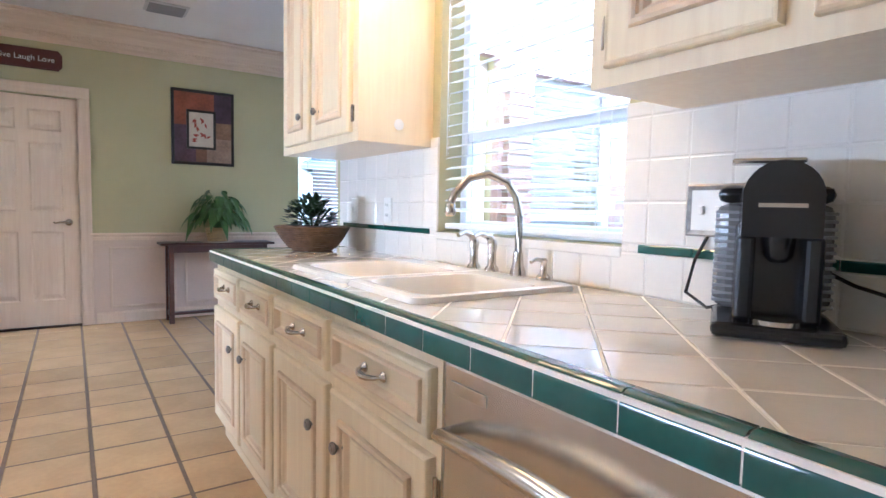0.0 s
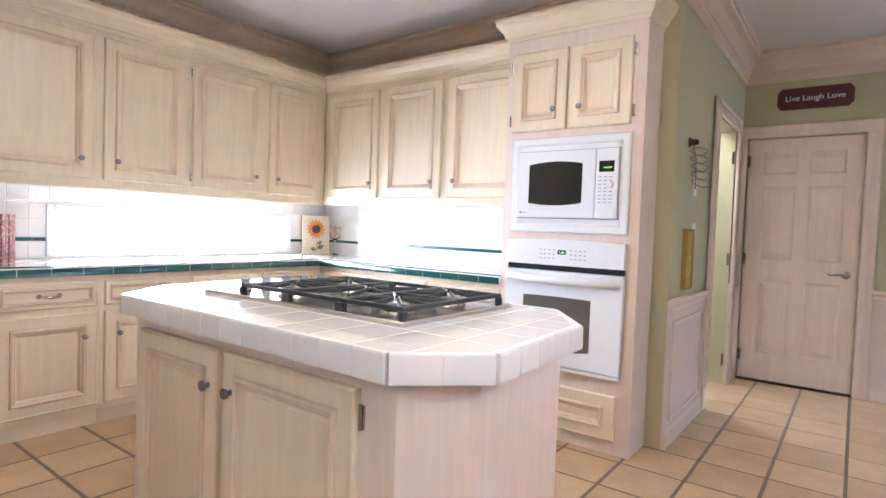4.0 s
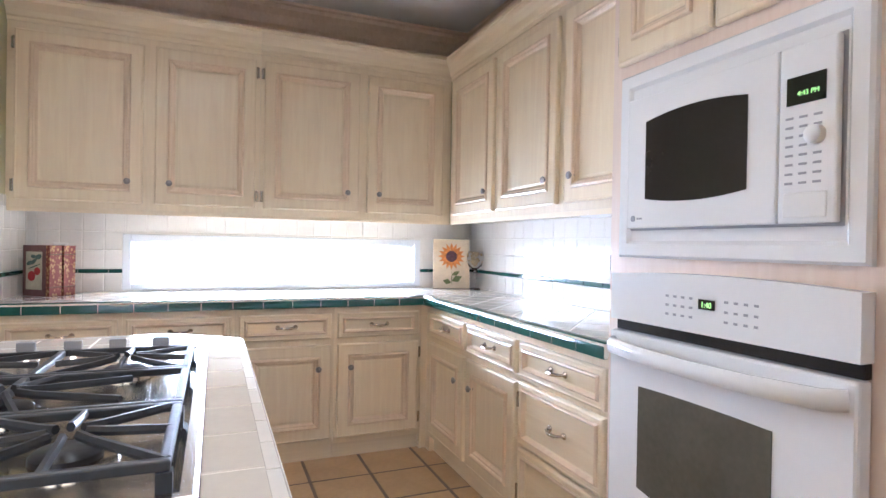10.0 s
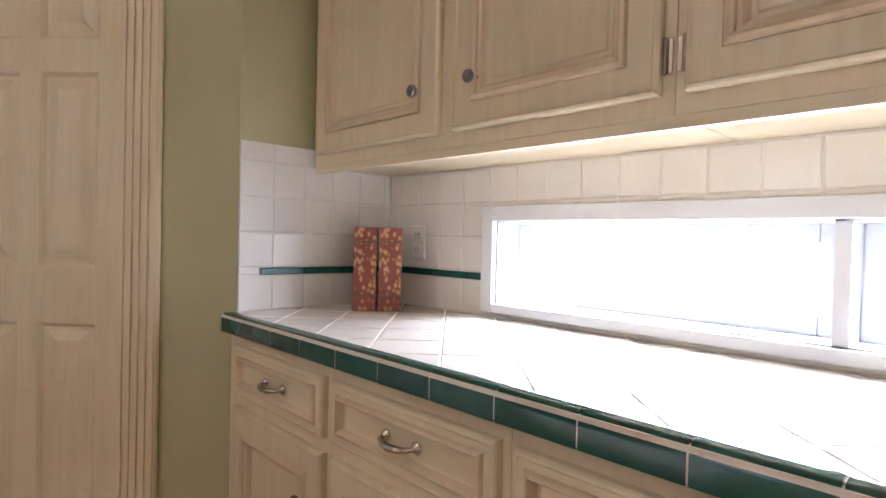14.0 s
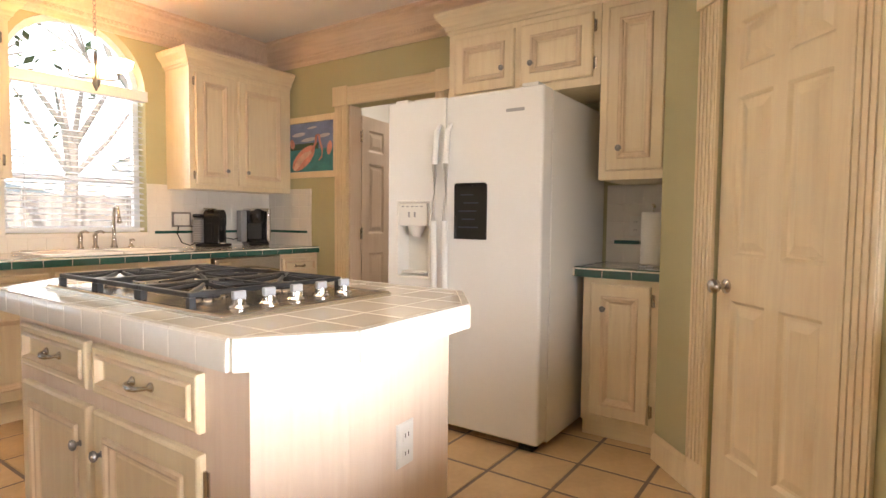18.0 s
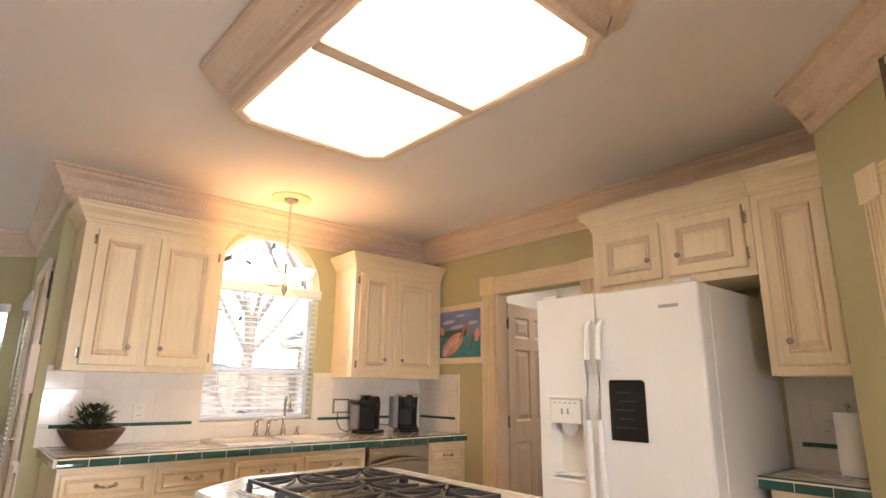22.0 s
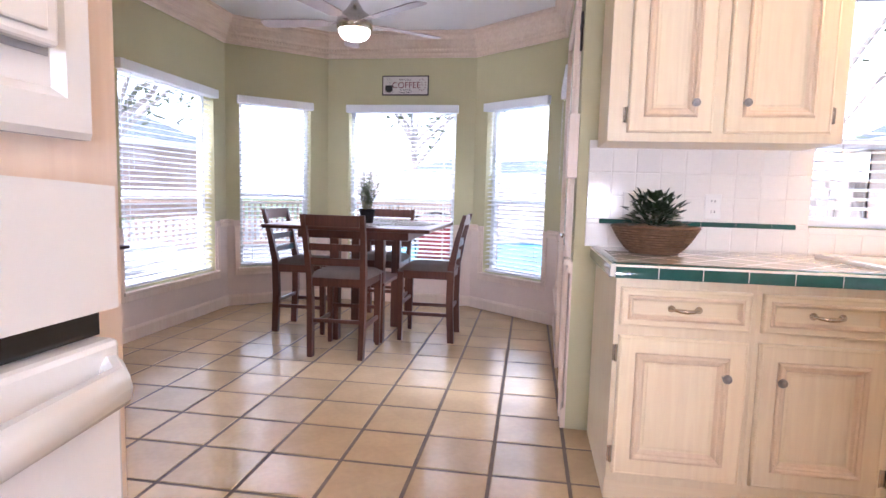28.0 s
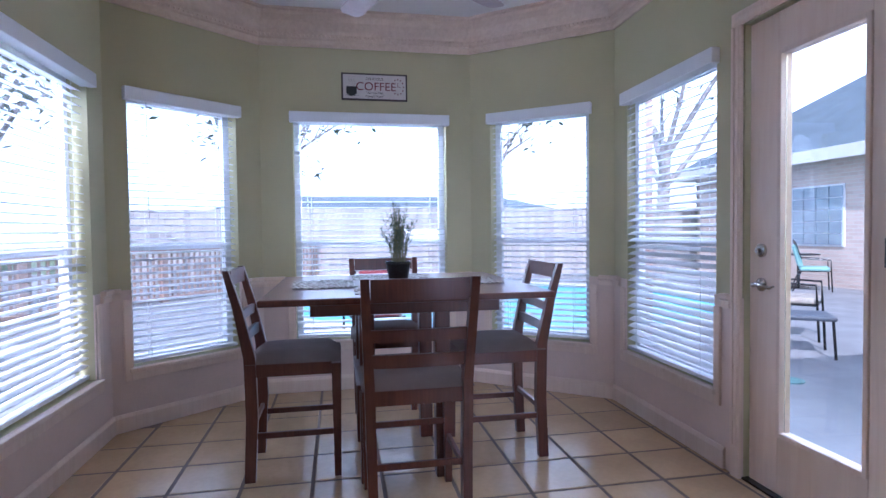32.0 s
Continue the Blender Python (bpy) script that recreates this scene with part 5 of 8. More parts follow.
ym = (y0 + y1) / 2 - 0.04
for ya, yb in ((y0, ym), (ym, y1)):
    lv = [(rounded(x0, ya + (0.0005 if ya > y0 else 0), x1, yb, 0.001 + 0.03 * (1 if ya == y0 or yb == y1 else 0)), WT + 0.001), (rounded(x0 + 0.006, ya + 0.0006, x1 - 0.006, yb - 0.0006, 0.03), zt - 0.004), (rounded(x0 + 0.02, ya + 0.008, x1 - 0.04, yb - 0.008, 0.05), zt), (rounded(x0 + rim, ya + 0.028, x1 - 0.10, yb - 0.028, 0.06), zt - 0.004), (rounded(x0 + rim + 0.012, ya + 0.036, x1 - 0.112, yb - 0.036, 0.06), zt - 0.03), (rounded(x0 + rim + 0.03, ya + 0.05, x1 - 0.13, yb - 0.05, 0.07), zt - 0.17), (rounded(x0 + rim + 0.06, ya + 0.09, x1 - 0.16, yb - 0.09, 0.06), zt - 0.185)]
    part("bowl", bowl_mesh(B(), None, lv), PORCELAIN, sk, "", True)
    part("drain", lathe(B(), [(0.040, 0.0), (0.036, 0.003), (0.02, 0.001)], 18, ((x0 + x1 - 0.06) / 2, (ya + yb) / 2, zt - 0.1845)), CHROME, sk, "chrome drain")

# tap set on the sink's back ledge
ZT = zt + 0.0005
tp = thing("kitchen_faucet", "brushed nickel gooseneck faucet at the sink", "faucet", T(1.365, 1.84, ZT, 164))
part("base", lathe(B(), [(0.024, 0), (0.024, 0.012), (0.017, 0.03), (0.015, 0.07)], 16), NICKEL, tp, "", True)
bm = B()
tube(bm, [(0, 0, 0.06), (0, 0, 0.18), (0.012, 0, 0.235), (0.045, 0, 0.278), (0.105, 0, 0.30), (0.165, 0, 0.285), (0.207, 0, 0.24), (0.217, 0, 0.215)], [0.012, 0.012, 0.012, 0.012, 0.012, 0.0115, 0.011, 0.011], 10)
part("spout", bm, NICKEL, tp, "", True)
part("aerator", lathe(B(), [(0.011, 0.03), (0.015, 0.025), (0.016, 0.0), (0.011, -0.008)], 14, (0.219, 0, 0.183)), NICKEL, tp, "", True)
for nm, lab, y, lean in (("lever_handle", "brushed nickel faucet lever on the sink ledge", 1.965, 0.06), ("side_sprayer", "brushed nickel side sprayer on the sink ledge", 2.06, 0.05)):
    o = thing(nm, lab, "faucet", T(1.365, y, ZT, 180))
    part("base", lathe(B(), [(0.023, 0), (0.023, 0.008), (0.014, 0.02), (0.013, 0.06), (0.017, 0.085), (0.012, 0.10)], 14), NICKEL, o, "", True)
    bm = B()
    tube(bm, [(0, 0, 0.09), (0.015, 0, 0.112), (lean, 0.012, 0.122), (lean + 0.03, 0.018, 0.112)], [0.011, 0.012, 0.009, 0.008], 8)
    part("lever", bm, NICKEL, o, "", True)
o = thing("soap_dispenser", "brushed nickel soap dispenser on the sink ledge", "dispenser", T(1.36, 1.725, ZT, 180))
part("base", lathe(B(), [(0.021, 0), (0.021, 0.008), (0.010, 0.02), (0.009, 0.05), (0.012, 0.055), (0.008, 0.062)], 14), NICKEL, o, "", True)
part("spout", tube(B(), [(0, 0, 0.055), (0.03, 0, 0.060), (0.05, 0, 0.052)], 0.006, 8), NICKEL, o, "", True)

# gas hob
ck = thing("gas_cooktop", "stainless gas cooktop with black cast-iron grates and five knobs", "cooktop", T(0, 0, WT + 0.001))
cx0, cy0, cx1, cy1 = COOK
part("pan", framed_panel(B(), 0, 0, cx1 - cx0, cy1 - cy0, ((0, 0.0), (0, -0.010), (0.006, -0.014), (0.020, -0.014), (0.030, -0.010))), STEEL, ck, at=Matrix.Translation((cx0, cy0, 0)) @ Matrix(((1, 0, 0, 0), (0, 0, 1, 0), (0, -1, 0, 0), (0, 0, 0, 1))))
gx0, gx1, gy0, gy1 = cx0 + 0.19, cx1 - 0.025, cy0 + 0.03, cy1 - 0.03
burn = [(gx0 + 0.14, gy0 + 0.13), (gx0 + 0.14, gy1 - 0.13), (gx1 - 0.14, gy0 + 0.13), (gx1 - 0.14, gy1 - 0.13), ((gx0 + gx1) / 2, (gy0 + gy1) / 2)]
for i, (bx, by) in enumerate(burn):
    b = part("burner", lathe(B(), [(0.062, 0.010), (0.058, 0.016), (0.045, 0.018)], 20, (bx, by, 0)), STEEL, ck, "", True)
    part("burner_cap", lathe(B(), [(0.042, 0.018), (0.042, 0.026), (0.036, 0.031), (0.01, 0.032)], 20, (bx, by, 0)), IRON, b, "black enamel cap", True)
nseg = 3
gw = (gx1 - gx0) / nseg
for s in range(nseg):
    g = part("grate", B(), IRON, ck)
    bm = B()
    xa, xb = gx0 + s * gw + 0.002, gx0 + (s + 1) * gw - 0.002
    zg0, zg1, r = 0.036, 0.050, 0.007
    box(bm, xa, gy0, zg0, xa + 2 * r, gy1, zg1, 0.003), box(bm, xb - 2 * r, gy0, zg0, xb, gy1, zg1, 0.003)
    for y in (gy0, (gy0 + gy1) / 2 - r, gy1 - 2 * r):
        box(bm, xa + 2 * r, y, zg0, xb - 2 * r, y + 2 * r, zg1, 0.003)
    spots = [(bx, by) for bx, by in burn if xa < bx < xb]
    for bx, by in spots:
        for a in range(8):
            an = radians(45 * a + (22.5 if len(spots) == 1 else 0))
            dx, dy = math.cos(an), math.sin(an)
            far = min(((xb - r - bx) if dx > 0 else (bx - xa - r)) / max(abs(dx), 1e-6), 0.125 / max(abs(dy), 1e-6) if len(spots) > 1 else ((gy1 - r - by) / max(abs(dy), 1e-6)), 0.19)
            tube(bm, [(bx + dx * 0.022, by + dy * 0.022, zg1 + 0.002), (bx + dx * 0.05, by + dy * 0.05, zg1 - 0.001), (bx + dx * far, by + dy * far, zg1 - 0.006)], 0.0058, 6, 1.2)
    for x, y in ((xa + r, gy0 + r), (xb - r, gy0 + r), (xa + r, gy1 - r), (xb - r, gy1 - r)):
        box(bm, x - 0.009, y - 0.009, 0.0105, x + 0.009, y + 0.009, zg0)
    bmesh.ops.recalc_face_normals(bm, faces=bm.faces)
    bm.to_mesh(g.data)
    bm.free()
KN = lathe(B(), [(0.026, 0), (0.026, 0.004), (0.018, 0.010), (0.017, 0.024)], 18)
KN = mesh_of("control_knob", KN, CHROME, True)
kb = B()
box(kb, -0.019, -0.007, 0.024, 0.019, 0.007, 0.046, 0.003)
KG = mesh_of("grip", kb, GREY_PRINT)
for i in range(5):
    k = share("control_knob", KN, ck, T(cx0 + 0.10, cy0 + 0.11 + i * (cy1 - cy0 - 0.22) / 4, 0.010, 90))
    share("grip", KG, k, T(0, 0, 0))

# refrigerator
fr = thing("refrigerator", "white side-by-side refrigerator with water dispenser", "refrigerator", T(-0.775, 1.262, 0, 180))
FW, FH = 0.955, 1.80
part("body", box(B(), 0.002, 0.065, 0.03, FW - 0.002, 0.84, FH, 0.006), WHITE_GLOSS, fr)
dl = part("door", holes(B(), 0.389, 0.045, FH + 0.005, -0.055, 0.06, [(0.075, 0.285, 0.84, 1.25)]), WHITE_GLOSS, fr)
dr = part("door", box(B(), 0.395, -0.055, 0.045, FW, 0.06, FH + 0.005, 0.014), WHITE_GLOSS, fr)
for d0, hx, sgn in ((dl, 0.358, 1), (dr, 0.428, -1)):
    bm = B()
    tube(bm, [(hx, -0.055, 1.66), (hx, -0.09, 1.62), (hx, -0.105, 1.45), (hx, -0.112, 1.15), (hx, -0.105, 0.85), (hx, -0.09, 0.68), (hx, -0.055, 0.64)], [0.012, 0.016, 0.017, 0.017, 0.017, 0.016, 0.012], 10)
    part("handle", bm, WHITE_GLOSS, d0, "", True)
disp = part("dispenser", framed_panel(B(), 0.058, 0.825, 0.302, 1.265, ((0, -0.054), (0, -0.058), (0.006, -0.060), (0.014, -0.058), (0.018, -0.050), (0.030, 0.020)), False), WHITE_PLASTIC, dl, "white water and ice dispenser recess")
part("control_pad", box(B(), 0.080, -0.064, 1.12, 0.280, 0.0, 1.245, 0.006), WHITE_PLASTIC, dl, "pale grey control pad")
bm = B()
for c in range(5):
    box(bm, 0.103 + c * 0.033, -0.0655, 1.225, 0.121 + c * 0.033, -0.0638, 1.231)
for c in range(2):
    box(bm, 0.150 + c * 0.04, -0.0655, 1.168, 0.162 + c * 0.04, -0.0638, 1.198)
part("print", bm, GREY_PRINT, dl, "grey dispenser legends")
part("spout", lathe(B(), [(0.05, 0.06), (0.04, 0.03), (0.02, 0.0)], 14, (0.18, -0.025, 1.06)), WHITE_PLASTIC, dl, "", True)
part("drip_tray", box(B(), 0.098, -0.054, 0.856, 0.262, 0.015, 0.866), WHITE_PLASTIC, dl)
bm = B()
box(bm, FW - 0.20, -0.0572, 1.690, FW - 0.10, -0.0548, 1.706)
part("badge", bm, GREY_PRINT, dr, "small grey badge")
for x in (0.08, FW - 0.08):
    part("hinge_cover", box(B(), x - 0.045, -0.04, FH + 0.0055, x + 0.045, 0.05, FH + 0.025, 0.006), WHITE_PLASTIC, fr)
    part("foot", box(B(), x - 0.04, -0.02, 0.0, x + 0.04, 0.05, 0.030, 0.004), BLACK, fr)
mb = thing("message_board", "black magnetic writing tablet on the refrigerator door", "board", fr.matrix_basis @ T(0.457, -0.0555, 1.056))
part("slate", box(B(), 0, -0.010, 0, 0.198, 0.0, 0.285, 0.004), BLACK_GLASS, mb)
part("clip_rail", box(B(), 0.01, -0.016, 0.278, 0.188, -0.0005, 0.292, 0.002), BLACK, mb)
CH = plain("chalk_blue", (0.022, 0.028, 0.055), 0.8)
bm = B()
for r, (a, b) in enumerate(((0.03, 0.15), (0.05, 0.13), (0.03, 0.14), (0.06, 0.15), (0.04, 0.12))):
    box(bm, a, -0.0112, 0.06 + r * 0.042, b, -0.0099, 0.066 + r * 0.042)
part("scribble", bm, CH, mb, "faint blue handwriting")


# ---- plates, outlets ----
def outlet(m, label="white duplex power outlet", group="outlets", kind="outlet"):
    o = thing("power_outlet" if kind == "outlet" else "light_switch", label, "outlet" if kind == "outlet" else "switch", m, group)
    part("plate", framed_panel(B(), -0.036, -0.058, 0.036, 0.058, ((0, 0.0), (0, -0.003), (0.004, -0.006))), WHITE_PLASTIC, o)
    if kind == "outlet":
        for z in (-0.024, 0.024):
            s = part("socket", box(B(), -0.016, -0.0085, z - 0.014, 0.016, -0.0055, z + 0.014, 0.002), WHITE_PLASTIC, o)
            bm = B()
            for x in (-0.007, 0.007):
                box(bm, x - 0.0012, -0.0092, z - 0.004, x + 0.0012, -0.0084, z + 0.007)
            part("slot", bm, BLACK, s)
    else:
        part("toggle", box(B(), -0.005, -0.016, -0.010, 0.005, -0.0055, 0.012, 0.002), WHITE_PLASTIC, o)
    return o


outlet(T(XE - 0.0095, 2.86, 1.115, -90))
outlet(T(XE - 0.0095, 3.22, 1.115, -90), kind="switch", label="white toggle switch on the tiles", group="switches")
outlet(T(XW + 0.0095, 2.22, 1.135, 90))
outlet(T(-2.20, YN - 0.0095, 1.125, 0))
outlet(T(-1.92, YS + 0.0095, 1.13, 180))
outlet(T(-1.9665, 2.65, 0.57, -87.4), label="white power outlet on the island end panel")
outlet(T(1.75, YH - 0.0105, 0.42, 0))
outlet(T(1.60, YH - 0.0105, 0.42, 0), kind="switch", label="white blank cable plate by the console table", group="switches")
outlet(T(XH + 0.0005, 4.95, 1.22, 90), kind="switch", label="white light switch in the hall", group="switches")
outlet(T(XH + 0.0005, 4.93, 1.50, 90), kind="switch", label="white wall phone jack in the hall", group="switches")
# decorated switch plate beside the coffee maker
pl = thing("switch_plate", "wide white switch plate in a dark patterned frame", "switch", T(XE - 0.0095, 1.275, 1.135, -90))
part("frame", framed_panel(B(), -0.080, -0.060, 0.080, 0.060, ((0, 0), (0, -0.008), (0.004, -0.011), (0.014, -0.008))), PEWTER, pl)
part("plate", box(B(), -0.066, -0.0105, -0.046, 0.066, -0.0065, 0.046), WHITE_PLASTIC, pl)
for x in (-0.038, 0.0, 0.038):
    part("toggle", box(B(), x - 0.005, -0.02, -0.01, x + 0.005, -0.0108, 0.01, 0.002), WHITE_PLASTIC, pl)
o = single("adhesive_hook", lathe(B(), [(0.022, 0), (0.020, -0.006), (0.010, -0.012)], 16, axis="y"), WHITE_PLASTIC, "white oval hook on the cabinet side", "hook", T(1.318, 2.5045, 1.45, 180), smooth=True)

# ---- worktop things ----
def arch_bm(bm, half, z0, z1, y0, y1, n=14):
    """An upright slab with a half-round top, front view in x-z, from y0 to y1."""
    pr = [(-half, z0)] + [(-half * math.cos(math.pi * k / n), z1 - half + half * math.sin(math.pi * k / n)) for k in range(n + 1)] + [(half, z0)]
    a = [bm.verts.new((x, y0, z)) for x, z in pr]
    b = [bm.verts.new((x, y1, z)) for x, z in pr]
    bm.faces.new(a), bm.faces.new(b[::-1])
    for i in range(len(pr)):
        j = (i + 1) % len(pr)
        bm.faces.new((a[j], a[i], b[i], b[j]))
    bmesh.ops.recalc_face_normals(bm, faces=bm.faces)
    return bm


def cord(parent, pts):
    inv = parent.matrix_basis.inverted()
    part("power_cord", tube(B(), [inv @ Vector(p) for p in pts], 0.004, 6), BLACK, parent, "black power cord", True)


cm = thing("pod_coffee_machine", "black pod coffee machine with ribbed water tank", "coffee maker", T(1.318, 1.085, WT + 0.002, -60))
part("base", box(B(), -0.10, -0.115, 0.0, 0.10, 0.105, 0.026, 0.010), BLACK, cm)
part("column", box(B(), -0.066, -0.030, 0.026, 0.066, 0.052, 0.20, 0.012), BLACK, cm, "glossy black")
part("head", arch_bm(B(), 0.060, 0.175, 0.306, -0.085, 0.055), BLACK, cm, "rounded glossy black brewing head")
part("side_cheek", box(B(), -0.066, -0.082, 0.0265, -0.036, -0.0305, 0.178, 0.008), BLACK, cm)
part("side_cheek", box(B(), 0.036, -0.082, 0.0265, 0.066, -0.0305, 0.178, 0.008), BLACK, cm)
part("badge_bar", box(B(), -0.036, -0.0865, 0.226, 0.036, -0.0848, 0.233), STEEL, cm)
part("outlet_spout", lathe(B(), [(0.026, 0.0), (0.022, -0.035), (0.012, -0.045)], 14, (0, -0.06, 0.176)), BLACK, cm, "", True)
part("drip_cup", lathe(B(), [(0.040, 0.026), (0.040, 0.034), (0.034, 0.036), (0.010, 0.034)], 18, (0, -0.072, 0)), CHROME, cm, "chrome drip grid", True)
part("lever", box(B(), -0.078, -0.015, 0.3065, 0.040, 0.045, 0.316, 0.004), STEEL, cm, "grey lid lever")
part("water_tank", box(B(), -0.100, 0.050, 0.027, 0.100, 0.130, 0.235, 0.022), plain("smoked_plastic", (0.20, 0.195, 0.20), 0.12), cm, "smoky ribbed tank")
for z in range(13):
    part("rib", box(B(), -0.1015, 0.049, 0.040 + z * 0.0145, 0.1015, 0.1315, 0.046 + z * 0.0145, 0.002), GREY_PRINT, cm)
part("tank_lid", box(B(), -0.098, 0.055, 0.236, 0.098, 0.130, 0.268, 0.014), BLACK, cm, "black tank lid")
cord(cm, [(1.395, 1.15, 0.96), (1.385, 1.25, 0.925), (1.40, 1.31, 0.95), (1.445, 1.32, 1.02), (1.463, 1.30, 1.08)])
c2 = thing("coffee_maker", "black and silver single-cup coffee maker", "coffee maker", T(1.285, 0.70, WT + 0.002, -112))
part("base", box(B(), -0.085, -0.15, 0.0, 0.085, 0.13, 0.035, 0.012), BLACK, c2)
part("column", box(B(), -0.080, 0.0, 0.035, 0.075, 0.13, 0.31, 0.016), BLACK, c2)
part("brew_head", lathe(B(), [(0.060, 0.195), (0.072, 0.215), (0.074, 0.30), (0.064, 0.318), (0.03, 0.322)], 22, (-0.005, -0.062, 0)), BLACK, c2, "", True)
part("band", box(B(), -0.075, -0.125, 0.296, 0.078, 0.12, 0.322, 0.010), STEEL, c2, "silver lid frame")
part("side_panel", box(B(), 0.0755, -0.095, 0.03, 0.112, 0.13, 0.325, 0.012), STEEL, c2, "silver side column")
for z in (0.262, 0.288):
    part("button", lathe(B(), [(0.010, 0.0), (0.009, -0.004), (0.004, -0.005)], 12, (0.094, -0.0955, z), "y"), CHROME, c2, "", True)
part("water_tank", box(B(), -0.130, -0.05, 0.03, -0.081, 0.13, 0.305, 0.012), plain("clear_tank", (0.30, 0.31, 0.33), 0.08, vary=0.1), c2, "clear water tank")
part("drip_tray", box(B(), -0.06, -0.145, 0.035, 0.06, -0.03, 0.050, 0.005), BLACK, c2)
cord(c2, [(1.385, 0.74, 0.99), (1.41, 0.83, 0.965), (1.44, 1.0, 1.0), (1.463, 1.22, 1.09)])

# woven bowl with a jade plant
bw = thing("wicker_bowl", "dark woven wicker bowl on the tiled worktop", "bowl", T(1.215, 3.16, WT + 0.002))
for k in range(11):
    t = k / 10
    part("coil", lathe(B(), [(0.092 + 0.082 * t ** 0.7 - 0.004, 0.006 + t * 0.105), (0.092 + 0.082 * t ** 0.7 + 0.005, 0.002 + t * 0.105), (0.092 + 0.082 * t ** 0.7 + 0.007, 0.008 + t * 0.105), (0.092 + 0.082 * t ** 0.7 - 0.002, 0.013 + t * 0.105)], 40), WICKER, bw, "", True)
part("inner", lathe(B(), [(0.092, 0.004), (0.167, 0.100), (0.160, 0.104), (0.02, 0.085)], 30), WICKER, bw)


def leaf(bm, base, tip, width, fold=0.2, droop=0.0):
    """A pointed leaf from base to tip."""
    b, t = Vector(base), Vector(tip)
    d = t - b
    side = d.cross(Vector((0, 0, 1)))
    side = side.normalized() if side.length > 1e-4 else Vector((1, 0, 0))
    up = side.cross(d).normalized()
    prev = None
    for k in range(6):
        s = k / 5
        w = width * math.sin(math.pi * min(0.98, 0.08 + 0.92 * s) ** 0.8)
        p = b + d * s + Vector((0, 0, -droop * s * s))
        row = [bm.verts.new(p - side * w + up * w * fold), bm.verts.new(p), bm.verts.new(p + side * w + up * w * fold)]
        if prev:
            bm.faces.new((prev[0], prev[1], row[1], row[0])), bm.faces.new((prev[1], prev[2], row[2], row[1]))
        prev = row


jp = thing("jade_plant", "dark green bushy plant in the wicker bowl", "plant", T(1.215, 3.16, WT + 0.09))
for k in range(9):
    a = k * 0.7
    part("stem", tube(B(), [(0, 0, 0), (0.035 * math.cos(a), 0.035 * math.sin(a), 0.05), (0.09 * math.cos(a), 0.09 * math.sin(a), 0.12)], [0.006, 0.005, 0.003], 6), LEAF_DARK, jp)
bm = B()
for k in range(300):
    a, u, v = random.uniform(0, 6.28), random.uniform(0.0, 1.0), random.uniform(0.45, 1.0)
    r, h = 0.125 * v * math.sin(0.25 + 1.45 * u), 0.015 + 0.155 * v * math.cos(1.5 * u)
    l = random.uniform(0.032, 0.058)
    b = a + random.uniform(-0.7, 0.7)
    c = 0.25 + 0.65 * u
    leaf(bm, (r * math.cos(a), r * math.sin(a), h), (r * math.cos(a) + l * c * math.cos(b), r * math.sin(a) + l * c * math.sin(b), h + l * random.uniform(0.1, 0.9) * (1.15 - u)), random.uniform(0.010, 0.017), 0.3)
part("foliage", bm, LEAF_DARK, jp)

# two old books, a sunflower panel and a goblet
BOOK = plain("patterned_book_cloth", (0.17, 0.05, 0.03), 0.6, vary=0.0)
t = BOOK.node_tree
vor = t.nodes.new("ShaderNodeTexVoronoi")
vor.inputs["Scale"].default_value = 70
rp = t.nodes.new("ShaderNodeValToRGB")
rp.color_ramp.elements[0].color, rp.color_ramp.elements[1].color = (0.45, 0.27, 0.11, 1), (0.20, 0.045, 0.03, 1)
rp.color_ramp.elements[0].position, rp.color_ramp.elements[1].position = 0.25, 0.5
t.links.new(mapped(t, (1, 1, 0.7)), vor.inputs[0]), t.links.new(vor.outputs[0], rp.inputs[0]), t.links.new(rp.outputs[0], t.nodes["Principled BSDF"].inputs["Base Color"])
PAGES = plain("book_pages", (0.55, 0.45, 0.28), 0.8, vary=0.15, scale=60)
COVER = plain("plum_book_cover", (0.13, 0.055, 0.055), 0.5, vary=0.3, scale=14)
COVER_ART = plain("book_cover_art", (0.50, 0.47, 0.33), 0.6, vary=0.25, scale=18)
FRUIT, FRUIT_LEAF = plain("painted_fruit", (0.42, 0.035, 0.04), 0.6, vary=0.25, scale=30), plain("painted_leaf", (0.07, 0.13, 0.11), 0.6, vary=0.3, scale=30)


def dab(cy, cz, ry, rz, tilt):
    """A flat oval dab of paint on the book's outer cover."""
    bm, a = B(), radians(tilt)
    bm.faces.new([bm.verts.new((-0.0384, cy + ry * math.cos(q) * math.cos(a) - rz * math.sin(q) * math.sin(a), cz + ry * math.cos(q) * math.sin(a) + rz * math.sin(q) * math.cos(a))) for q in [-2 * math.pi * k / 18 for k in range(18)]])
    return bm



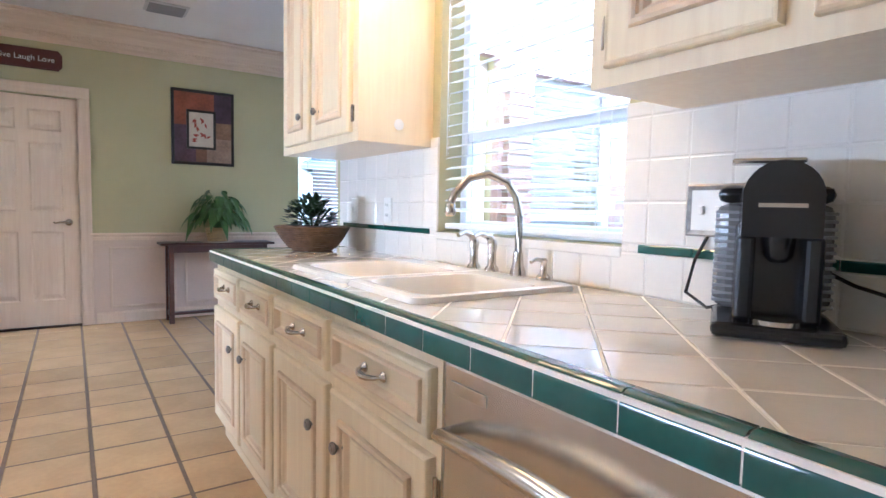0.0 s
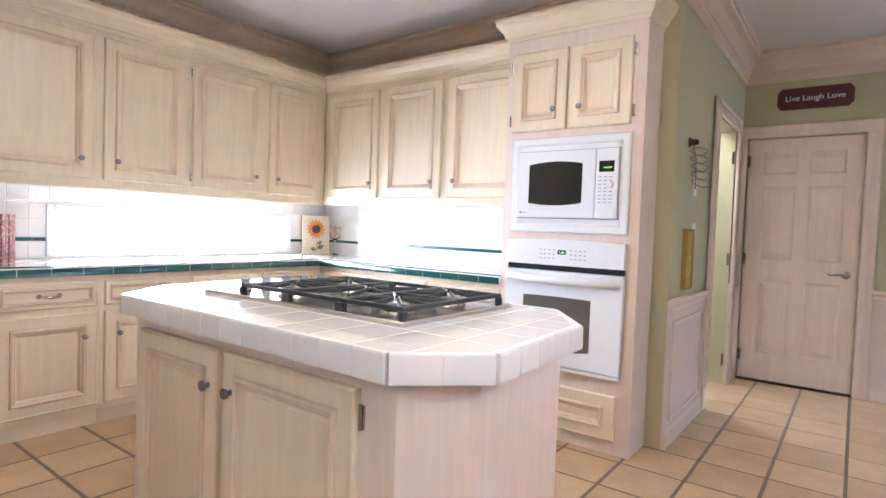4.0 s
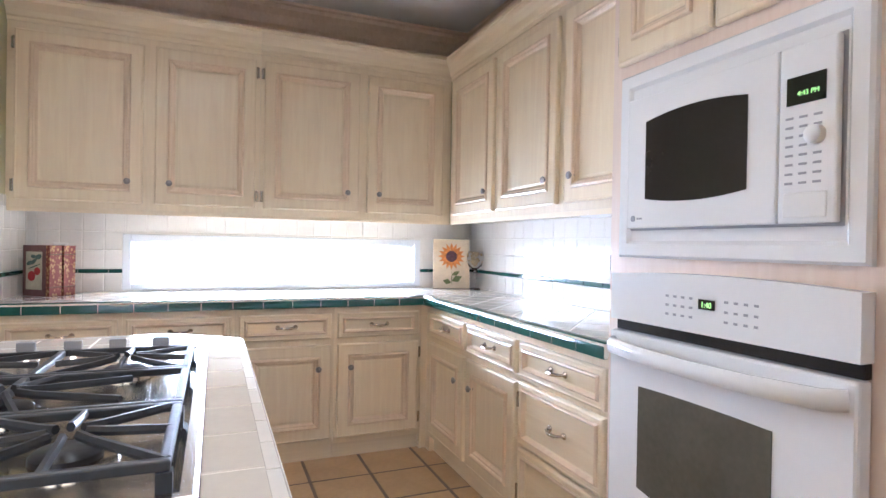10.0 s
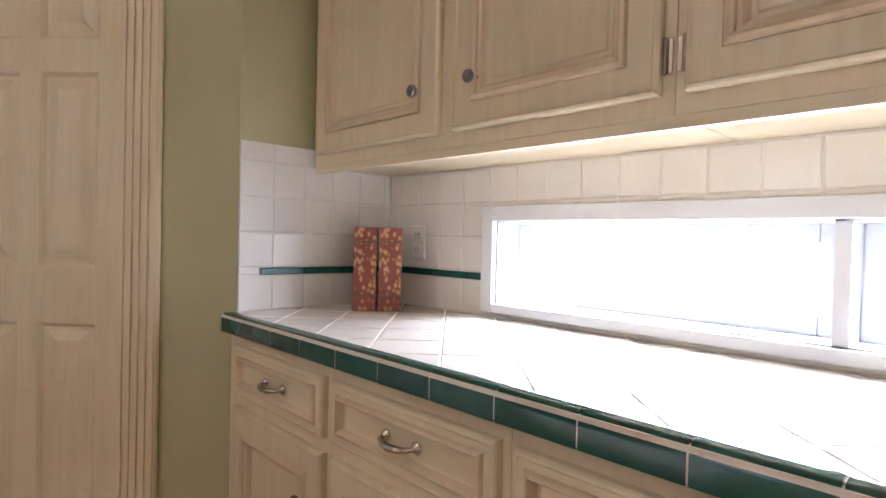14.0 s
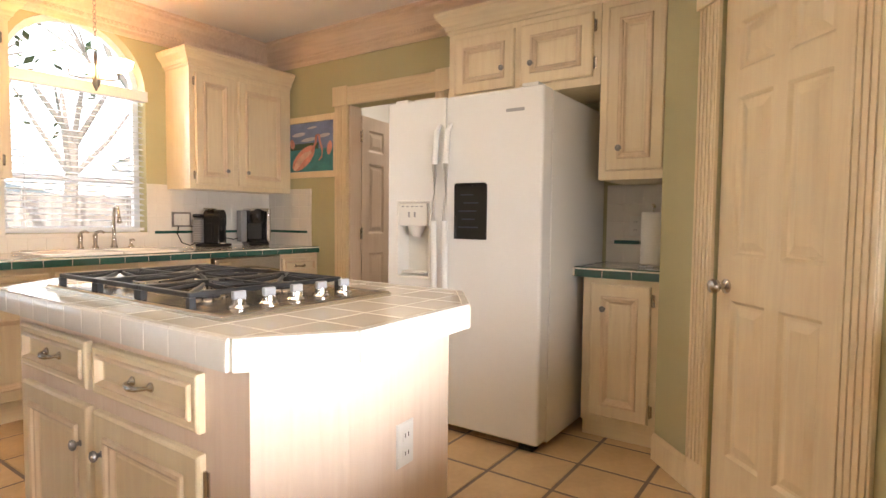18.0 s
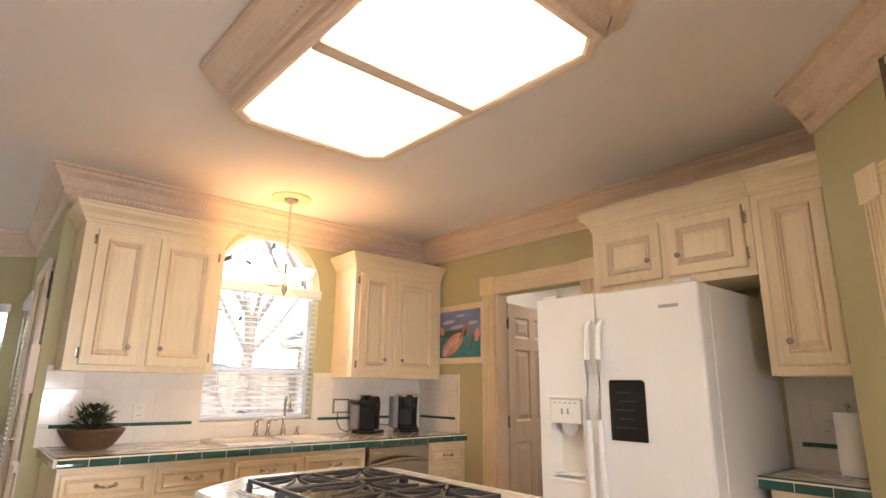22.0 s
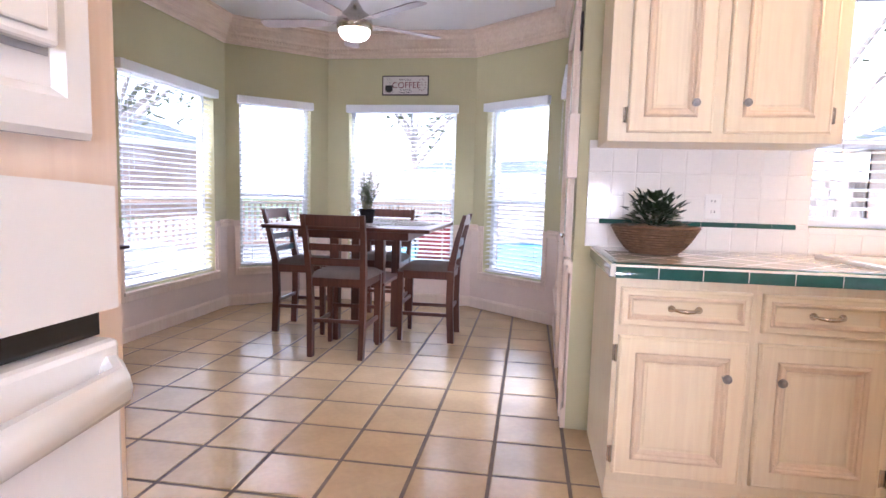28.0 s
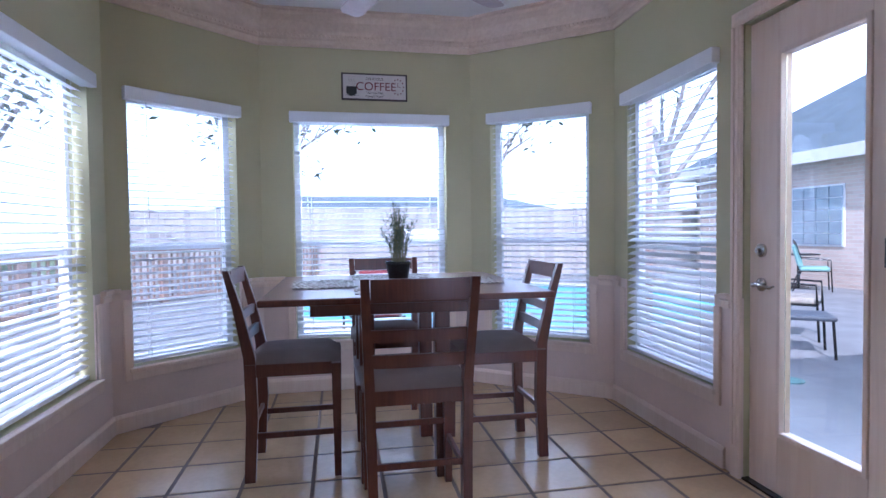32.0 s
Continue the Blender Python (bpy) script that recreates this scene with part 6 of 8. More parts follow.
for i, (bx, by) in enumerate(((-3.478, 2.245), (-3.541, 2.294))):
    b = thing("book_box", "old brown patterned book standing on the worktop", "book", T(bx, by, WT + 0.002, 142), "old books")
    part("spine", arched(B(), -0.034, 0.0, 0.034, 0.265, 0.0, 0.0, -0.012, 0.012), BOOK, b)
    for z in (0.045, 0.215):
        part("spine_band", box(B(), -0.0352, -0.0145, z, 0.0352, -0.0005, z + 0.006, 0.002), WICKER, b)
    for s in (-1, 1):
        cv = part("cover", box(B(), s * 0.034 - 0.003, 0.0125, 0.0, s * 0.034 + 0.003, 0.165, 0.265), BOOK if s > 0 or i else COVER, b)
        if s < 0 and not i:
            part("cover_picture", box(B(), -0.0380, 0.034, 0.034, -0.0368, 0.143, 0.232), COVER_ART, cv, "cream picture of red fruit")
            for cy, cz, rr in ((0.104, 0.104, 0.026), (0.066, 0.130, 0.021)):
                part("painted_fruit", dab(cy, cz, rr, rr, 0), FRUIT, cv)
            for cy, cz, ry, rz, tl in ((0.118, 0.172, 0.022, 0.011, -20), (0.090, 0.180, 0.024, 0.010, -35), (0.058, 0.205, 0.022, 0.013, -15), (0.092, 0.206, 0.018, 0.010, 10), (0.085, 0.155, 0.048, 0.003, -18)):
                part("painted_leaf", dab(cy, cz, ry, rz, tl), FRUIT_LEAF, cv)
    part("pages", box(B(), -0.030, 0.0125, 0.006, 0.030, 0.160, 0.259), PAGES, b)
sp = thing("sunflower_panel", "small cream canvas with a painted sunflower leaning on the wall", "picture", T(-3.604, 4.56, WT + 0.002, 73) @ pose(0, 0, 0, -6))
part("canvas", box(B(), -0.128, -0.012, 0.0, 0.128, 0.014, 0.345, 0.003), plain("aged_canvas", (0.66, 0.54, 0.38), 0.7, vary=0.15, scale=9), sp)
YEL = plain("petal_orange", (0.62, 0.22, 0.05), 0.7, vary=0.35, scale=30)
bm = B()
for ring, (n, r0, r1) in enumerate(((16, 0.03, 0.095), (14, 0.03, 0.075))):
    for k in range(n):
        a = 2 * math.pi * k / n + ring * 0.2
        c, s = math.cos(a), math.sin(a)
        w = 0.012
        y = -0.0125 - 0.0008 * ring
        bm.faces.new([bm.verts.new(p) for p in ((r0 * c + w * 0.4 * s, y, 0.225 + r0 * s - w * 0.4 * c), ((r0 + r1) / 2 * c + w * s, y, 0.225 + (r0 + r1) / 2 * s - w * c), (r1 * c, y, 0.225 + r1 * s), ((r0 + r1) / 2 * c - w * s, y, 0.225 + (r0 + r1) / 2 * s + w * c), (r0 * c - w * 0.4 * s, y, 0.225 + r0 * s + w * 0.4 * c))])
part("petals", bm, YEL, sp, "orange painted petals")
part("flower_heart", lathe(B(), [(0.040, -0.0125), (0.038, -0.0150), (0.01, -0.0152)], 20, (0, 0, 0.225), "y"), plain("seed_brown", (0.11, 0.045, 0.06), 0.8, vary=0.3, scale=60), sp)
bm = B()
for p, q, w in (((0.0, -0.0128, 0.02), (0.005, -0.0128, 0.13), 0.003), ((0.0, -0.013, 0.05), (0.075, -0.013, 0.085), 0.024), ((0.0, -0.013, 0.04), (-0.06, -0.013, 0.055), 0.02), ((0.0, -0.0131, 0.09), (0.06, -0.0131, 0.12), 0.016)):
    d = Vector(q) - Vector(p)
    nrm = Vector((-d.z, 0, d.x)).normalized() * w
    m_ = Vector(p) + d * 0.5
    bm.faces.new([bm.verts.new(v) for v in (Vector(p), m_ - nrm, Vector(q), m_ + nrm)])
part("painted_leaves", bm, plain("painted_leaf", (0.15, 0.17, 0.06), 0.7, vary=0.2), sp)
gb = thing("glass_goblet", "clear stemmed goblet filled with pale potpourri", "glass", T(-3.515, 4.70, WT + 0.002))
part("glass", lathe(B(), [(0.040, 0.0), (0.036, 0.006), (0.010, 0.012), (0.014, 0.04), (0.008, 0.06), (0.015, 0.085), (0.008, 0.11), (0.014, 0.135), (0.045, 0.16), (0.058, 0.20), (0.060, 0.235), (0.052, 0.262)], 22), CLEAR, gb, "", True)
bm = B()
for k in range(40):
    a, r = random.uniform(0, 6.28), random.uniform(0, 0.042)
    z = random.uniform(0.175, 0.265)
    q = random.uniform(0.006, 0.012)
    bmesh.ops.create_icosphere(bm, subdivisions=1, radius=q, matrix=Matrix.Translation((r * math.cos(a), r * math.sin(a), z)))
part("potpourri", bm, plain("potpourri", (0.62, 0.48, 0.28), 0.8, vary=0.4, scale=40), gb)

# paper towels in the niche
pt = thing("paper_towel_holder", "white paper towel roll on a chrome stand", "paper towels", T(-2.08, 0.66, WT + 0.002))
part("base", lathe(B(), [(0.075, 0), (0.075, 0.008), (0.07, 0.012)], 24), CHROME, pt, "", True)
part("rod", lathe(B(), [(0.005, 0.012), (0.005, 0.31), (0.012, 0.315), (0.014, 0.33), (0.006, 0.34)], 12), CHROME, pt, "", True)
part("roll", lathe(B(), [(0.058, 0.016), (0.060, 0.02), (0.060, 0.29), (0.058, 0.294), (0.02, 0.294)], 26), plain("paper", (0.80, 0.79, 0.76), 0.95, vary=0.03, bump=0.2), pt, "", True)


# ---- pictures and signs on the walls ----
def picture(name, label, m, w, h, frame_mat, art, fw=0.03, depth=0.022, mat_w=0.0):
    p = thing(name, label, "picture", m)
    part("frame", framed_panel(B(), -w / 2, -h / 2, w / 2, h / 2, ((0, 0), (0, -depth), (0.004, -depth - 0.004), (fw - 0.006, -depth), (fw, -depth + 0.008))), frame_mat, p)
    part("artwork", box(B(), -w / 2 + fw, -depth + 0.0055, -h / 2 + fw, w / 2 - fw, -depth + 0.0085, h / 2 - fw), art, p)
    return p


FLAM_SKY = plain("painted_sky", (0.20, 0.27, 0.50), 0.6, vary=0.4, scale=6)
fp = picture("flamingo_painting", "framed painting of pink birds before blue water", T(0.882, YS + 0.0005, 1.777, 180), 0.665, 0.535, PICKLED, FLAM_SKY, 0.055)
for nm, x0, z0, x1, z1, mt, lab in (("painted_water", -0.276, -0.211, 0.276, -0.02, plain("painted_water", (0.05, 0.26, 0.29), 0.6, vary=0.4, scale=10), "teal water"), ("painted_shore", -0.276, -0.02, 0.10, 0.035, plain("painted_shore", (0.05, 0.09, 0.06), 0.6, vary=0.4, scale=30), "dark treeline")):
    part(nm, box(B(), x0, -0.0172, z0, x1, -0.0166, z1), mt, fp, lab)
PINK = plain("painted_pink", (0.74, 0.33, 0.27), 0.6, vary=0.3, scale=14)
PALE_PINK = plain("painted_pale_pink", (0.80, 0.54, 0.46), 0.6, vary=0.3, scale=18)
CLOUD = plain("painted_cloud", (0.56, 0.56, 0.64), 0.6, vary=0.25, scale=10)


def stroke(bm, cx, cz, rx, rz, tilt, y):
    """A flat oval dab of paint on the canvas."""
    a = radians(tilt)
    bm.faces.new([bm.verts.new((cx + rx * math.cos(q) * math.cos(a) - rz * math.sin(q) * math.sin(a), y, cz + rx * math.cos(q) * math.sin(a) + rz * math.sin(q) * math.cos(a))) for q in [-2 * math.pi * k / 22 for k in range(22)]])
    return bm


for cx, cz, rx, rz in ((-0.15, 0.115, 0.085, 0.018), (0.17, 0.09, 0.075, 0.016), (-0.02, 0.065, 0.10, 0.016), (0.02, 0.165, 0.06, 0.010)):
    part("painted_cloud", stroke(B(), cx, cz, rx, rz, 4, -0.0176), CLOUD, fp)
bird = part("painted_bird", stroke(B(), -0.09, -0.095, 0.165, 0.075, 32, -0.0180), PINK, fp, "large pink bird")
for cx, cz, rx, rz, tl in ((-0.12, -0.105, 0.10, 0.030, 36), (-0.05, -0.07, 0.085, 0.020, 28), (-0.165, -0.15, 0.07, 0.026, 40)):
    part("painted_feather", stroke(B(), cx, cz, rx, rz, tl, -0.0184), PALE_PINK, bird)
bm = B()
tube(bm, [(0.03, -0.0185, -0.045), (0.075, -0.0185, 0.03), (0.085, -0.0185, 0.095), (0.115, -0.0185, 0.10), (0.125, -0.0185, 0.05), (0.155, -0.0185, -0.03), (0.145, -0.0185, -0.10), (0.11, -0.0185, -0.12)], [0.026, 0.022, 0.020, 0.020, 0.020, 0.022, 0.020, 0.012], 6, 0.1)
part("painted_neck", bm, PINK, bird, "pink curved neck")
for cx, cz, rx, rz, tl in ((0.235, -0.02, 0.030, 0.060, -12), (-0.235, 0.035, 0.030, 0.045, 20)):
    part("painted_bird", stroke(B(), cx, cz, rx, rz, tl, -0.0182), PINK, fp, "small pink bird behind")

BURG = plain("abstract_art", (0.16, 0.07, 0.06), 0.7, vary=0.4, scale=9, fine=50)
DARK_FRAME = plain("black_frame", (0.018, 0.014, 0.013), 0.35, vary=0.2)
pc = picture("abstract_picture", "dark framed abstract print in plum and rust above the console", T(1.353, YH - 0.0005, 1.876), 0.578, 0.728, DARK_FRAME, BURG, 0.028)
for x0, z0, x1, z1, nm, col in ((-0.27, 0.02, 0.10, 0.335, "art_rust", (0.30, 0.09, 0.05)), (0.10, 0.06, 0.27, 0.335, "art_plum", (0.075, 0.042, 0.065)), (0.10, -0.10, 0.27, 0.06, "art_tan", (0.26, 0.15, 0.09)), (0.03, -0.335, 0.27, -0.10, "art_sand", (0.36, 0.24, 0.17)), (-0.27, -0.335, -0.07, 0.02, "art_mauve", (0.12, 0.065, 0.085)), (-0.07, -0.335, 0.03, -0.10, "art_brown", (0.22, 0.11, 0.07))):
    part("painted_block", box(B(), x0, -0.0172, z0, x1, -0.0164, z1), plain(nm, col, 0.7, vary=0.45, scale=7, fine=45), pc)
part("inner_frame", framed_panel(B(), -0.155, -0.21, 0.115, 0.17, ((0, -0.0175), (0, -0.026), (0.010, -0.028), (0.022, -0.019))), DARK_FRAME, pc)
part("inner_print", box(B(), -0.132, -0.0215, -0.187, 0.092, -0.0180, 0.147), plain("cream_print", (0.62, 0.54, 0.42), 0.7, vary=0.15, scale=10), pc)
bm = B()
for k in range(16):
    x, z = random.uniform(-0.09, 0.05), random.uniform(-0.14, 0.11)
    a = random.uniform(0, 3.1)
    c, s = math.cos(a) * 0.028, math.sin(a) * 0.028
    bm.faces.new([bm.verts.new(p) for p in ((x - c, -0.0220, z - s), (x - s * 0.4, -0.0220, z + c * 0.4), (x + c, -0.0220, z + s), (x + s * 0.4, -0.0220, z - c * 0.4))])
part("painted_leaves", bm, plain("rust_leaf", (0.33, 0.06, 0.04), 0.7, vary=0.3), pc)

sg = thing("wall_sign", "burgundy wooden sign with white lettering above the hall door", "sign", T(-0.045, YH - 0.0005, 2.335))
bm = B()
pts = [(-0.255, -0.05), (-0.225, -0.085), (0.225, -0.085), (0.255, -0.05), (0.255, 0.05), (0.225, 0.085), (-0.225, 0.085), (-0.255, 0.05)]
for y0, y1, k in ((0.0, -0.016, 1.0), (-0.0155, -0.022, 0.9)):
    a = [bm.verts.new((x * k, y0, z * k)) for x, z in pts]
    b = [bm.verts.new((x * k, y1, z * k)) for x, z in pts]
    bm.faces.new(a), bm.faces.new(b)
    for i in range(8):
        bm.faces.new((a[i], a[(i + 1) % 8], b[(i + 1) % 8], b[i]))
part("board", bm, plain("burgundy_paint", (0.085, 0.018, 0.016), 0.5, vary=0.25), sg)
words(sg, "Live Laugh Love", 0.062, T(0, -0.0222, 0) @ FACE, WHITE_PLASTIC)

cs = thing("coffee_sign", "cream tin sign reading coffee above the bay window", "sign", T(4.3645, 4.975, 2.215, -90))
part("plate", framed_panel(B(), -0.24, -0.098, 0.24, 0.098, ((0, 0), (0, -0.012), (0.006, -0.014), (0.010, -0.012))), plain("dark_rust_edge", (0.05, 0.035, 0.035), 0.5, vary=0.3), cs)
part("face", box(B(), -0.228, -0.0150, -0.086, 0.228, -0.0125, 0.086), plain("cream_enamel", (0.62, 0.56, 0.53), 0.45, vary=0.12), cs)
RED = plain("sign_red", (0.17, 0.02, 0.035), 0.5)
INK = plain("sign_black", (0.02, 0.018, 0.02), 0.5)
words(cs, "COFFEE", 0.085, T(0.01, -0.0155, 0.0) @ FACE, RED)
words(cs, "DELICIOUS", 0.026, T(0.0, -0.0155, 0.056) @ FACE, INK)
words(cs, "\"Always Hot", 0.024, T(0.0, -0.0155, -0.043) @ FACE, INK)
words(cs, "Always Fresh\"", 0.024, T(0.0, -0.0155, -0.068) @ FACE, INK)
bm = B()
lathe(bm, [(0.05, 0), (0.05, -0.0012)], 20, (-0.165, -0.0152, -0.015), "y")
part("cup", arched(B(), -0.205, -0.05, -0.13, 0.0, 0.0, 0.018, -0.0165, -0.0152), INK, cs, "black cup drawing")
bm.free()
bm = B()
for k in range(3):
    x = -0.185 + k * 0.018
    tube(bm, [(x, -0.0158, 0.01), (x + 0.008, -0.0158, 0.03), (x - 0.004, -0.0158, 0.05), (x + 0.006, -0.0158, 0.072)], 0.003, 5, 0.2)
tube(bm, [(-0.215, -0.0158, -0.062), (-0.165, -0.0158, -0.07), (-0.115, -0.0158, -0.062)], 0.004, 5, 0.2)
part("steam", bm, INK, cs)
bm = B()
for k in range(12):
    a = radians(30 * k)
    box(bm, 0.17 + 0.042 * math.cos(a) - 0.004, -0.0165, 0.005 + 0.055 * math.sin(a) - 0.005, 0.17 + 0.042 * math.cos(a) + 0.004, -0.0152, 0.005 + 0.055 * math.sin(a) + 0.005)
box(bm, 0.168, -0.0168, 0.0, 0.171, -0.0152, 0.035), box(bm, 0.168, -0.0168, 0.003, 0.19, -0.0152, 0.006)
part("dial", bm, RED, cs, "printed clock dial")

# hall wall things
pr = picture("pear_painting", "small unframed yellow panel with a painted pear", T(XH + 0.0005, 4.79, 1.06, 90), 0.17, 0.36, plain("ochre_canvas", (0.42, 0.26, 0.05), 0.7, vary=0.25, scale=8), plain("ochre_field", (0.48, 0.33, 0.08), 0.7, vary=0.25, scale=8), 0.010, 0.025)
part("painted_pear", lathe(B(), [(0.001, -0.12), (0.055, -0.10), (0.068, -0.05), (0.045, 0.02), (0.03, 0.06), (0.012, 0.085)], 16, (0, 0, 0)), plain("pear_yellow", (0.50, 0.40, 0.06), 0.6, vary=0.3, scale=15), pr, "", True, Matrix.Translation((0, -0.0215, 0)) @ Matrix.Diagonal((1, 0.04, 1, 1)))
wd = thing("wall_decor", "dark twisted iron wall ornament in the hall", "wall decor", T(XH + 0.001, 4.80, 1.70, 90))
for k in range(5):
    bm = B()
    z = -0.02 - 0.045 * k
    n = 14
    tube(bm, [(-0.03 + 0.02 * k + (0.06 + 0.012 * k) * math.cos(6.28 * i / n), -0.05 + 0.045 * math.sin(6.28 * i / n), z + 0.03 * math.sin(6.28 * i / n * 0.5)) for i in range(n + 1)], 0.0035, 6)
    part("coil", bm, PEWTER, wd)
part("back_plate", lathe(B(), [(0.03, 0.0), (0.03, -0.004), (0.02, -0.012), (0.014, -0.05)], 14, (-0.05, 0, 0.05), "y"), plain("rust_iron", (0.06, 0.02, 0.015), 0.6, vary=0.4), wd)
part("stem", tube(B(), [(-0.05, -0.02, 0.05), (0.0, -0.03, -0.05), (0.02, -0.03, -0.22)], 0.005, 6), PEWTER, wd)

# small shadow box on the patio wall
sbx = thing("shadow_box", "pale framed shadow box beside the patio door", "picture", T(1.555, 3.4695, 1.385, 178.7))
part("frame", framed_panel(B(), -0.075, -0.15, 0.075, 0.15, ((0, 0), (0, -0.045), (0.008, -0.05), (0.03, -0.045), (0.04, -0.035))), TRIM, sbx)
part("print", box(B(), -0.035, -0.0365, -0.09, 0.035, -0.0345, 0.09), plain("sepia_print", (0.06, 0.05, 0.045), 0.6, vary=0.5, scale=30), sbx)
o = thing("iron_cross", "dark iron cross ornament high on the patio wall", "wall decor", T(1.56, 3.4695, 1.93, 178.7))
bm = B()
box(bm, -0.012, -0.012, -0.09, 0.012, 0, 0.09, 0.003), box(bm, -0.05, -0.0135, 0.015, 0.05, -0.0005, 0.038, 0.003)
part("cross", bm, plain("dark_iron", (0.03, 0.02, 0.02), 0.5, vary=0.3), o)
pp = picture("framed_print", "small sepia print in a dark wood frame above the pantry door", m_p @ T(0.72, -0.0005, 2.42), 0.36, 0.27, plain("bronze_frame", (0.12, 0.085, 0.05), 0.4, vary=0.3), plain("ivory_print", (0.50, 0.42, 0.30), 0.7, vary=0.25, scale=14), 0.03)
part("sketch", box(B(), -0.06, -0.0172, -0.05, 0.06, -0.0166, 0.04), plain("sepia_ink", (0.16, 0.12, 0.08), 0.8, vary=0.5, scale=40), pp)

# ---- ceiling lights ----
cl = thing("ceiling_light_box", "large coffered ceiling light in carved pickled wood with two diffusers", "ceiling light")
LX0, LX1, LY0, LY1 = -1.89, -0.455, 2.285, 3.065


def oct_(x0, y0, x1, y1, c):
    return [(x0 + c, y0), (x1 - c, y0), (x1, y0 + c), (x1, y1 - c), (x1 - c, y1), (x0 + c, y1), (x0, y1 - c), (x0, y0 + c)]


LB = 2.525
ring = oct_(LX0, LY0, LX1, LY1, 0.07)
sweep_prof = [(0.0, LB), (-0.012, LB - 0.008), (-0.03, LB - 0.012), (-0.05, LB - 0.004), (-0.058, LB + 0.012), (-0.058, LB + 0.045), (-0.075, LB + 0.055), (-0.08, LB + 0.075), (-0.10, LB + 0.09), (-0.13, LB + 0.13), (-0.175, LB + 0.155), (-0.19, TOP - 0.02), (-0.19, TOP - 0.0005), (0.0, TOP - 0.0005)]
part("cornice", sweep(B(), sweep_prof, ring, True), CROWN, cl)
part("divider", box(B(), -1.24, LY0 + 0.0, LB - 0.010, -1.172, LY1 - 0.0, LB + 0.03, 0.004), CROWN, cl)
for xa, xb in ((LX0, -1.241), (-1.171, LX1)):
    pts_ = in_convex([(xa, LY0), (xb, LY0), (xb, LY1), (xa, LY1)], ring)
    part("diffuser", prism(B(), pts_, LB + 0.012, LB + 0.016), LIGHT_PANEL, cl, "glowing white diffuser")
bm = B()
for (xa, ya), (xb, yb) in zip(ring, ring[1:] + ring[:1]):
    d = Vector((xb - xa, yb - ya))
    L = d.length
    d.normalize()
    nx, ny = d.y, -d.x
    for k in range(int(L / 0.028) + 2):
        s = k * 0.028
        cx, cy = xa + d.x * s + nx * 0.088, ya + d.y * s + ny * 0.088
        z = LB + 0.082
        q = [bm.verts.new((cx + d.x * u + nx * v, cy + d.y * u + ny * v, z + w)) for u, v, w in ((-0.008, 0, -0.01), (0.008, 0, -0.01), (0.008, 0, 0.01), (-0.008, 0, 0.01), (0, 0.010, 0))]
        for i in range(4):
            bm.faces.new((q[i], q[(i + 1) % 4], q[4]))
part("beads", bm, CROWN, cl)

ch = thing("chandelier", "small bronze chandelier with glowing glass shades over the sink", "chandelier", T(1.0, 2.095, 0))
part("medallion", lathe(B(), [(0.15, TOP - 0.0005), (0.15, TOP - 0.008), (0.12, TOP - 0.016), (0.10, TOP - 0.012), (0.02, TOP - 0.016)], 30), plain("cream_medallion", (0.70, 0.60, 0.40), 0.6, vary=0.1), ch, "cream ceiling medallion", True)
part("canopy", lathe(B(), [(0.055, TOP - 0.0125), (0.05, TOP - 0.03), (0.02, TOP - 0.045)], 20), PEWTER, ch, "", True)
for k in range(17):
    bm = B()
    z = TOP - 0.06 - k * 0.027
    n = 10
    pts_ = [((0.009 if k % 2 else 0.0) * math.cos(6.283 * i / n), (0.0 if k % 2 else 0.009) * math.cos(6.283 * i / n), z + 0.017 * math.sin(6.283 * i / n)) for i in range(n + 1)]
    tube(bm, pts_, 0.0022, 5)
    part("chain_link", bm, PEWTER, ch)
part("stem", lathe(B(), [(0.008, 2.20), (0.012, 2.17), (0.008, 2.10), (0.020, 2.06), (0.022, 2.0), (0.010, 1.965), (0.004, 1.95)], 14), PEWTER, ch, "", True)
for k in range(3):
    a = radians(90 + 120 * k)
    c, s = math.cos(a), math.sin(a)
    arm = part("arm", tube(B(), [(0.015 * c, 0.015 * s, 2.03), (0.08 * c, 0.08 * s, 2.015), (0.15 * c, 0.15 * s, 2.02), (0.155 * c, 0.155 * s, 2.06)], 0.007, 8), PEWTER, ch, "", True)
    part("shade", lathe(B(), [(0.02, 2.062), (0.045, 2.072), (0.075, 2.10), (0.085, 2.135), (0.082, 2.136), (0.07, 2.10), (0.018, 2.066)], 20, (0.155 * c, 0.155 * s, 0)), SHADE_GLOW, arm, "glowing frosted shade", True)
vt = thing("ceiling_vent", "white louvred air vent in the ceiling", "vent", T(0.93, 5.74, TOP))
part("frame", framed_panel(B(), -0.16, -0.135, 0.16, 0.135, ((0, 0.0), (0, -0.006), (0.006, -0.010), (0.022, -0.008))), plain("vent_paint", (0.55, 0.53, 0.52), 0.6), vt, at=pose(0, 0, -0.0005, 0) @ Matrix(((1, 0, 0, 0), (0, 0, 1, 0), (0, 1, 0, 0), (0, 0, 0, 1))))
bm = B()
for k in range(9):
    y = -0.105 + k * 0.026
    bm.faces.new([bm.verts.new(p) for p in ((-0.135, y, -0.012), (0.135, y, -0.012), (0.135, y + 0.018, -0.02), (-0.135, y + 0.018, -0.02))])
part("louvre", bm, plain("vent_grey", (0.26, 0.25, 0.25), 0.6), vt)

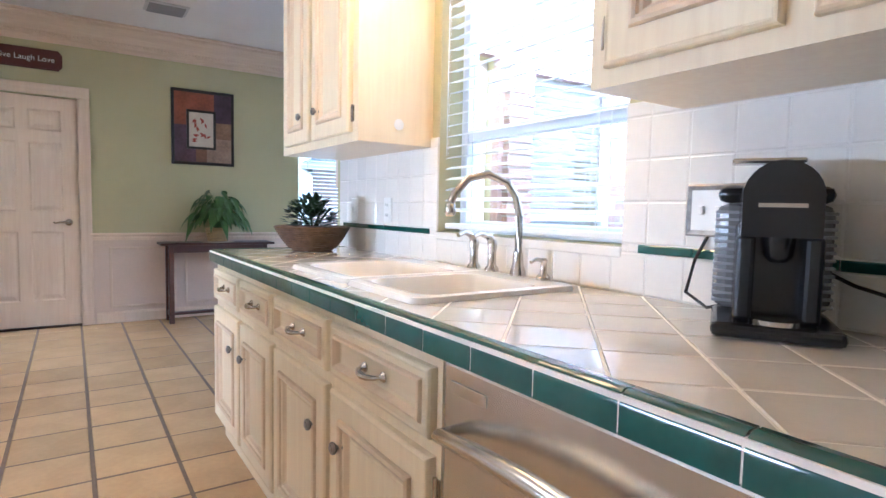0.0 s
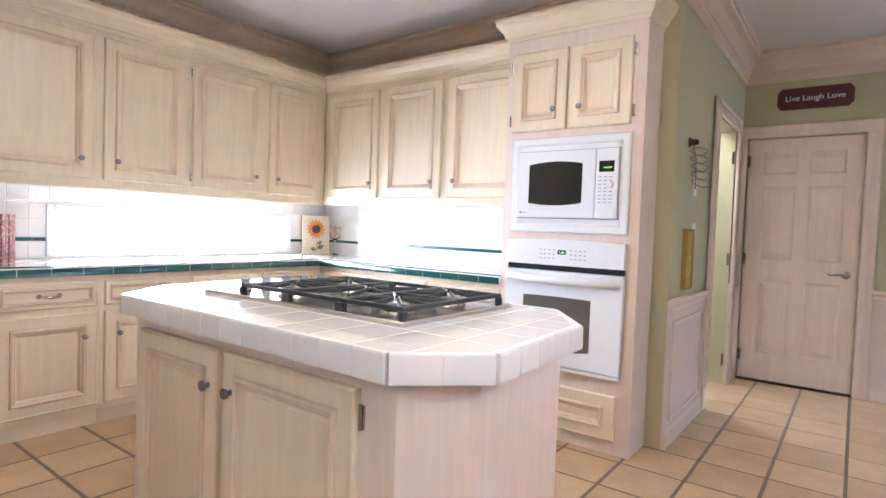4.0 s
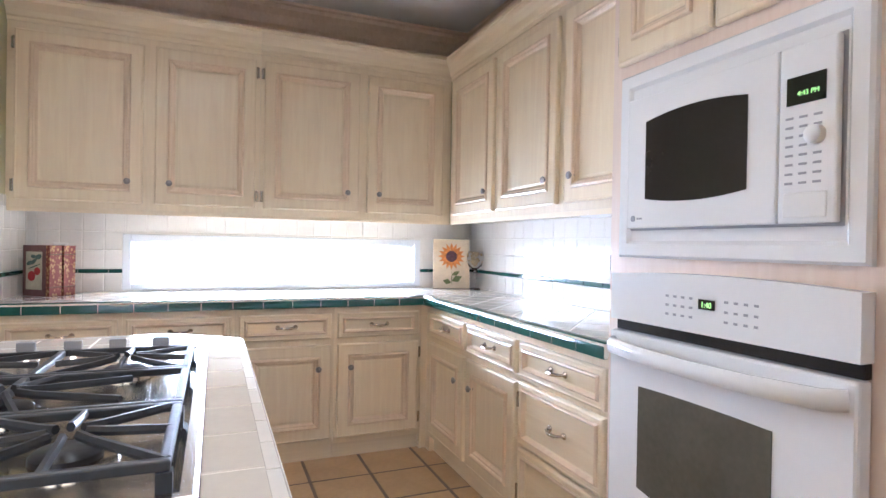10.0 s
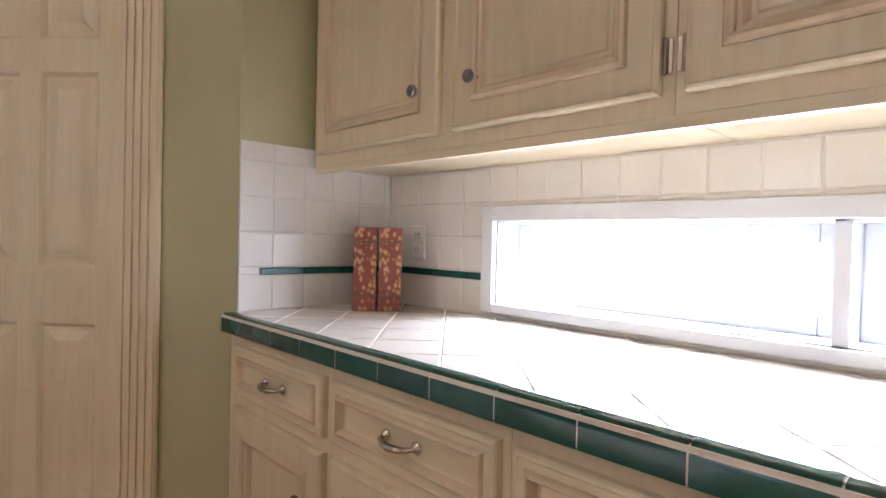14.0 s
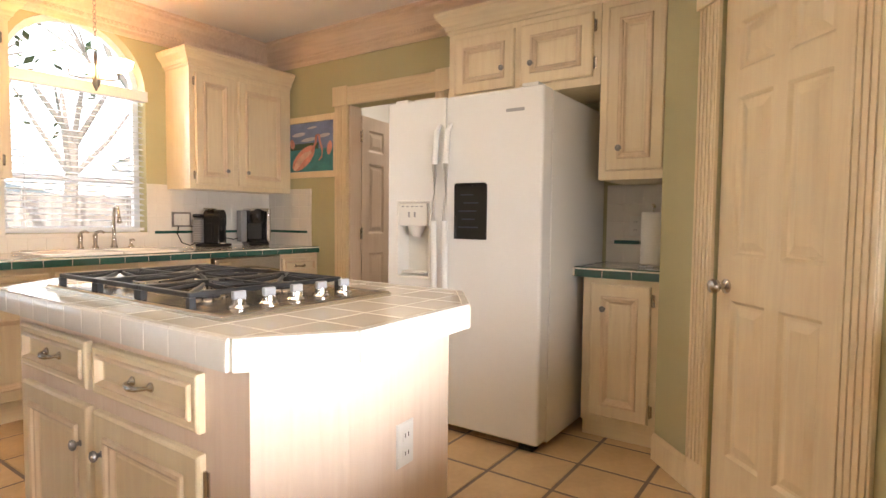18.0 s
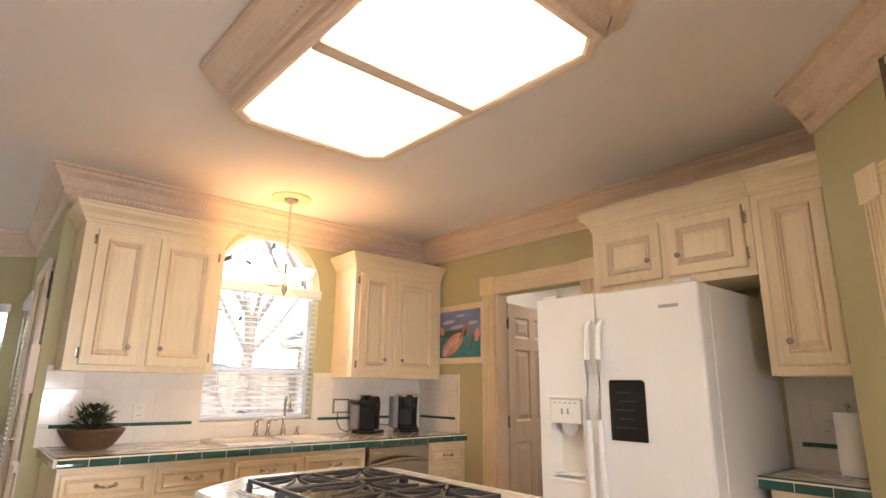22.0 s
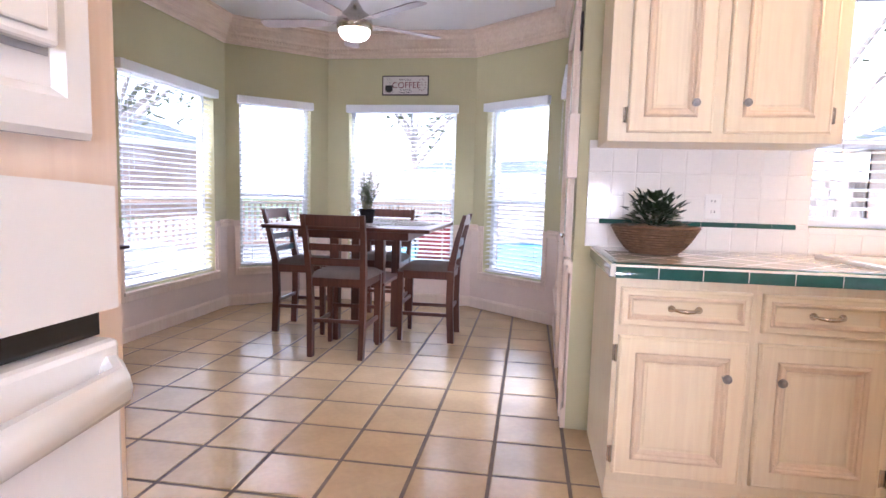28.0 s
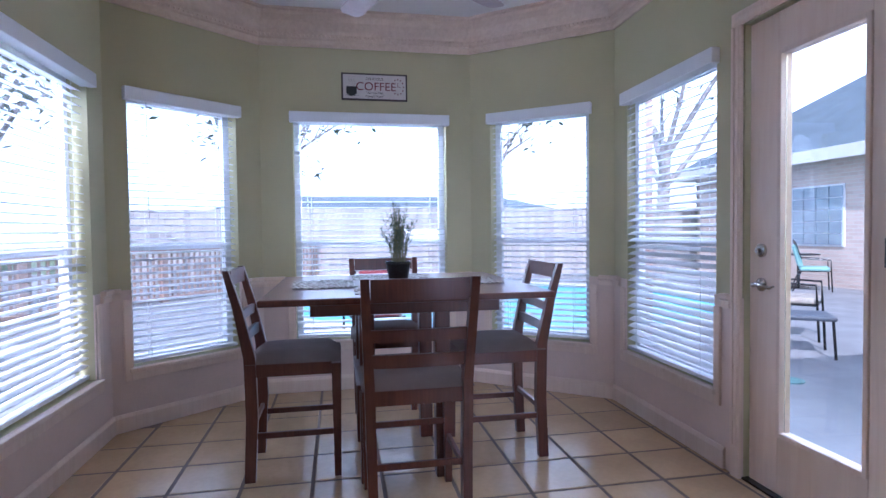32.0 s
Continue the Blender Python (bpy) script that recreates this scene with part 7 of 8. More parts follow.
fan = thing("ceiling_fan", "brushed nickel ceiling fan with pale blades and a lit dome", "ceiling fan", T(2.63, 4.95, 0))
part("canopy", lathe(B(), [(0.07, TOP - 0.0005), (0.068, TOP - 0.03), (0.03, TOP - 0.06)], 22), NICKEL, fan, "", True)
part("rod", lathe(B(), [(0.012, TOP - 0.05), (0.012, 2.44)], 10), NICKEL, fan)
part("motor", lathe(B(), [(0.02, 2.47), (0.035, 2.44), (0.06, 2.40), (0.11, 2.36), (0.125, 2.32), (0.125, 2.275), (0.115, 2.26)], 26), NICKEL, fan, "", True)
part("dome", lathe(B(), [(0.110, 2.2595), (0.105, 2.235), (0.085, 2.21), (0.05, 2.195), (0.01, 2.19)], 26), FAN_GLOW, fan, "glowing glass dome", True)
for k in range(5):
    a = 20 + 72 * k
    bm = B()
    rows_ = []
    for r, w, tw in ((0.11, 0.02, 0), (0.18, 0.022, 4), (0.22, 0.050, 8), (0.40, 0.058, 9), (0.62, 0.062, 9), (0.66, 0.052, 9), (0.675, 0.03, 9)):
        c, s = math.cos(radians(tw)), math.sin(radians(tw))
        rows_.append([[bm.verts.new((r, u * c, 2.315 + u * s + dz)) for u in (-w, w)] for dz in (-0.003, 0.003)])
    for p, q in zip(rows_, rows_[1:]):
        for j in (0, 1):
            bm.faces.new((p[j][0], p[j][1], q[j][1], q[j][0]))
        for i in (0, 1):
            bm.faces.new((p[0][i], q[0][i], q[1][i], p[1][i]))
    part("blade", bm, plain("blade_wood", (0.42, 0.33, 0.30), 0.5, vary=0.15) if k == 0 else bpy.data.materials["blade_wood"], fan, "", False, pose(0, 0, 0, 0, 0, a))


# ---- breakfast nook ----
TZ = 0.893
tb = thing("dining_table", "square counter-height dark cherry table", "table", T(3.055, 4.96, 0))
part("tabletop", box(B(), -0.60, -0.61, TZ - 0.028, 0.60, 0.61, TZ, 0.008), CHERRY, tb)
part("apron", box(B(), -0.40, -0.42, TZ - 0.10, 0.40, 0.42, TZ - 0.0285, 0.004), CHERRY, tb)
for x in (-0.26, 0.26):
    for y in (-0.175, 0.175):
        part("leg", box(B(), x - 0.035, y - 0.035, 0.0, x + 0.035, y + 0.035, TZ - 0.1005, 0.005), CHERRY, tb)
part("shelf", box(B(), -0.31, -0.225, 0.44, 0.31, 0.225, 0.462, 0.004), CHERRY, tb)

dc = thing("dining_chair", "dark cherry counter-height ladder-back chair with taupe suede seat", "chair", T(2.32, 4.96, 0, 90), "chairs round the table")
SH = 0.585
for s in (-1, 1):
    bm = B()
    pts_ = [(s * 0.18, 0.0, 0.0), (s * 0.185, -0.015, 0.30), (s * 0.19, -0.01, 0.58), (s * 0.20, 0.035, 0.80), (s * 0.205, 0.085, 0.985)]
    prev = None
    for (x, y, z), (hx, hy) in zip(pts_, ((0.018, 0.024), (0.019, 0.026), (0.019, 0.026), (0.017, 0.02), (0.016, 0.014))):
        rg = [bm.verts.new((x + a * hx, y + b * hy, z)) for a, b in ((-1, -1), (1, -1), (1, 1), (-1, 1))]
        if prev:
            for k in range(4):
                bm.faces.new((prev[k], prev[(k + 1) % 4], rg[(k + 1) % 4], rg[k]))
        else:
            bm.faces.new(rg[::-1])
        prev = rg
    bm.faces.new(prev)
    part("back_leg", bm, CHERRY, dc)
    bm = B()
    prev = None
    for z, h in ((0.0, 0.015), (0.30, 0.019), (SH - 0.045, 0.023)):
        rg = [bm.verts.new((s * 0.185 + a * h, -0.40 + b * h, z)) for a, b in ((-1, -1), (1, -1), (1, 1), (-1, 1))]
        if prev:
            for k in range(4):
                bm.faces.new((prev[k], prev[(k + 1) % 4], rg[(k + 1) % 4], rg[k]))
        else:
            bm.faces.new(rg[::-1])
        prev = rg
    bm.faces.new(prev)
    part("front_leg", bm, CHERRY, dc)
    part("side_rail", box(B(), s * 0.19 - 0.011, -0.378, SH - 0.095, s * 0.19 + 0.011, -0.03, SH - 0.035, 0.003), CHERRY, dc)
    part("stretcher", box(B(), s * 0.185 - 0.009, -0.382, 0.20, s * 0.185 + 0.009, -0.035, 0.228, 0.003), CHERRY, dc)
part("front_rail", box(B(), -0.165, -0.41, SH - 0.095, 0.165, -0.388, SH - 0.035, 0.003), CHERRY, dc)
part("back_rail", box(B(), -0.17, -0.025, SH - 0.095, 0.17, -0.003, SH - 0.035, 0.003), CHERRY, dc)
part("stretcher", box(B(), -0.168, -0.408, 0.27, 0.168, -0.392, 0.298, 0.003), CHERRY, dc)
part("stretcher", box(B(), -0.168, -0.024, 0.24, 0.168, -0.006, 0.266, 0.003), CHERRY, dc)
for z, y, h in ((0.665, 0.004, 0.025), (0.765, 0.026, 0.023), (0.945, 0.074, 0.037)):
    bm = B()
    n = 8
    rows_ = []
    for k in range(n + 1):
        u = -0.185 + 0.37 * k / n
        d = 0.012 * (1 - (u / 0.185) ** 2)
        rows_.append([bm.verts.new((u, y + d + a, z + b)) for a, b in ((-0.009, -h), (0.009, -h), (0.009, h), (-0.009, h))])
    for p, q in zip(rows_, rows_[1:]):
        for i in range(4):
            bm.faces.new((p[i], p[(i + 1) % 4], q[(i + 1) % 4], q[i]))
    bm.faces.new(rows_[0][::-1]), bm.faces.new(rows_[-1])
    part("back_slat", bm, CHERRY, dc)
bm = B()
n = 8
rows_ = []
for i in range(n + 1):
    row = []
    for j in range(n + 1):
        u, v = 2 * i / n - 1, 2 * j / n - 1
        k = (1 - abs(u) ** 5) * (1 - abs(v) ** 5)
        row.append(bm.verts.new((0.222 * u * (1 - 0.02 * v), -0.205 + 0.215 * v, SH - 0.032 + 0.045 * k ** 0.45)))
    rows_.append(row)
for i in range(n):
    for j in range(n):
        bm.faces.new((rows_[i][j], rows_[i + 1][j], rows_[i + 1][j + 1], rows_[i][j + 1]))
edge = [rows_[i][0] for i in range(n + 1)] + [rows_[n][j] for j in range(1, n + 1)] + [rows_[i][n] for i in range(n - 1, -1, -1)] + [rows_[0][j] for j in range(n - 1, 0, -1)]
bm.faces.new(edge[::-1])
part("seat_cushion", bm, SUEDE, dc, "taupe suede cushion", True)
copy_thing(dc, T(3.79, 4.97, 0, -90))
copy_thing(dc, T(3.08, 5.675, 0, 0))
copy_thing(dc, T(3.08, 4.245, 0, 180))

MATM = plain("woven_placemat", (0.40, 0.37, 0.30), 0.9, vary=0.0, bump=0.3)
t = MATM.node_tree
wv = t.nodes.new("ShaderNodeTexVoronoi")
wv.inputs["Scale"].default_value = 55
rp = t.nodes.new("ShaderNodeValToRGB")
rp.color_ramp.elements[0].color, rp.color_ramp.elements[1].color = (0.52, 0.50, 0.44, 1), (0.16, 0.14, 0.12, 1)
rp.color_ramp.elements[0].position, rp.color_ramp.elements[1].position = 0.35, 0.6
t.links.new(mapped(t, (1, 1, 1)), wv.inputs[0]), t.links.new(wv.outputs[0], rp.inputs[0]), t.links.new(rp.outputs[0], t.nodes["Principled BSDF"].inputs["Base Color"])
for x, y, a in ((2.70, 4.97, 90), (3.42, 4.96, 90), (3.06, 5.33, 4), (3.06, 4.60, -3)):
    bm = B()
    n = 8
    rows_ = [[[bm.verts.new((-0.22 + 0.44 * i / n, -0.15 + 0.30 * j / n, dz + 0.002 * math.sin(i * 1.3 + j))) for j in range(n + 1)] for i in range(n + 1)] for dz in (0.0025, 0.006)]
    for g in rows_:
        for i in range(n):
            for j in range(n):
                bm.faces.new((g[i][j], g[i + 1][j], g[i + 1][j + 1], g[i][j + 1]))
    for i in range(n):
        for j0 in (0, n):
            bm.faces.new((rows_[0][i][j0], rows_[0][i + 1][j0], rows_[1][i + 1][j0], rows_[1][i][j0])), bm.faces.new((rows_[0][j0][i], rows_[0][j0][i + 1], rows_[1][j0][i + 1], rows_[1][j0][i]))
    single("placemat", bm, MATM, "grey and cream woven placemat lying on the table", "placemat", T(x, y, TZ, a), "placemats")
hp = thing("potted_herb", "small rosemary-like plant in a black pot on the table", "plant", T(3.03, 4.96, TZ + 0.0005))
part("pot", lathe(B(), [(0.045, 0.0), (0.062, 0.095), (0.066, 0.098), (0.066, 0.112), (0.058, 0.112), (0.05, 0.095)], 22), BLACK, hp, "black plastic pot", True)
bm, bs = B(), B()
for k in range(46):
    a, sp_ = random.uniform(0, 6.28), random.uniform(0.01, 0.12)
    h = random.uniform(0.16, 0.33)
    p0, p1, p2 = Vector((0.03 * math.cos(a), 0.03 * math.sin(a), 0.09)), Vector((sp_ * 0.5 * math.cos(a), sp_ * 0.5 * math.sin(a), 0.09 + h * 0.6)), Vector((sp_ * math.cos(a), sp_ * math.sin(a), 0.09 + h))
    tube(bs, [p0, p1, p2], [0.0022, 0.0018, 0.001], 4)
    for q in range(14):
        s = 0.25 + 0.72 * q / 14
        c = p0.lerp(p1, s * 2) if s < 0.5 else p1.lerp(p2, s * 2 - 1)
        b = random.uniform(0, 6.28)
        leaf(bm, c, c + Vector((0.026 * math.cos(b), 0.026 * math.sin(b), 0.018)), 0.0032, 0.1)
part("stalk", bs, plain("herb_stem", (0.16, 0.15, 0.06), 0.7), hp)
part("foliage", bm, plain("herb_green", (0.075, 0.105, 0.055), 0.6, vary=0.3, scale=20), hp)

# console table with a peace lily
ct = thing("console_table", "dark espresso mission-style console table against the wall", "table", T(1.44, 6.37, 0))
part("tabletop", box(B(), -0.52, -0.155, 0.735, 0.52, 0.155, 0.758, 0.006), ESPRESSO, ct)
part("apron", box(B(), -0.41, -0.115, 0.665, 0.41, -0.097, 0.7345, 0.003), ESPRESSO, ct)
part("apron", box(B(), -0.41, 0.097, 0.665, 0.41, 0.115, 0.7345, 0.003), ESPRESSO, ct)
for s in (-1, 1):
    for y in (-0.105, 0.105):
        part("leg", box(B(), s * 0.43 - 0.022, y - 0.022, 0.0, s * 0.43 + 0.022, y + 0.022, 0.7345, 0.003), ESPRESSO, ct)
    part("side_rail", box(B(), s * 0.43 - 0.014, -0.082, 0.06, s * 0.43 + 0.014, 0.082, 0.10, 0.003), ESPRESSO, ct)
    for y in (-0.045, 0.0, 0.045):
        part("slat", box(B(), s * 0.43 - 0.008, y - 0.011, 0.1005, s * 0.43 + 0.008, y + 0.011, 0.7345, 0.002), ESPRESSO, ct)
part("stretcher", box(B(), -0.415, -0.03, 0.062, 0.415, 0.03, 0.088, 0.003), ESPRESSO, ct)
dl_ = single("doily", lathe(B(), [(0.150, 0.0), (0.153, 0.004), (0.02, 0.005)], 30), plain("lace_cream", (0.62, 0.55, 0.44), 0.9, vary=0.2, scale=60), "cream round mat under the plant basket", "mat", T(1.44, 6.37, 0.7585))
pk = thing("plant_basket", "pale woven basket holding the peace lily", "basket", T(1.44, 6.37, 0.764))
for k in range(9):
    r = 0.088 + 0.020 * k / 8
    part("coil", lathe(B(), [(r - 0.004, 0.002 + k * 0.0145), (r + 0.005, 0.004 + k * 0.0145), (r + 0.006, 0.012 + k * 0.0145), (r - 0.003, 0.0155 + k * 0.0145)], 28), PALE_WICKER, pk, "", True)
part("soil", lathe(B(), [(0.084, 0.0), (0.098, 0.11), (0.01, 0.112)], 20), DARK_VOID, pk)
ly = thing("peace_lily", "lush green leafy plant on the console table", "plant", T(1.44, 6.37, 0.87))
bm = B()
for k in range(135):
    a, u = random.uniform(0, 6.28), random.uniform(0.0, 1.0)
    c, s = math.cos(a), math.sin(a)
    s_y = 0.32 if s > 0 else 1.0
    rr, h = 0.045 + 0.175 * u, random.uniform(0.62, 1.0) * (0.40 - 0.20 * u * u) * (1.0 if k % 3 else 0.6)
    knee = Vector((rr * c, rr * s * s_y, h))
    if k < 60:
        part("stem", tube(B(), [(0.02 * c, 0.02 * s * s_y, 0.0), (0.30 * rr * c, 0.30 * rr * s * s_y, h * 0.75), knee], [0.004, 0.003, 0.002], 5), LEAF, ly)
    l = random.uniform(0.13, 0.21)
    b = a + random.uniform(-0.4, 0.4)
    out = 0.35 + 0.35 * u
    leaf(bm, knee, knee + Vector((math.cos(b) * l * out, math.sin(b) * s_y * l * out, -l * random.uniform(0.0, 0.55))), random.uniform(0.030, 0.046), 0.35, l * (0.2 + 0.35 * u))
part("foliage", bm, LEAF, ly, "glossy green leaves")
ap = single("air_freshener", box(B(), -0.025, -0.05, -0.05, 0.025, -0.0, 0.05, 0.012), WHITE_PLASTIC, "white plug-in device in the wall outlet", "air freshener", T(1.75, YH - 0.019, 0.46))

# ---- outside ----
CONCRETE = plain("pebbled_patio", (0.29, 0.285, 0.28), 0.9, vary=0.30, scale=2.0, fine=90, bump=0.5)
ground = single("ground", box(B(), -400, -400, -0.5, 400, 400, -0.16), plain("lawn", (0.10, 0.14, 0.05), 0.95, vary=0.4, scale=0.6, fine=30), "pale lawn and soil around the house", "ground", kind="structure")
pat = thing("pavement", "pebbled concrete patio round the pool", "pavement", kind="structure")
poolc, poolr = (9.9, 2.7), (3.1, 4.1)


def blob(k, grow=0.0):
    a = 2 * math.pi * k / 48
    w = 1 + 0.12 * math.sin(2 * a + 0.6)
    return (poolc[0] + (poolr[0] * w + grow) * math.cos(a), poolc[1] + (poolr[1] * w + grow) * math.sin(a))


bm = B()
out = [(1.66, -12), (20.5, -12), (20.5, 17), (-1.0, 17), (-1.0, 6.83), (3.85, 6.83), (4.66, 5.88), (4.66, 4.16), (3.86, 3.2), (1.66, 3.2)]
vo = [bm.verts.new((x, y, -0.10)) for x, y in out]
vi = [bm.verts.new((*blob(k, 0.28), -0.10)) for k in range(48)]
bmesh.ops.triangle_fill(bm, use_beauty=True, use_dissolve=False, edges=[bm.edges.new((a, b)) for ring_ in (vo, vi) for a, b in zip(ring_, ring_[1:] + ring_[:1])])
part("slab", bm, CONCRETE, pat)
pool = thing("swimming_pool", "turquoise freeform swimming pool with pale coping", "pool")
bm = B()
for grow, z in ((0.28, -0.10), (0.28, -0.07), (0.0, -0.07), (0.0, -0.145)):
    row = [bm.verts.new((*blob(k, grow), z)) for k in range(48)]
    if grow == 0.28 and z == -0.10:
        prev = row
        continue
    for k in range(48):
        bm.faces.new((prev[k], prev[(k + 1) % 48], row[(k + 1) % 48], row[k]))
    prev = row
part("coping", bm, plain("coping_stone", (0.62, 0.58, 0.52), 0.7, vary=0.15), pool, "pale stone coping")
bm = B()
bm.faces.new([bm.verts.new((*blob(k, 0.0), -0.125)) for k in range(48)])
part("water", bm, plain("pool_water", (0.04, 0.50, 0.62), 0.3, vary=0.25, scale=1.2, bump=0.3, fine=8), pool)
bm = B()
rings = [[bm.verts.new((*blob(k, -0.004), z)) for k in range(48)] for z in (-0.122, -0.085)]
for k in range(48):
    bm.faces.new((rings[0][k], rings[0][(k + 1) % 48], rings[1][(k + 1) % 48], rings[1][k]))
part("tile_line", bm, plain("pool_tile", (0.05, 0.12, 0.22), 0.2, vary=0.4, scale=10), pool, "blue waterline tiles")

FENCE = grain("grey_fence_wood", (0.46, 0.43, 0.40), (0.36, 0.33, 0.31), 0.85, stretch=8, each=0.15)
REDWOOD = grain("redwood", (0.42, 0.30, 0.24), (0.33, 0.23, 0.18), 0.75, stretch=8)
fe = thing("privacy_fence", "weathered grey board fence behind the pool", "fence", T(15.2, 0, -0.16))
me = mesh_of("board", box(B(), -0.012, -0.069, 0, 0.012, 0.069, 1.95), FENCE)
for k in range(150):
    share("board", me, fe, T(random.uniform(-0.01, 0.01), -11 + k * 0.145, random.uniform(-0.02, 0.02)))
for z in (0.3, 1.6):
    part("rail", box(B(), 0.013, -11, z, 0.06, 10.8, z + 0.09), FENCE, fe)
pf = thing("deck_railing", "reddish wooden picket railing across the garden", "fence", T(8.0, 10.8, -0.16, -35))
me = mesh_of("picket", box(B(), -0.02, -0.012, 0.12, 0.02, 0.012, 1.0), REDWOOD)
for k in range(110):
    share("picket", me, pf, T(-5.5 + k * 0.13, 0, 0))
for z in (0.1, 0.98):
    part("rail", box(B(), -5.6, -0.05, z, 9.0, 0.05, z + 0.06), REDWOOD, pf)
for k in range(7):
    part("post", box(B(), -5.6 + k * 2.4, -0.06, 0, -5.48 + k * 2.4, 0.06, 1.12), REDWOOD, pf)


def brick_material(name, a, b, mortar):
    m, t, bs_, l = nodes_of(name)
    br = t.nodes.new("ShaderNodeTexBrick")
    br.inputs["Color1"].default_value, br.inputs["Color2"].default_value, br.inputs["Mortar"].default_value = (*a, 1), (*b, 1), (*mortar, 1)
    br.inputs["Scale"].default_value, br.inputs["Brick Width"].default_value, br.inputs["Row Height"].default_value, br.inputs["Mortar Size"].default_value = 1.0, 0.21, 0.075, 0.008
    l.new(mapped(t, (1, 1, 1)), br.inputs[0]), l.new(br.outputs[0], bs_.inputs["Base Color"])
    bs_.inputs["Roughness"].default_value = 0.85
    return m


BRICK = brick_material("red_brick", (0.42, 0.28, 0.23), (0.34, 0.22, 0.19), (0.46, 0.43, 0.40))
PALE_BRICK = brick_material("pale_brick", (0.66, 0.52, 0.43), (0.56, 0.42, 0.34), (0.62, 0.57, 0.50))
ROOF = plain("slate_shingle", (0.13, 0.165, 0.185), 0.85, vary=0.3, scale=3, fine=25, bump=0.4)


def house(label, x, y, rz, w, d, h, ridge, brick, wins):
    hs = thing("house", label, "house", T(x, y, -0.16, rz))
    for (px, py, rot, L) in ((0, 0, 0, w), (w, 0, 90, d), (w, d, 180, w), (0, d, 270, d)):
        bm = B()
        box(bm, 0, 0, -0.10, L, h, 0.0)
        part("wall", bm, brick, hs, "", False, T(px, py, 0, rot) @ pose(0, 0, 0, 90))
    bm = B()
    o = 0.45
    pr_ = [(-o, -o), (w + o, -o), (w + o, d + o), (-o, d + o)]
    i = min(w, d) / 2
    top = [(i, d / 2), (w - i, d / 2)] if w > d else [(w / 2, i), (w / 2, d - i)]
    e = [bm.verts.new((a, b, h)) for a, b in pr_]
    f_ = [bm.verts.new((a, b, h + 0.14)) for a, b in pr_]
    r = [bm.verts.new((a, b, ridge)) for a, b in top]
    bm.faces.new(e[::-1])
    for k in range(4):
        bm.faces.new((e[k], e[(k + 1) % 4], f_[(k + 1) % 4], f_[k]))
    if w > d:
        bm.faces.new((f_[0], f_[1], r[1], r[0])), bm.faces.new((f_[2], f_[3], r[0], r[1])), bm.faces.new((f_[1], f_[2], r[1])), bm.faces.new((f_[3], f_[0], r[0]))
    else:
        bm.faces.new((f_[1], f_[2], r[1], r[0])), bm.faces.new((f_[3], f_[0], r[0], r[1])), bm.faces.new((f_[0], f_[1], r[0])), bm.faces.new((f_[2], f_[3], r[1]))
    part("roof", bm, ROOF, hs, "grey-green shingles")
    bm = B()
    sweep(bm, [(-0.0, h - 0.10), (-0.02, h - 0.10), (-0.02, h + 0.15), (0.0, h + 0.15)], pr_ + pr_[:1])
    part("fascia", bm, plain("fascia_white", (0.66, 0.64, 0.6), 0.6) if "fascia_white" not in bpy.data.materials else bpy.data.materials["fascia_white"], hs)
    for u, v, z0_, z1_ in wins:
        wn_ = part("window", box(B(), -0.03, u, z0_, 0.0, v, z1_), VINYL, hs)
        nx_, nz_ = 4, 5
        for a in range(nx_):
            for b in range(nz_):
                p = part("pane", box(B(), -0.05, u + 0.04 + a * (v - u - 0.06) / nx_, z0_ + 0.04 + b * (z1_ - z0_ - 0.06) / nz_, -0.031, u + 0.02 + (a + 1) * (v - u - 0.06) / nx_, z0_ + 0.02 + (b + 1) * (z1_ - z0_ - 0.06) / nz_), BLOCK, wn_)
    return hs


BLOCK = plain("glass_block", (0.30, 0.36, 0.40), 0.08, vary=0.4, scale=3)
house("red brick neighbouring house beyond the fence", 44.0, -14.0, 0, 10, 30, 2.6, 4.4, BRICK, ((9.0, 10.4, 1.0, 2.2),))
house("pale brick wing with grey shingle roof and glass-block window", 5.0, -4.8, -90, 6.2, 9.5, 2.75, 5.3, PALE_BRICK, ((4.74, 6.06, 0.9, 2.19),))
house("brick house seen past the garden trees", 9.0, 24.0, -25, 14, 8, 3.0, 5.6, BRICK, ())

for gaps_, p0, p1, th in (((G5, GLASS_DOOR), BAY[3], PATIO_END, 0.11), ((G4,), BAY[2], BAY[3], 0.15)):
    m_b, L_b = along(p0, p1)
    bm = holes(B(), L_b, -0.1, TOP, th + 0.001, th + 0.07, [(a + 0.0, b - 0.0, c, d) for a, b, c, d in gaps_])
    for v in bm.verts:
        v.co = (v.co.x, v.co.z, -v.co.y)
    single("wall_facing", bm, BRICK, "red brick facing on the outside of the breakfast nook", "brick wall", m_b @ pose(0, 0, 0, 90), kind="structure")

bj = thing("brick_jamb", "stack of pale red bricks beside the patio door", "brick wall")
me = mesh_of("brick", box(B(), -0.10, -0.045, -0.031, 0.10, 0.045, 0.031, 0.004), plain("jamb_brick", (0.36, 0.22, 0.17), 0.85, vary=0.25, scale=12, bump=0.3, each=0.2))
for xx in (2.57,):
    for k in range(30):
        share("brick", me, bj, T(xx + (0.012 if k % 2 else 0.0), 3.255, -0.07 + k * 0.075))
    part("mortar", box(B(), xx - 0.085, 3.22, -0.10, xx + 0.085, 3.29, 2.2), plain("mortar", (0.42, 0.38, 0.33), 0.9), bj)

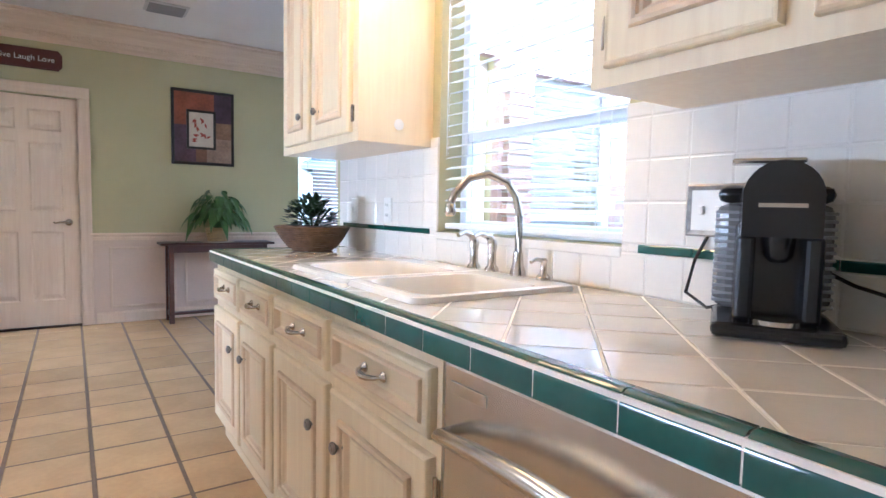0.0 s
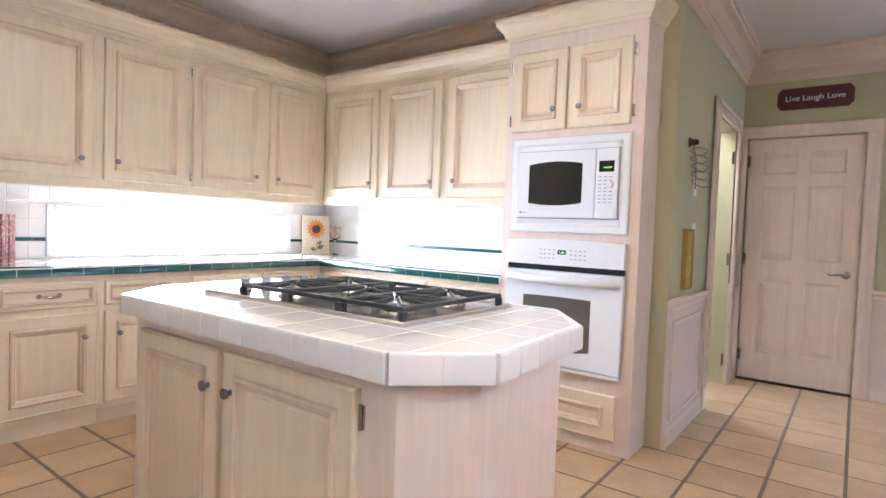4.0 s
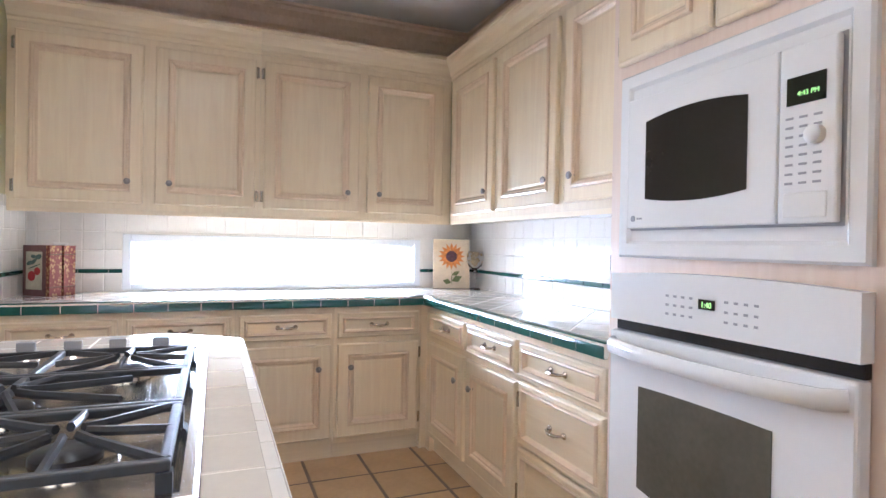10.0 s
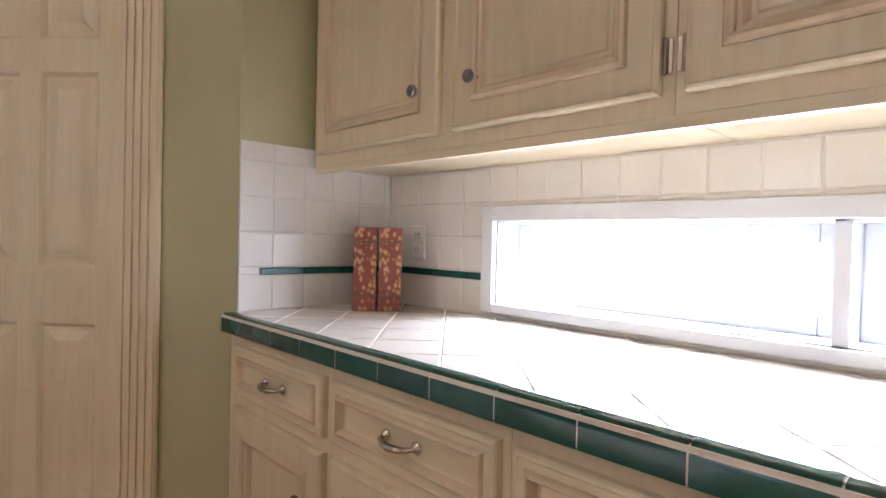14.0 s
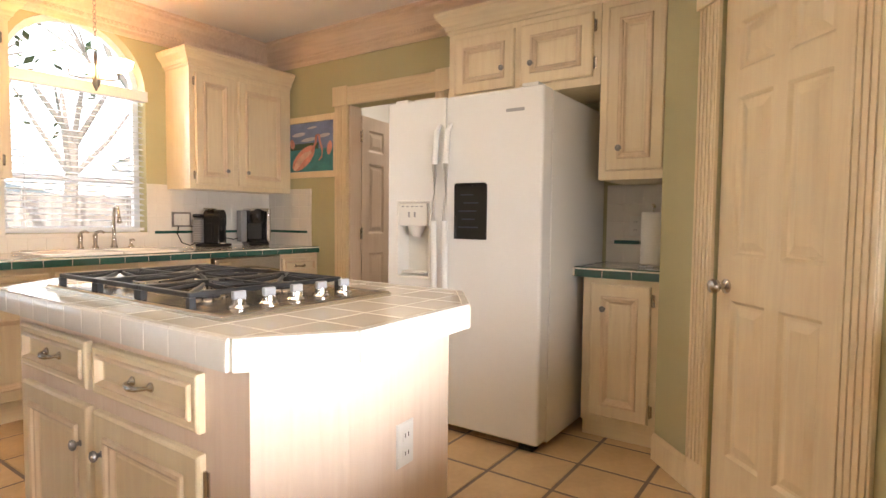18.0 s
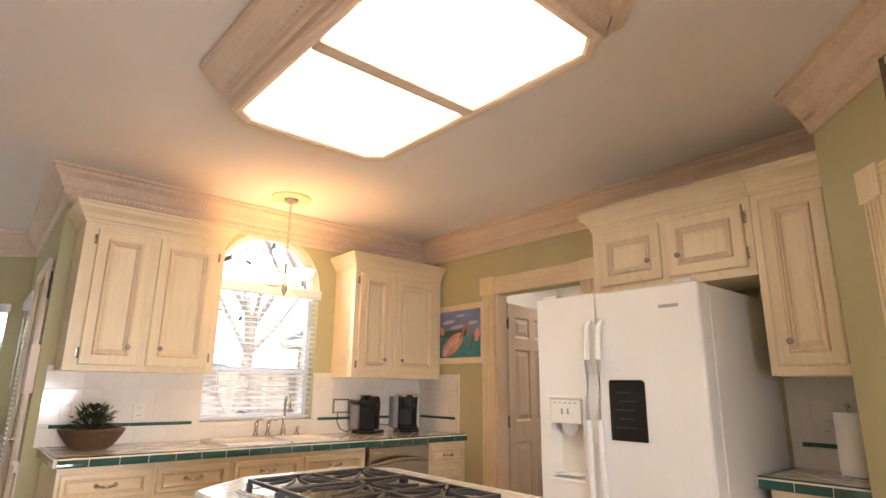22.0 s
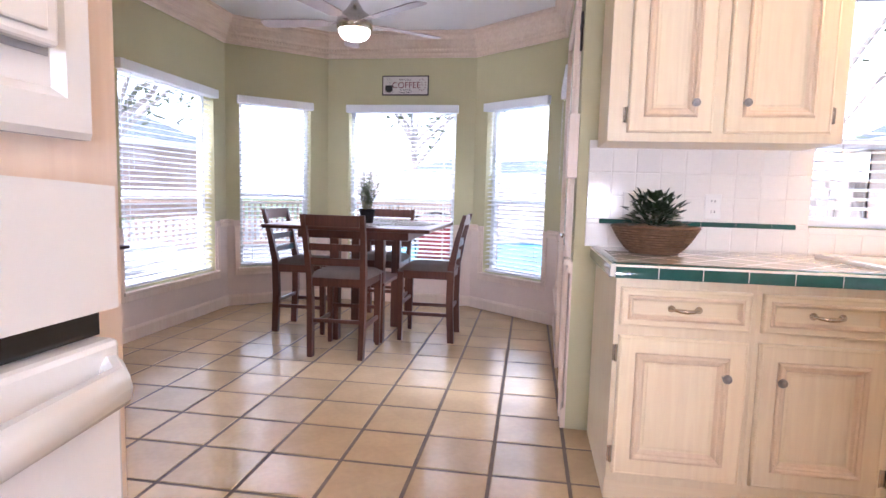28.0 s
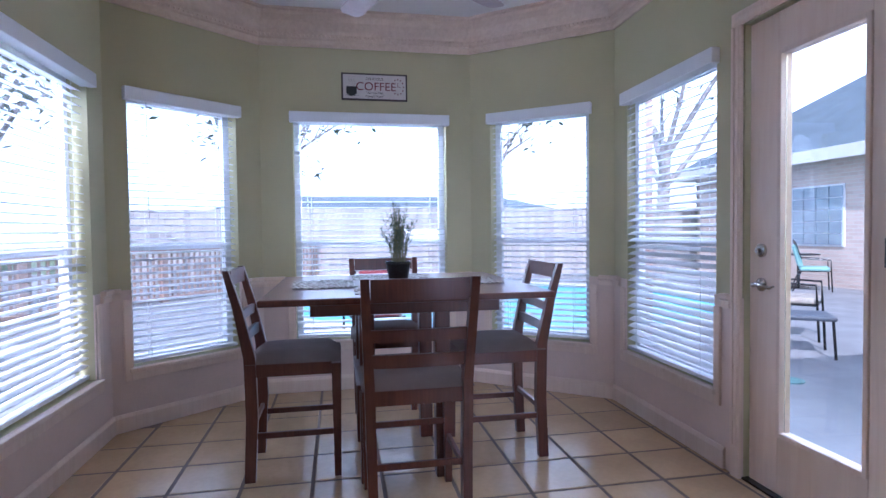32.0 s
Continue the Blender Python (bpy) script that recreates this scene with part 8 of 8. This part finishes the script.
BARK = plain("bark", (0.34, 0.30, 0.27), 0.9, vary=0.35, scale=9, fine=40, bump=0.6)
TREE_LEAF = plain("tree_leaf", (0.12, 0.15, 0.07), 0.6, vary=0.4, scale=3)


def tree(x, y, h, spread, seed, label, leaves=900):
    rnd = random.Random(seed)
    tr = thing("tree", label, "tree", T(x, y, -0.16))
    bm, bl = B(), B()
    trunk = [Vector((0.0, 0.0, 0.0)), Vector((rnd.uniform(-0.15, 0.15), rnd.uniform(-0.15, 0.15), h * 0.25)), Vector((rnd.uniform(-0.3, 0.3), rnd.uniform(-0.3, 0.3), h * 0.5))]
    tube(bm, trunk, [0.19, 0.15, 0.12], 10)
    tips = []
    for k in range(8):
        a = 6.28 * k / 8 + rnd.uniform(-0.3, 0.3)
        b0 = trunk[1].lerp(trunk[2], rnd.uniform(0.2, 1.0))
        r = spread * rnd.uniform(0.5, 1.0)
        mid_ = b0 + Vector((r * 0.45 * math.cos(a), r * 0.45 * math.sin(a), h * rnd.uniform(0.12, 0.22)))
        end = b0 + Vector((r * math.cos(a), r * math.sin(a), h * rnd.uniform(0.25, 0.5)))
        tube(bm, [b0, mid_, end], [0.075, 0.05, 0.015], 6)
        tips += [mid_, end]
        for q in range(3):
            e2 = end + Vector((rnd.uniform(-1, 1), rnd.uniform(-1, 1), rnd.uniform(-0.2, 0.8))) * spread * 0.3
            tube(bm, [mid_.lerp(end, 0.5), e2], [0.025, 0.008], 5)
            tips.append(e2)
    part("trunk", bm, BARK, tr)
    for k in range(leaves):
        c = rnd.choice(tips) + Vector((rnd.gauss(0, 1), rnd.gauss(0, 1), rnd.gauss(0, 0.7))) * spread * 0.16
        a, l = rnd.uniform(0, 6.28), rnd.uniform(0.09, 0.2)
        v = Vector((l * math.cos(a), l * math.sin(a), rnd.uniform(-0.1, 0.1)))
        s_ = Vector((-v.y, v.x, rnd.uniform(-0.08, 0.08))) * 0.4
        bl.faces.new([bl.verts.new(p) for p in (c - v, c - s_, c + v, c + s_)])
    part("crown", bl, TREE_LEAF, tr)


tree(9.4, 12.6, 6.0, 2.6, 1, "leafy garden tree beyond the loungers")
tree(14.0, 13.0, 7.5, 3.2, 2, "tall garden tree behind the railing", 1200)
tree(17.5, 7.6, 7.0, 3.0, 3, "garden tree beside the grey fence", 1100)
tree(11.6, -1.75, 6.5, 2.3, 4, "pale trunked tree outside the sink window", 60)
tree(17.5, 0.5, 6.5, 2.6, 5, "sparse tree by the fence", 260)
tree(-6.5, 12.0, 7.0, 3.0, 6, "tree at the side of the garden", 800)


def lounger(x, y, rz, label):
    lo_ = thing("sun_lounger", label, "lounger", T(x, y, -0.10, rz), "loungers")
    for s in (-1, 1):
        part("side_rail", tube(B(), [(s * 0.32, -0.9, 0.33), (s * 0.32, 0.9, 0.33)], 0.02, 8), VINYL, lo_)
        for yy in (-0.75, 0.6):
            part("leg", tube(B(), [(s * 0.32, yy, 0.33), (s * 0.33, yy, 0.0)], 0.018, 8), VINYL, lo_)
    part("mattress", box(B(), -0.31, -0.9, 0.352, 0.31, 0.25, 0.42, 0.025), plain("lounge_cushion", (0.55, 0.56, 0.56), 0.9, vary=0.1) if "lounge_cushion" not in bpy.data.materials else bpy.data.materials["lounge_cushion"], lo_)
    part("backrest", box(B(), -0.31, 0.0, 0.0, 0.31, 0.75, 0.07, 0.025), bpy.data.materials["lounge_cushion"], lo_, "", False, pose(0, 0.26, 0.36, 32))


lounger(4.2, 8.1, 75, "pale cushioned sun lounger on the patio")
lounger(5.3, 9.3, 70, "pale cushioned sun lounger behind the first")


def patio_chair(x, y, rz, label, cushion):
    pc_ = thing("patio_chair", label, "chair", T(x, y, -0.10, rz), "patio chairs")
    for s in (-1, 1):
        part("side_frame", tube(B(), [(s * 0.27, -0.30, 0.0), (s * 0.27, -0.28, 0.40), (s * 0.28, -0.27, 0.62), (s * 0.28, 0.20, 0.64), (s * 0.25, 0.30, 0.95)], 0.013, 8), BLACK, pc_)
        part("back_leg", tube(B(), [(s * 0.26, 0.20, 0.40), (s * 0.27, 0.34, 0.0)], 0.013, 8), BLACK, pc_)
    part("top_rail", tube(B(), [(-0.25, 0.30, 0.95), (0.0, 0.33, 1.0), (0.25, 0.30, 0.95)], 0.013, 8), BLACK, pc_)
    part("seat_frame", box(B(), -0.26, -0.28, 0.385, 0.26, 0.24, 0.40, 0.003), BLACK, pc_)
    part("seat_cushion", box(B(), -0.24, -0.27, 0.402, 0.24, 0.22, 0.48, 0.03), cushion, pc_)
    part("back_cushion", box(B(), -0.22, -0.04, 0.0, 0.22, 0.05, 0.42, 0.03), cushion, pc_, "", False, pose(0, 0.20, 0.485, -14))


FLORAL = plain("floral_cushion", (0.45, 0.40, 0.33), 0.9, vary=0.45, scale=16)
AQUA = plain("aqua_cushion", (0.28, 0.50, 0.46), 0.9, vary=0.15)
patio_chair(5.75, 0.15, -50, "black metal patio chair with floral cushions", FLORAL)
patio_chair(10.7, -3.9, 30, "black metal patio chair with aqua cushions", AQUA)
patio_chair(9.6, -3.9, -40, "black metal patio chair with aqua cushions", AQUA)
patio_chair(6.0, 4.9, 100, "dark patio chair beside the pool", plain("red_cushion", (0.30, 0.05, 0.05), 0.9, vary=0.2))
ot = thing("ottoman", "black metal patio stool on the pebbled concrete", "stool", T(4.95, 0.72, -0.10, -35))
part("top", box(B(), -0.25, -0.22, 0.36, 0.25, 0.22, 0.40, 0.012), plain("slate_seat", (0.06, 0.07, 0.09), 0.5), ot)
for sx in (-1, 1):
    for sy in (-1, 1):
        part("leg", tube(B(), [(sx * 0.22, sy * 0.19, 0.36), (sx * 0.24, sy * 0.21, 0.0)], 0.013, 8), BLACK, ot)
pt_ = thing("patio_table", "round black metal patio table between the chairs", "table", T(10.15, -4.1, -0.10))
part("top", lathe(B(), [(0.38, 0.68), (0.38, 0.70), (0.36, 0.705)], 26), BLACK, pt_)
part("stem", lathe(B(), [(0.22, 0.0), (0.2, 0.02), (0.03, 0.05), (0.03, 0.68)], 16), BLACK, pt_)
single("drain_cover", lathe(B(), [(0.12, 0.0), (0.12, 0.006), (0.02, 0.008)], 24), plain("teal_cover", (0.16, 0.33, 0.30), 0.6), "teal round drain cover in the patio", "drain cover", T(4.14, 1.66, -0.099))

# Added emissive sheet that makes the view through the strip window pure white.
single("backdrop", box(B(), -7.1, -3.0, -0.16, -7.0, 11.0, 2.6), glow("strip_window_glow", (0.97, 0.98, 1.0), 3.0), "plain glowing white sheet added outside the strip window", "backdrop", kind="structure")


# pale hazy sky low over the garden, far beyond it
bm = B()
low, high = [], []
for k in range(33):
    a = radians(-80 + k * 210 / 32)
    low.append(bm.verts.new((75 * math.cos(a), 75 * math.sin(a), -1.0)))
    high.append(bm.verts.new((75 * math.cos(a), 75 * math.sin(a), 62.0)))
for k in range(32):
    bm.faces.new((low[k], high[k], high[k + 1], low[k + 1]))
single("backdrop", bm, glow("hazy_sky", (0.78, 0.89, 1.0), 1.0), "pale hazy sky beyond the garden", "sky", T(0, 0, 0), kind="structure")
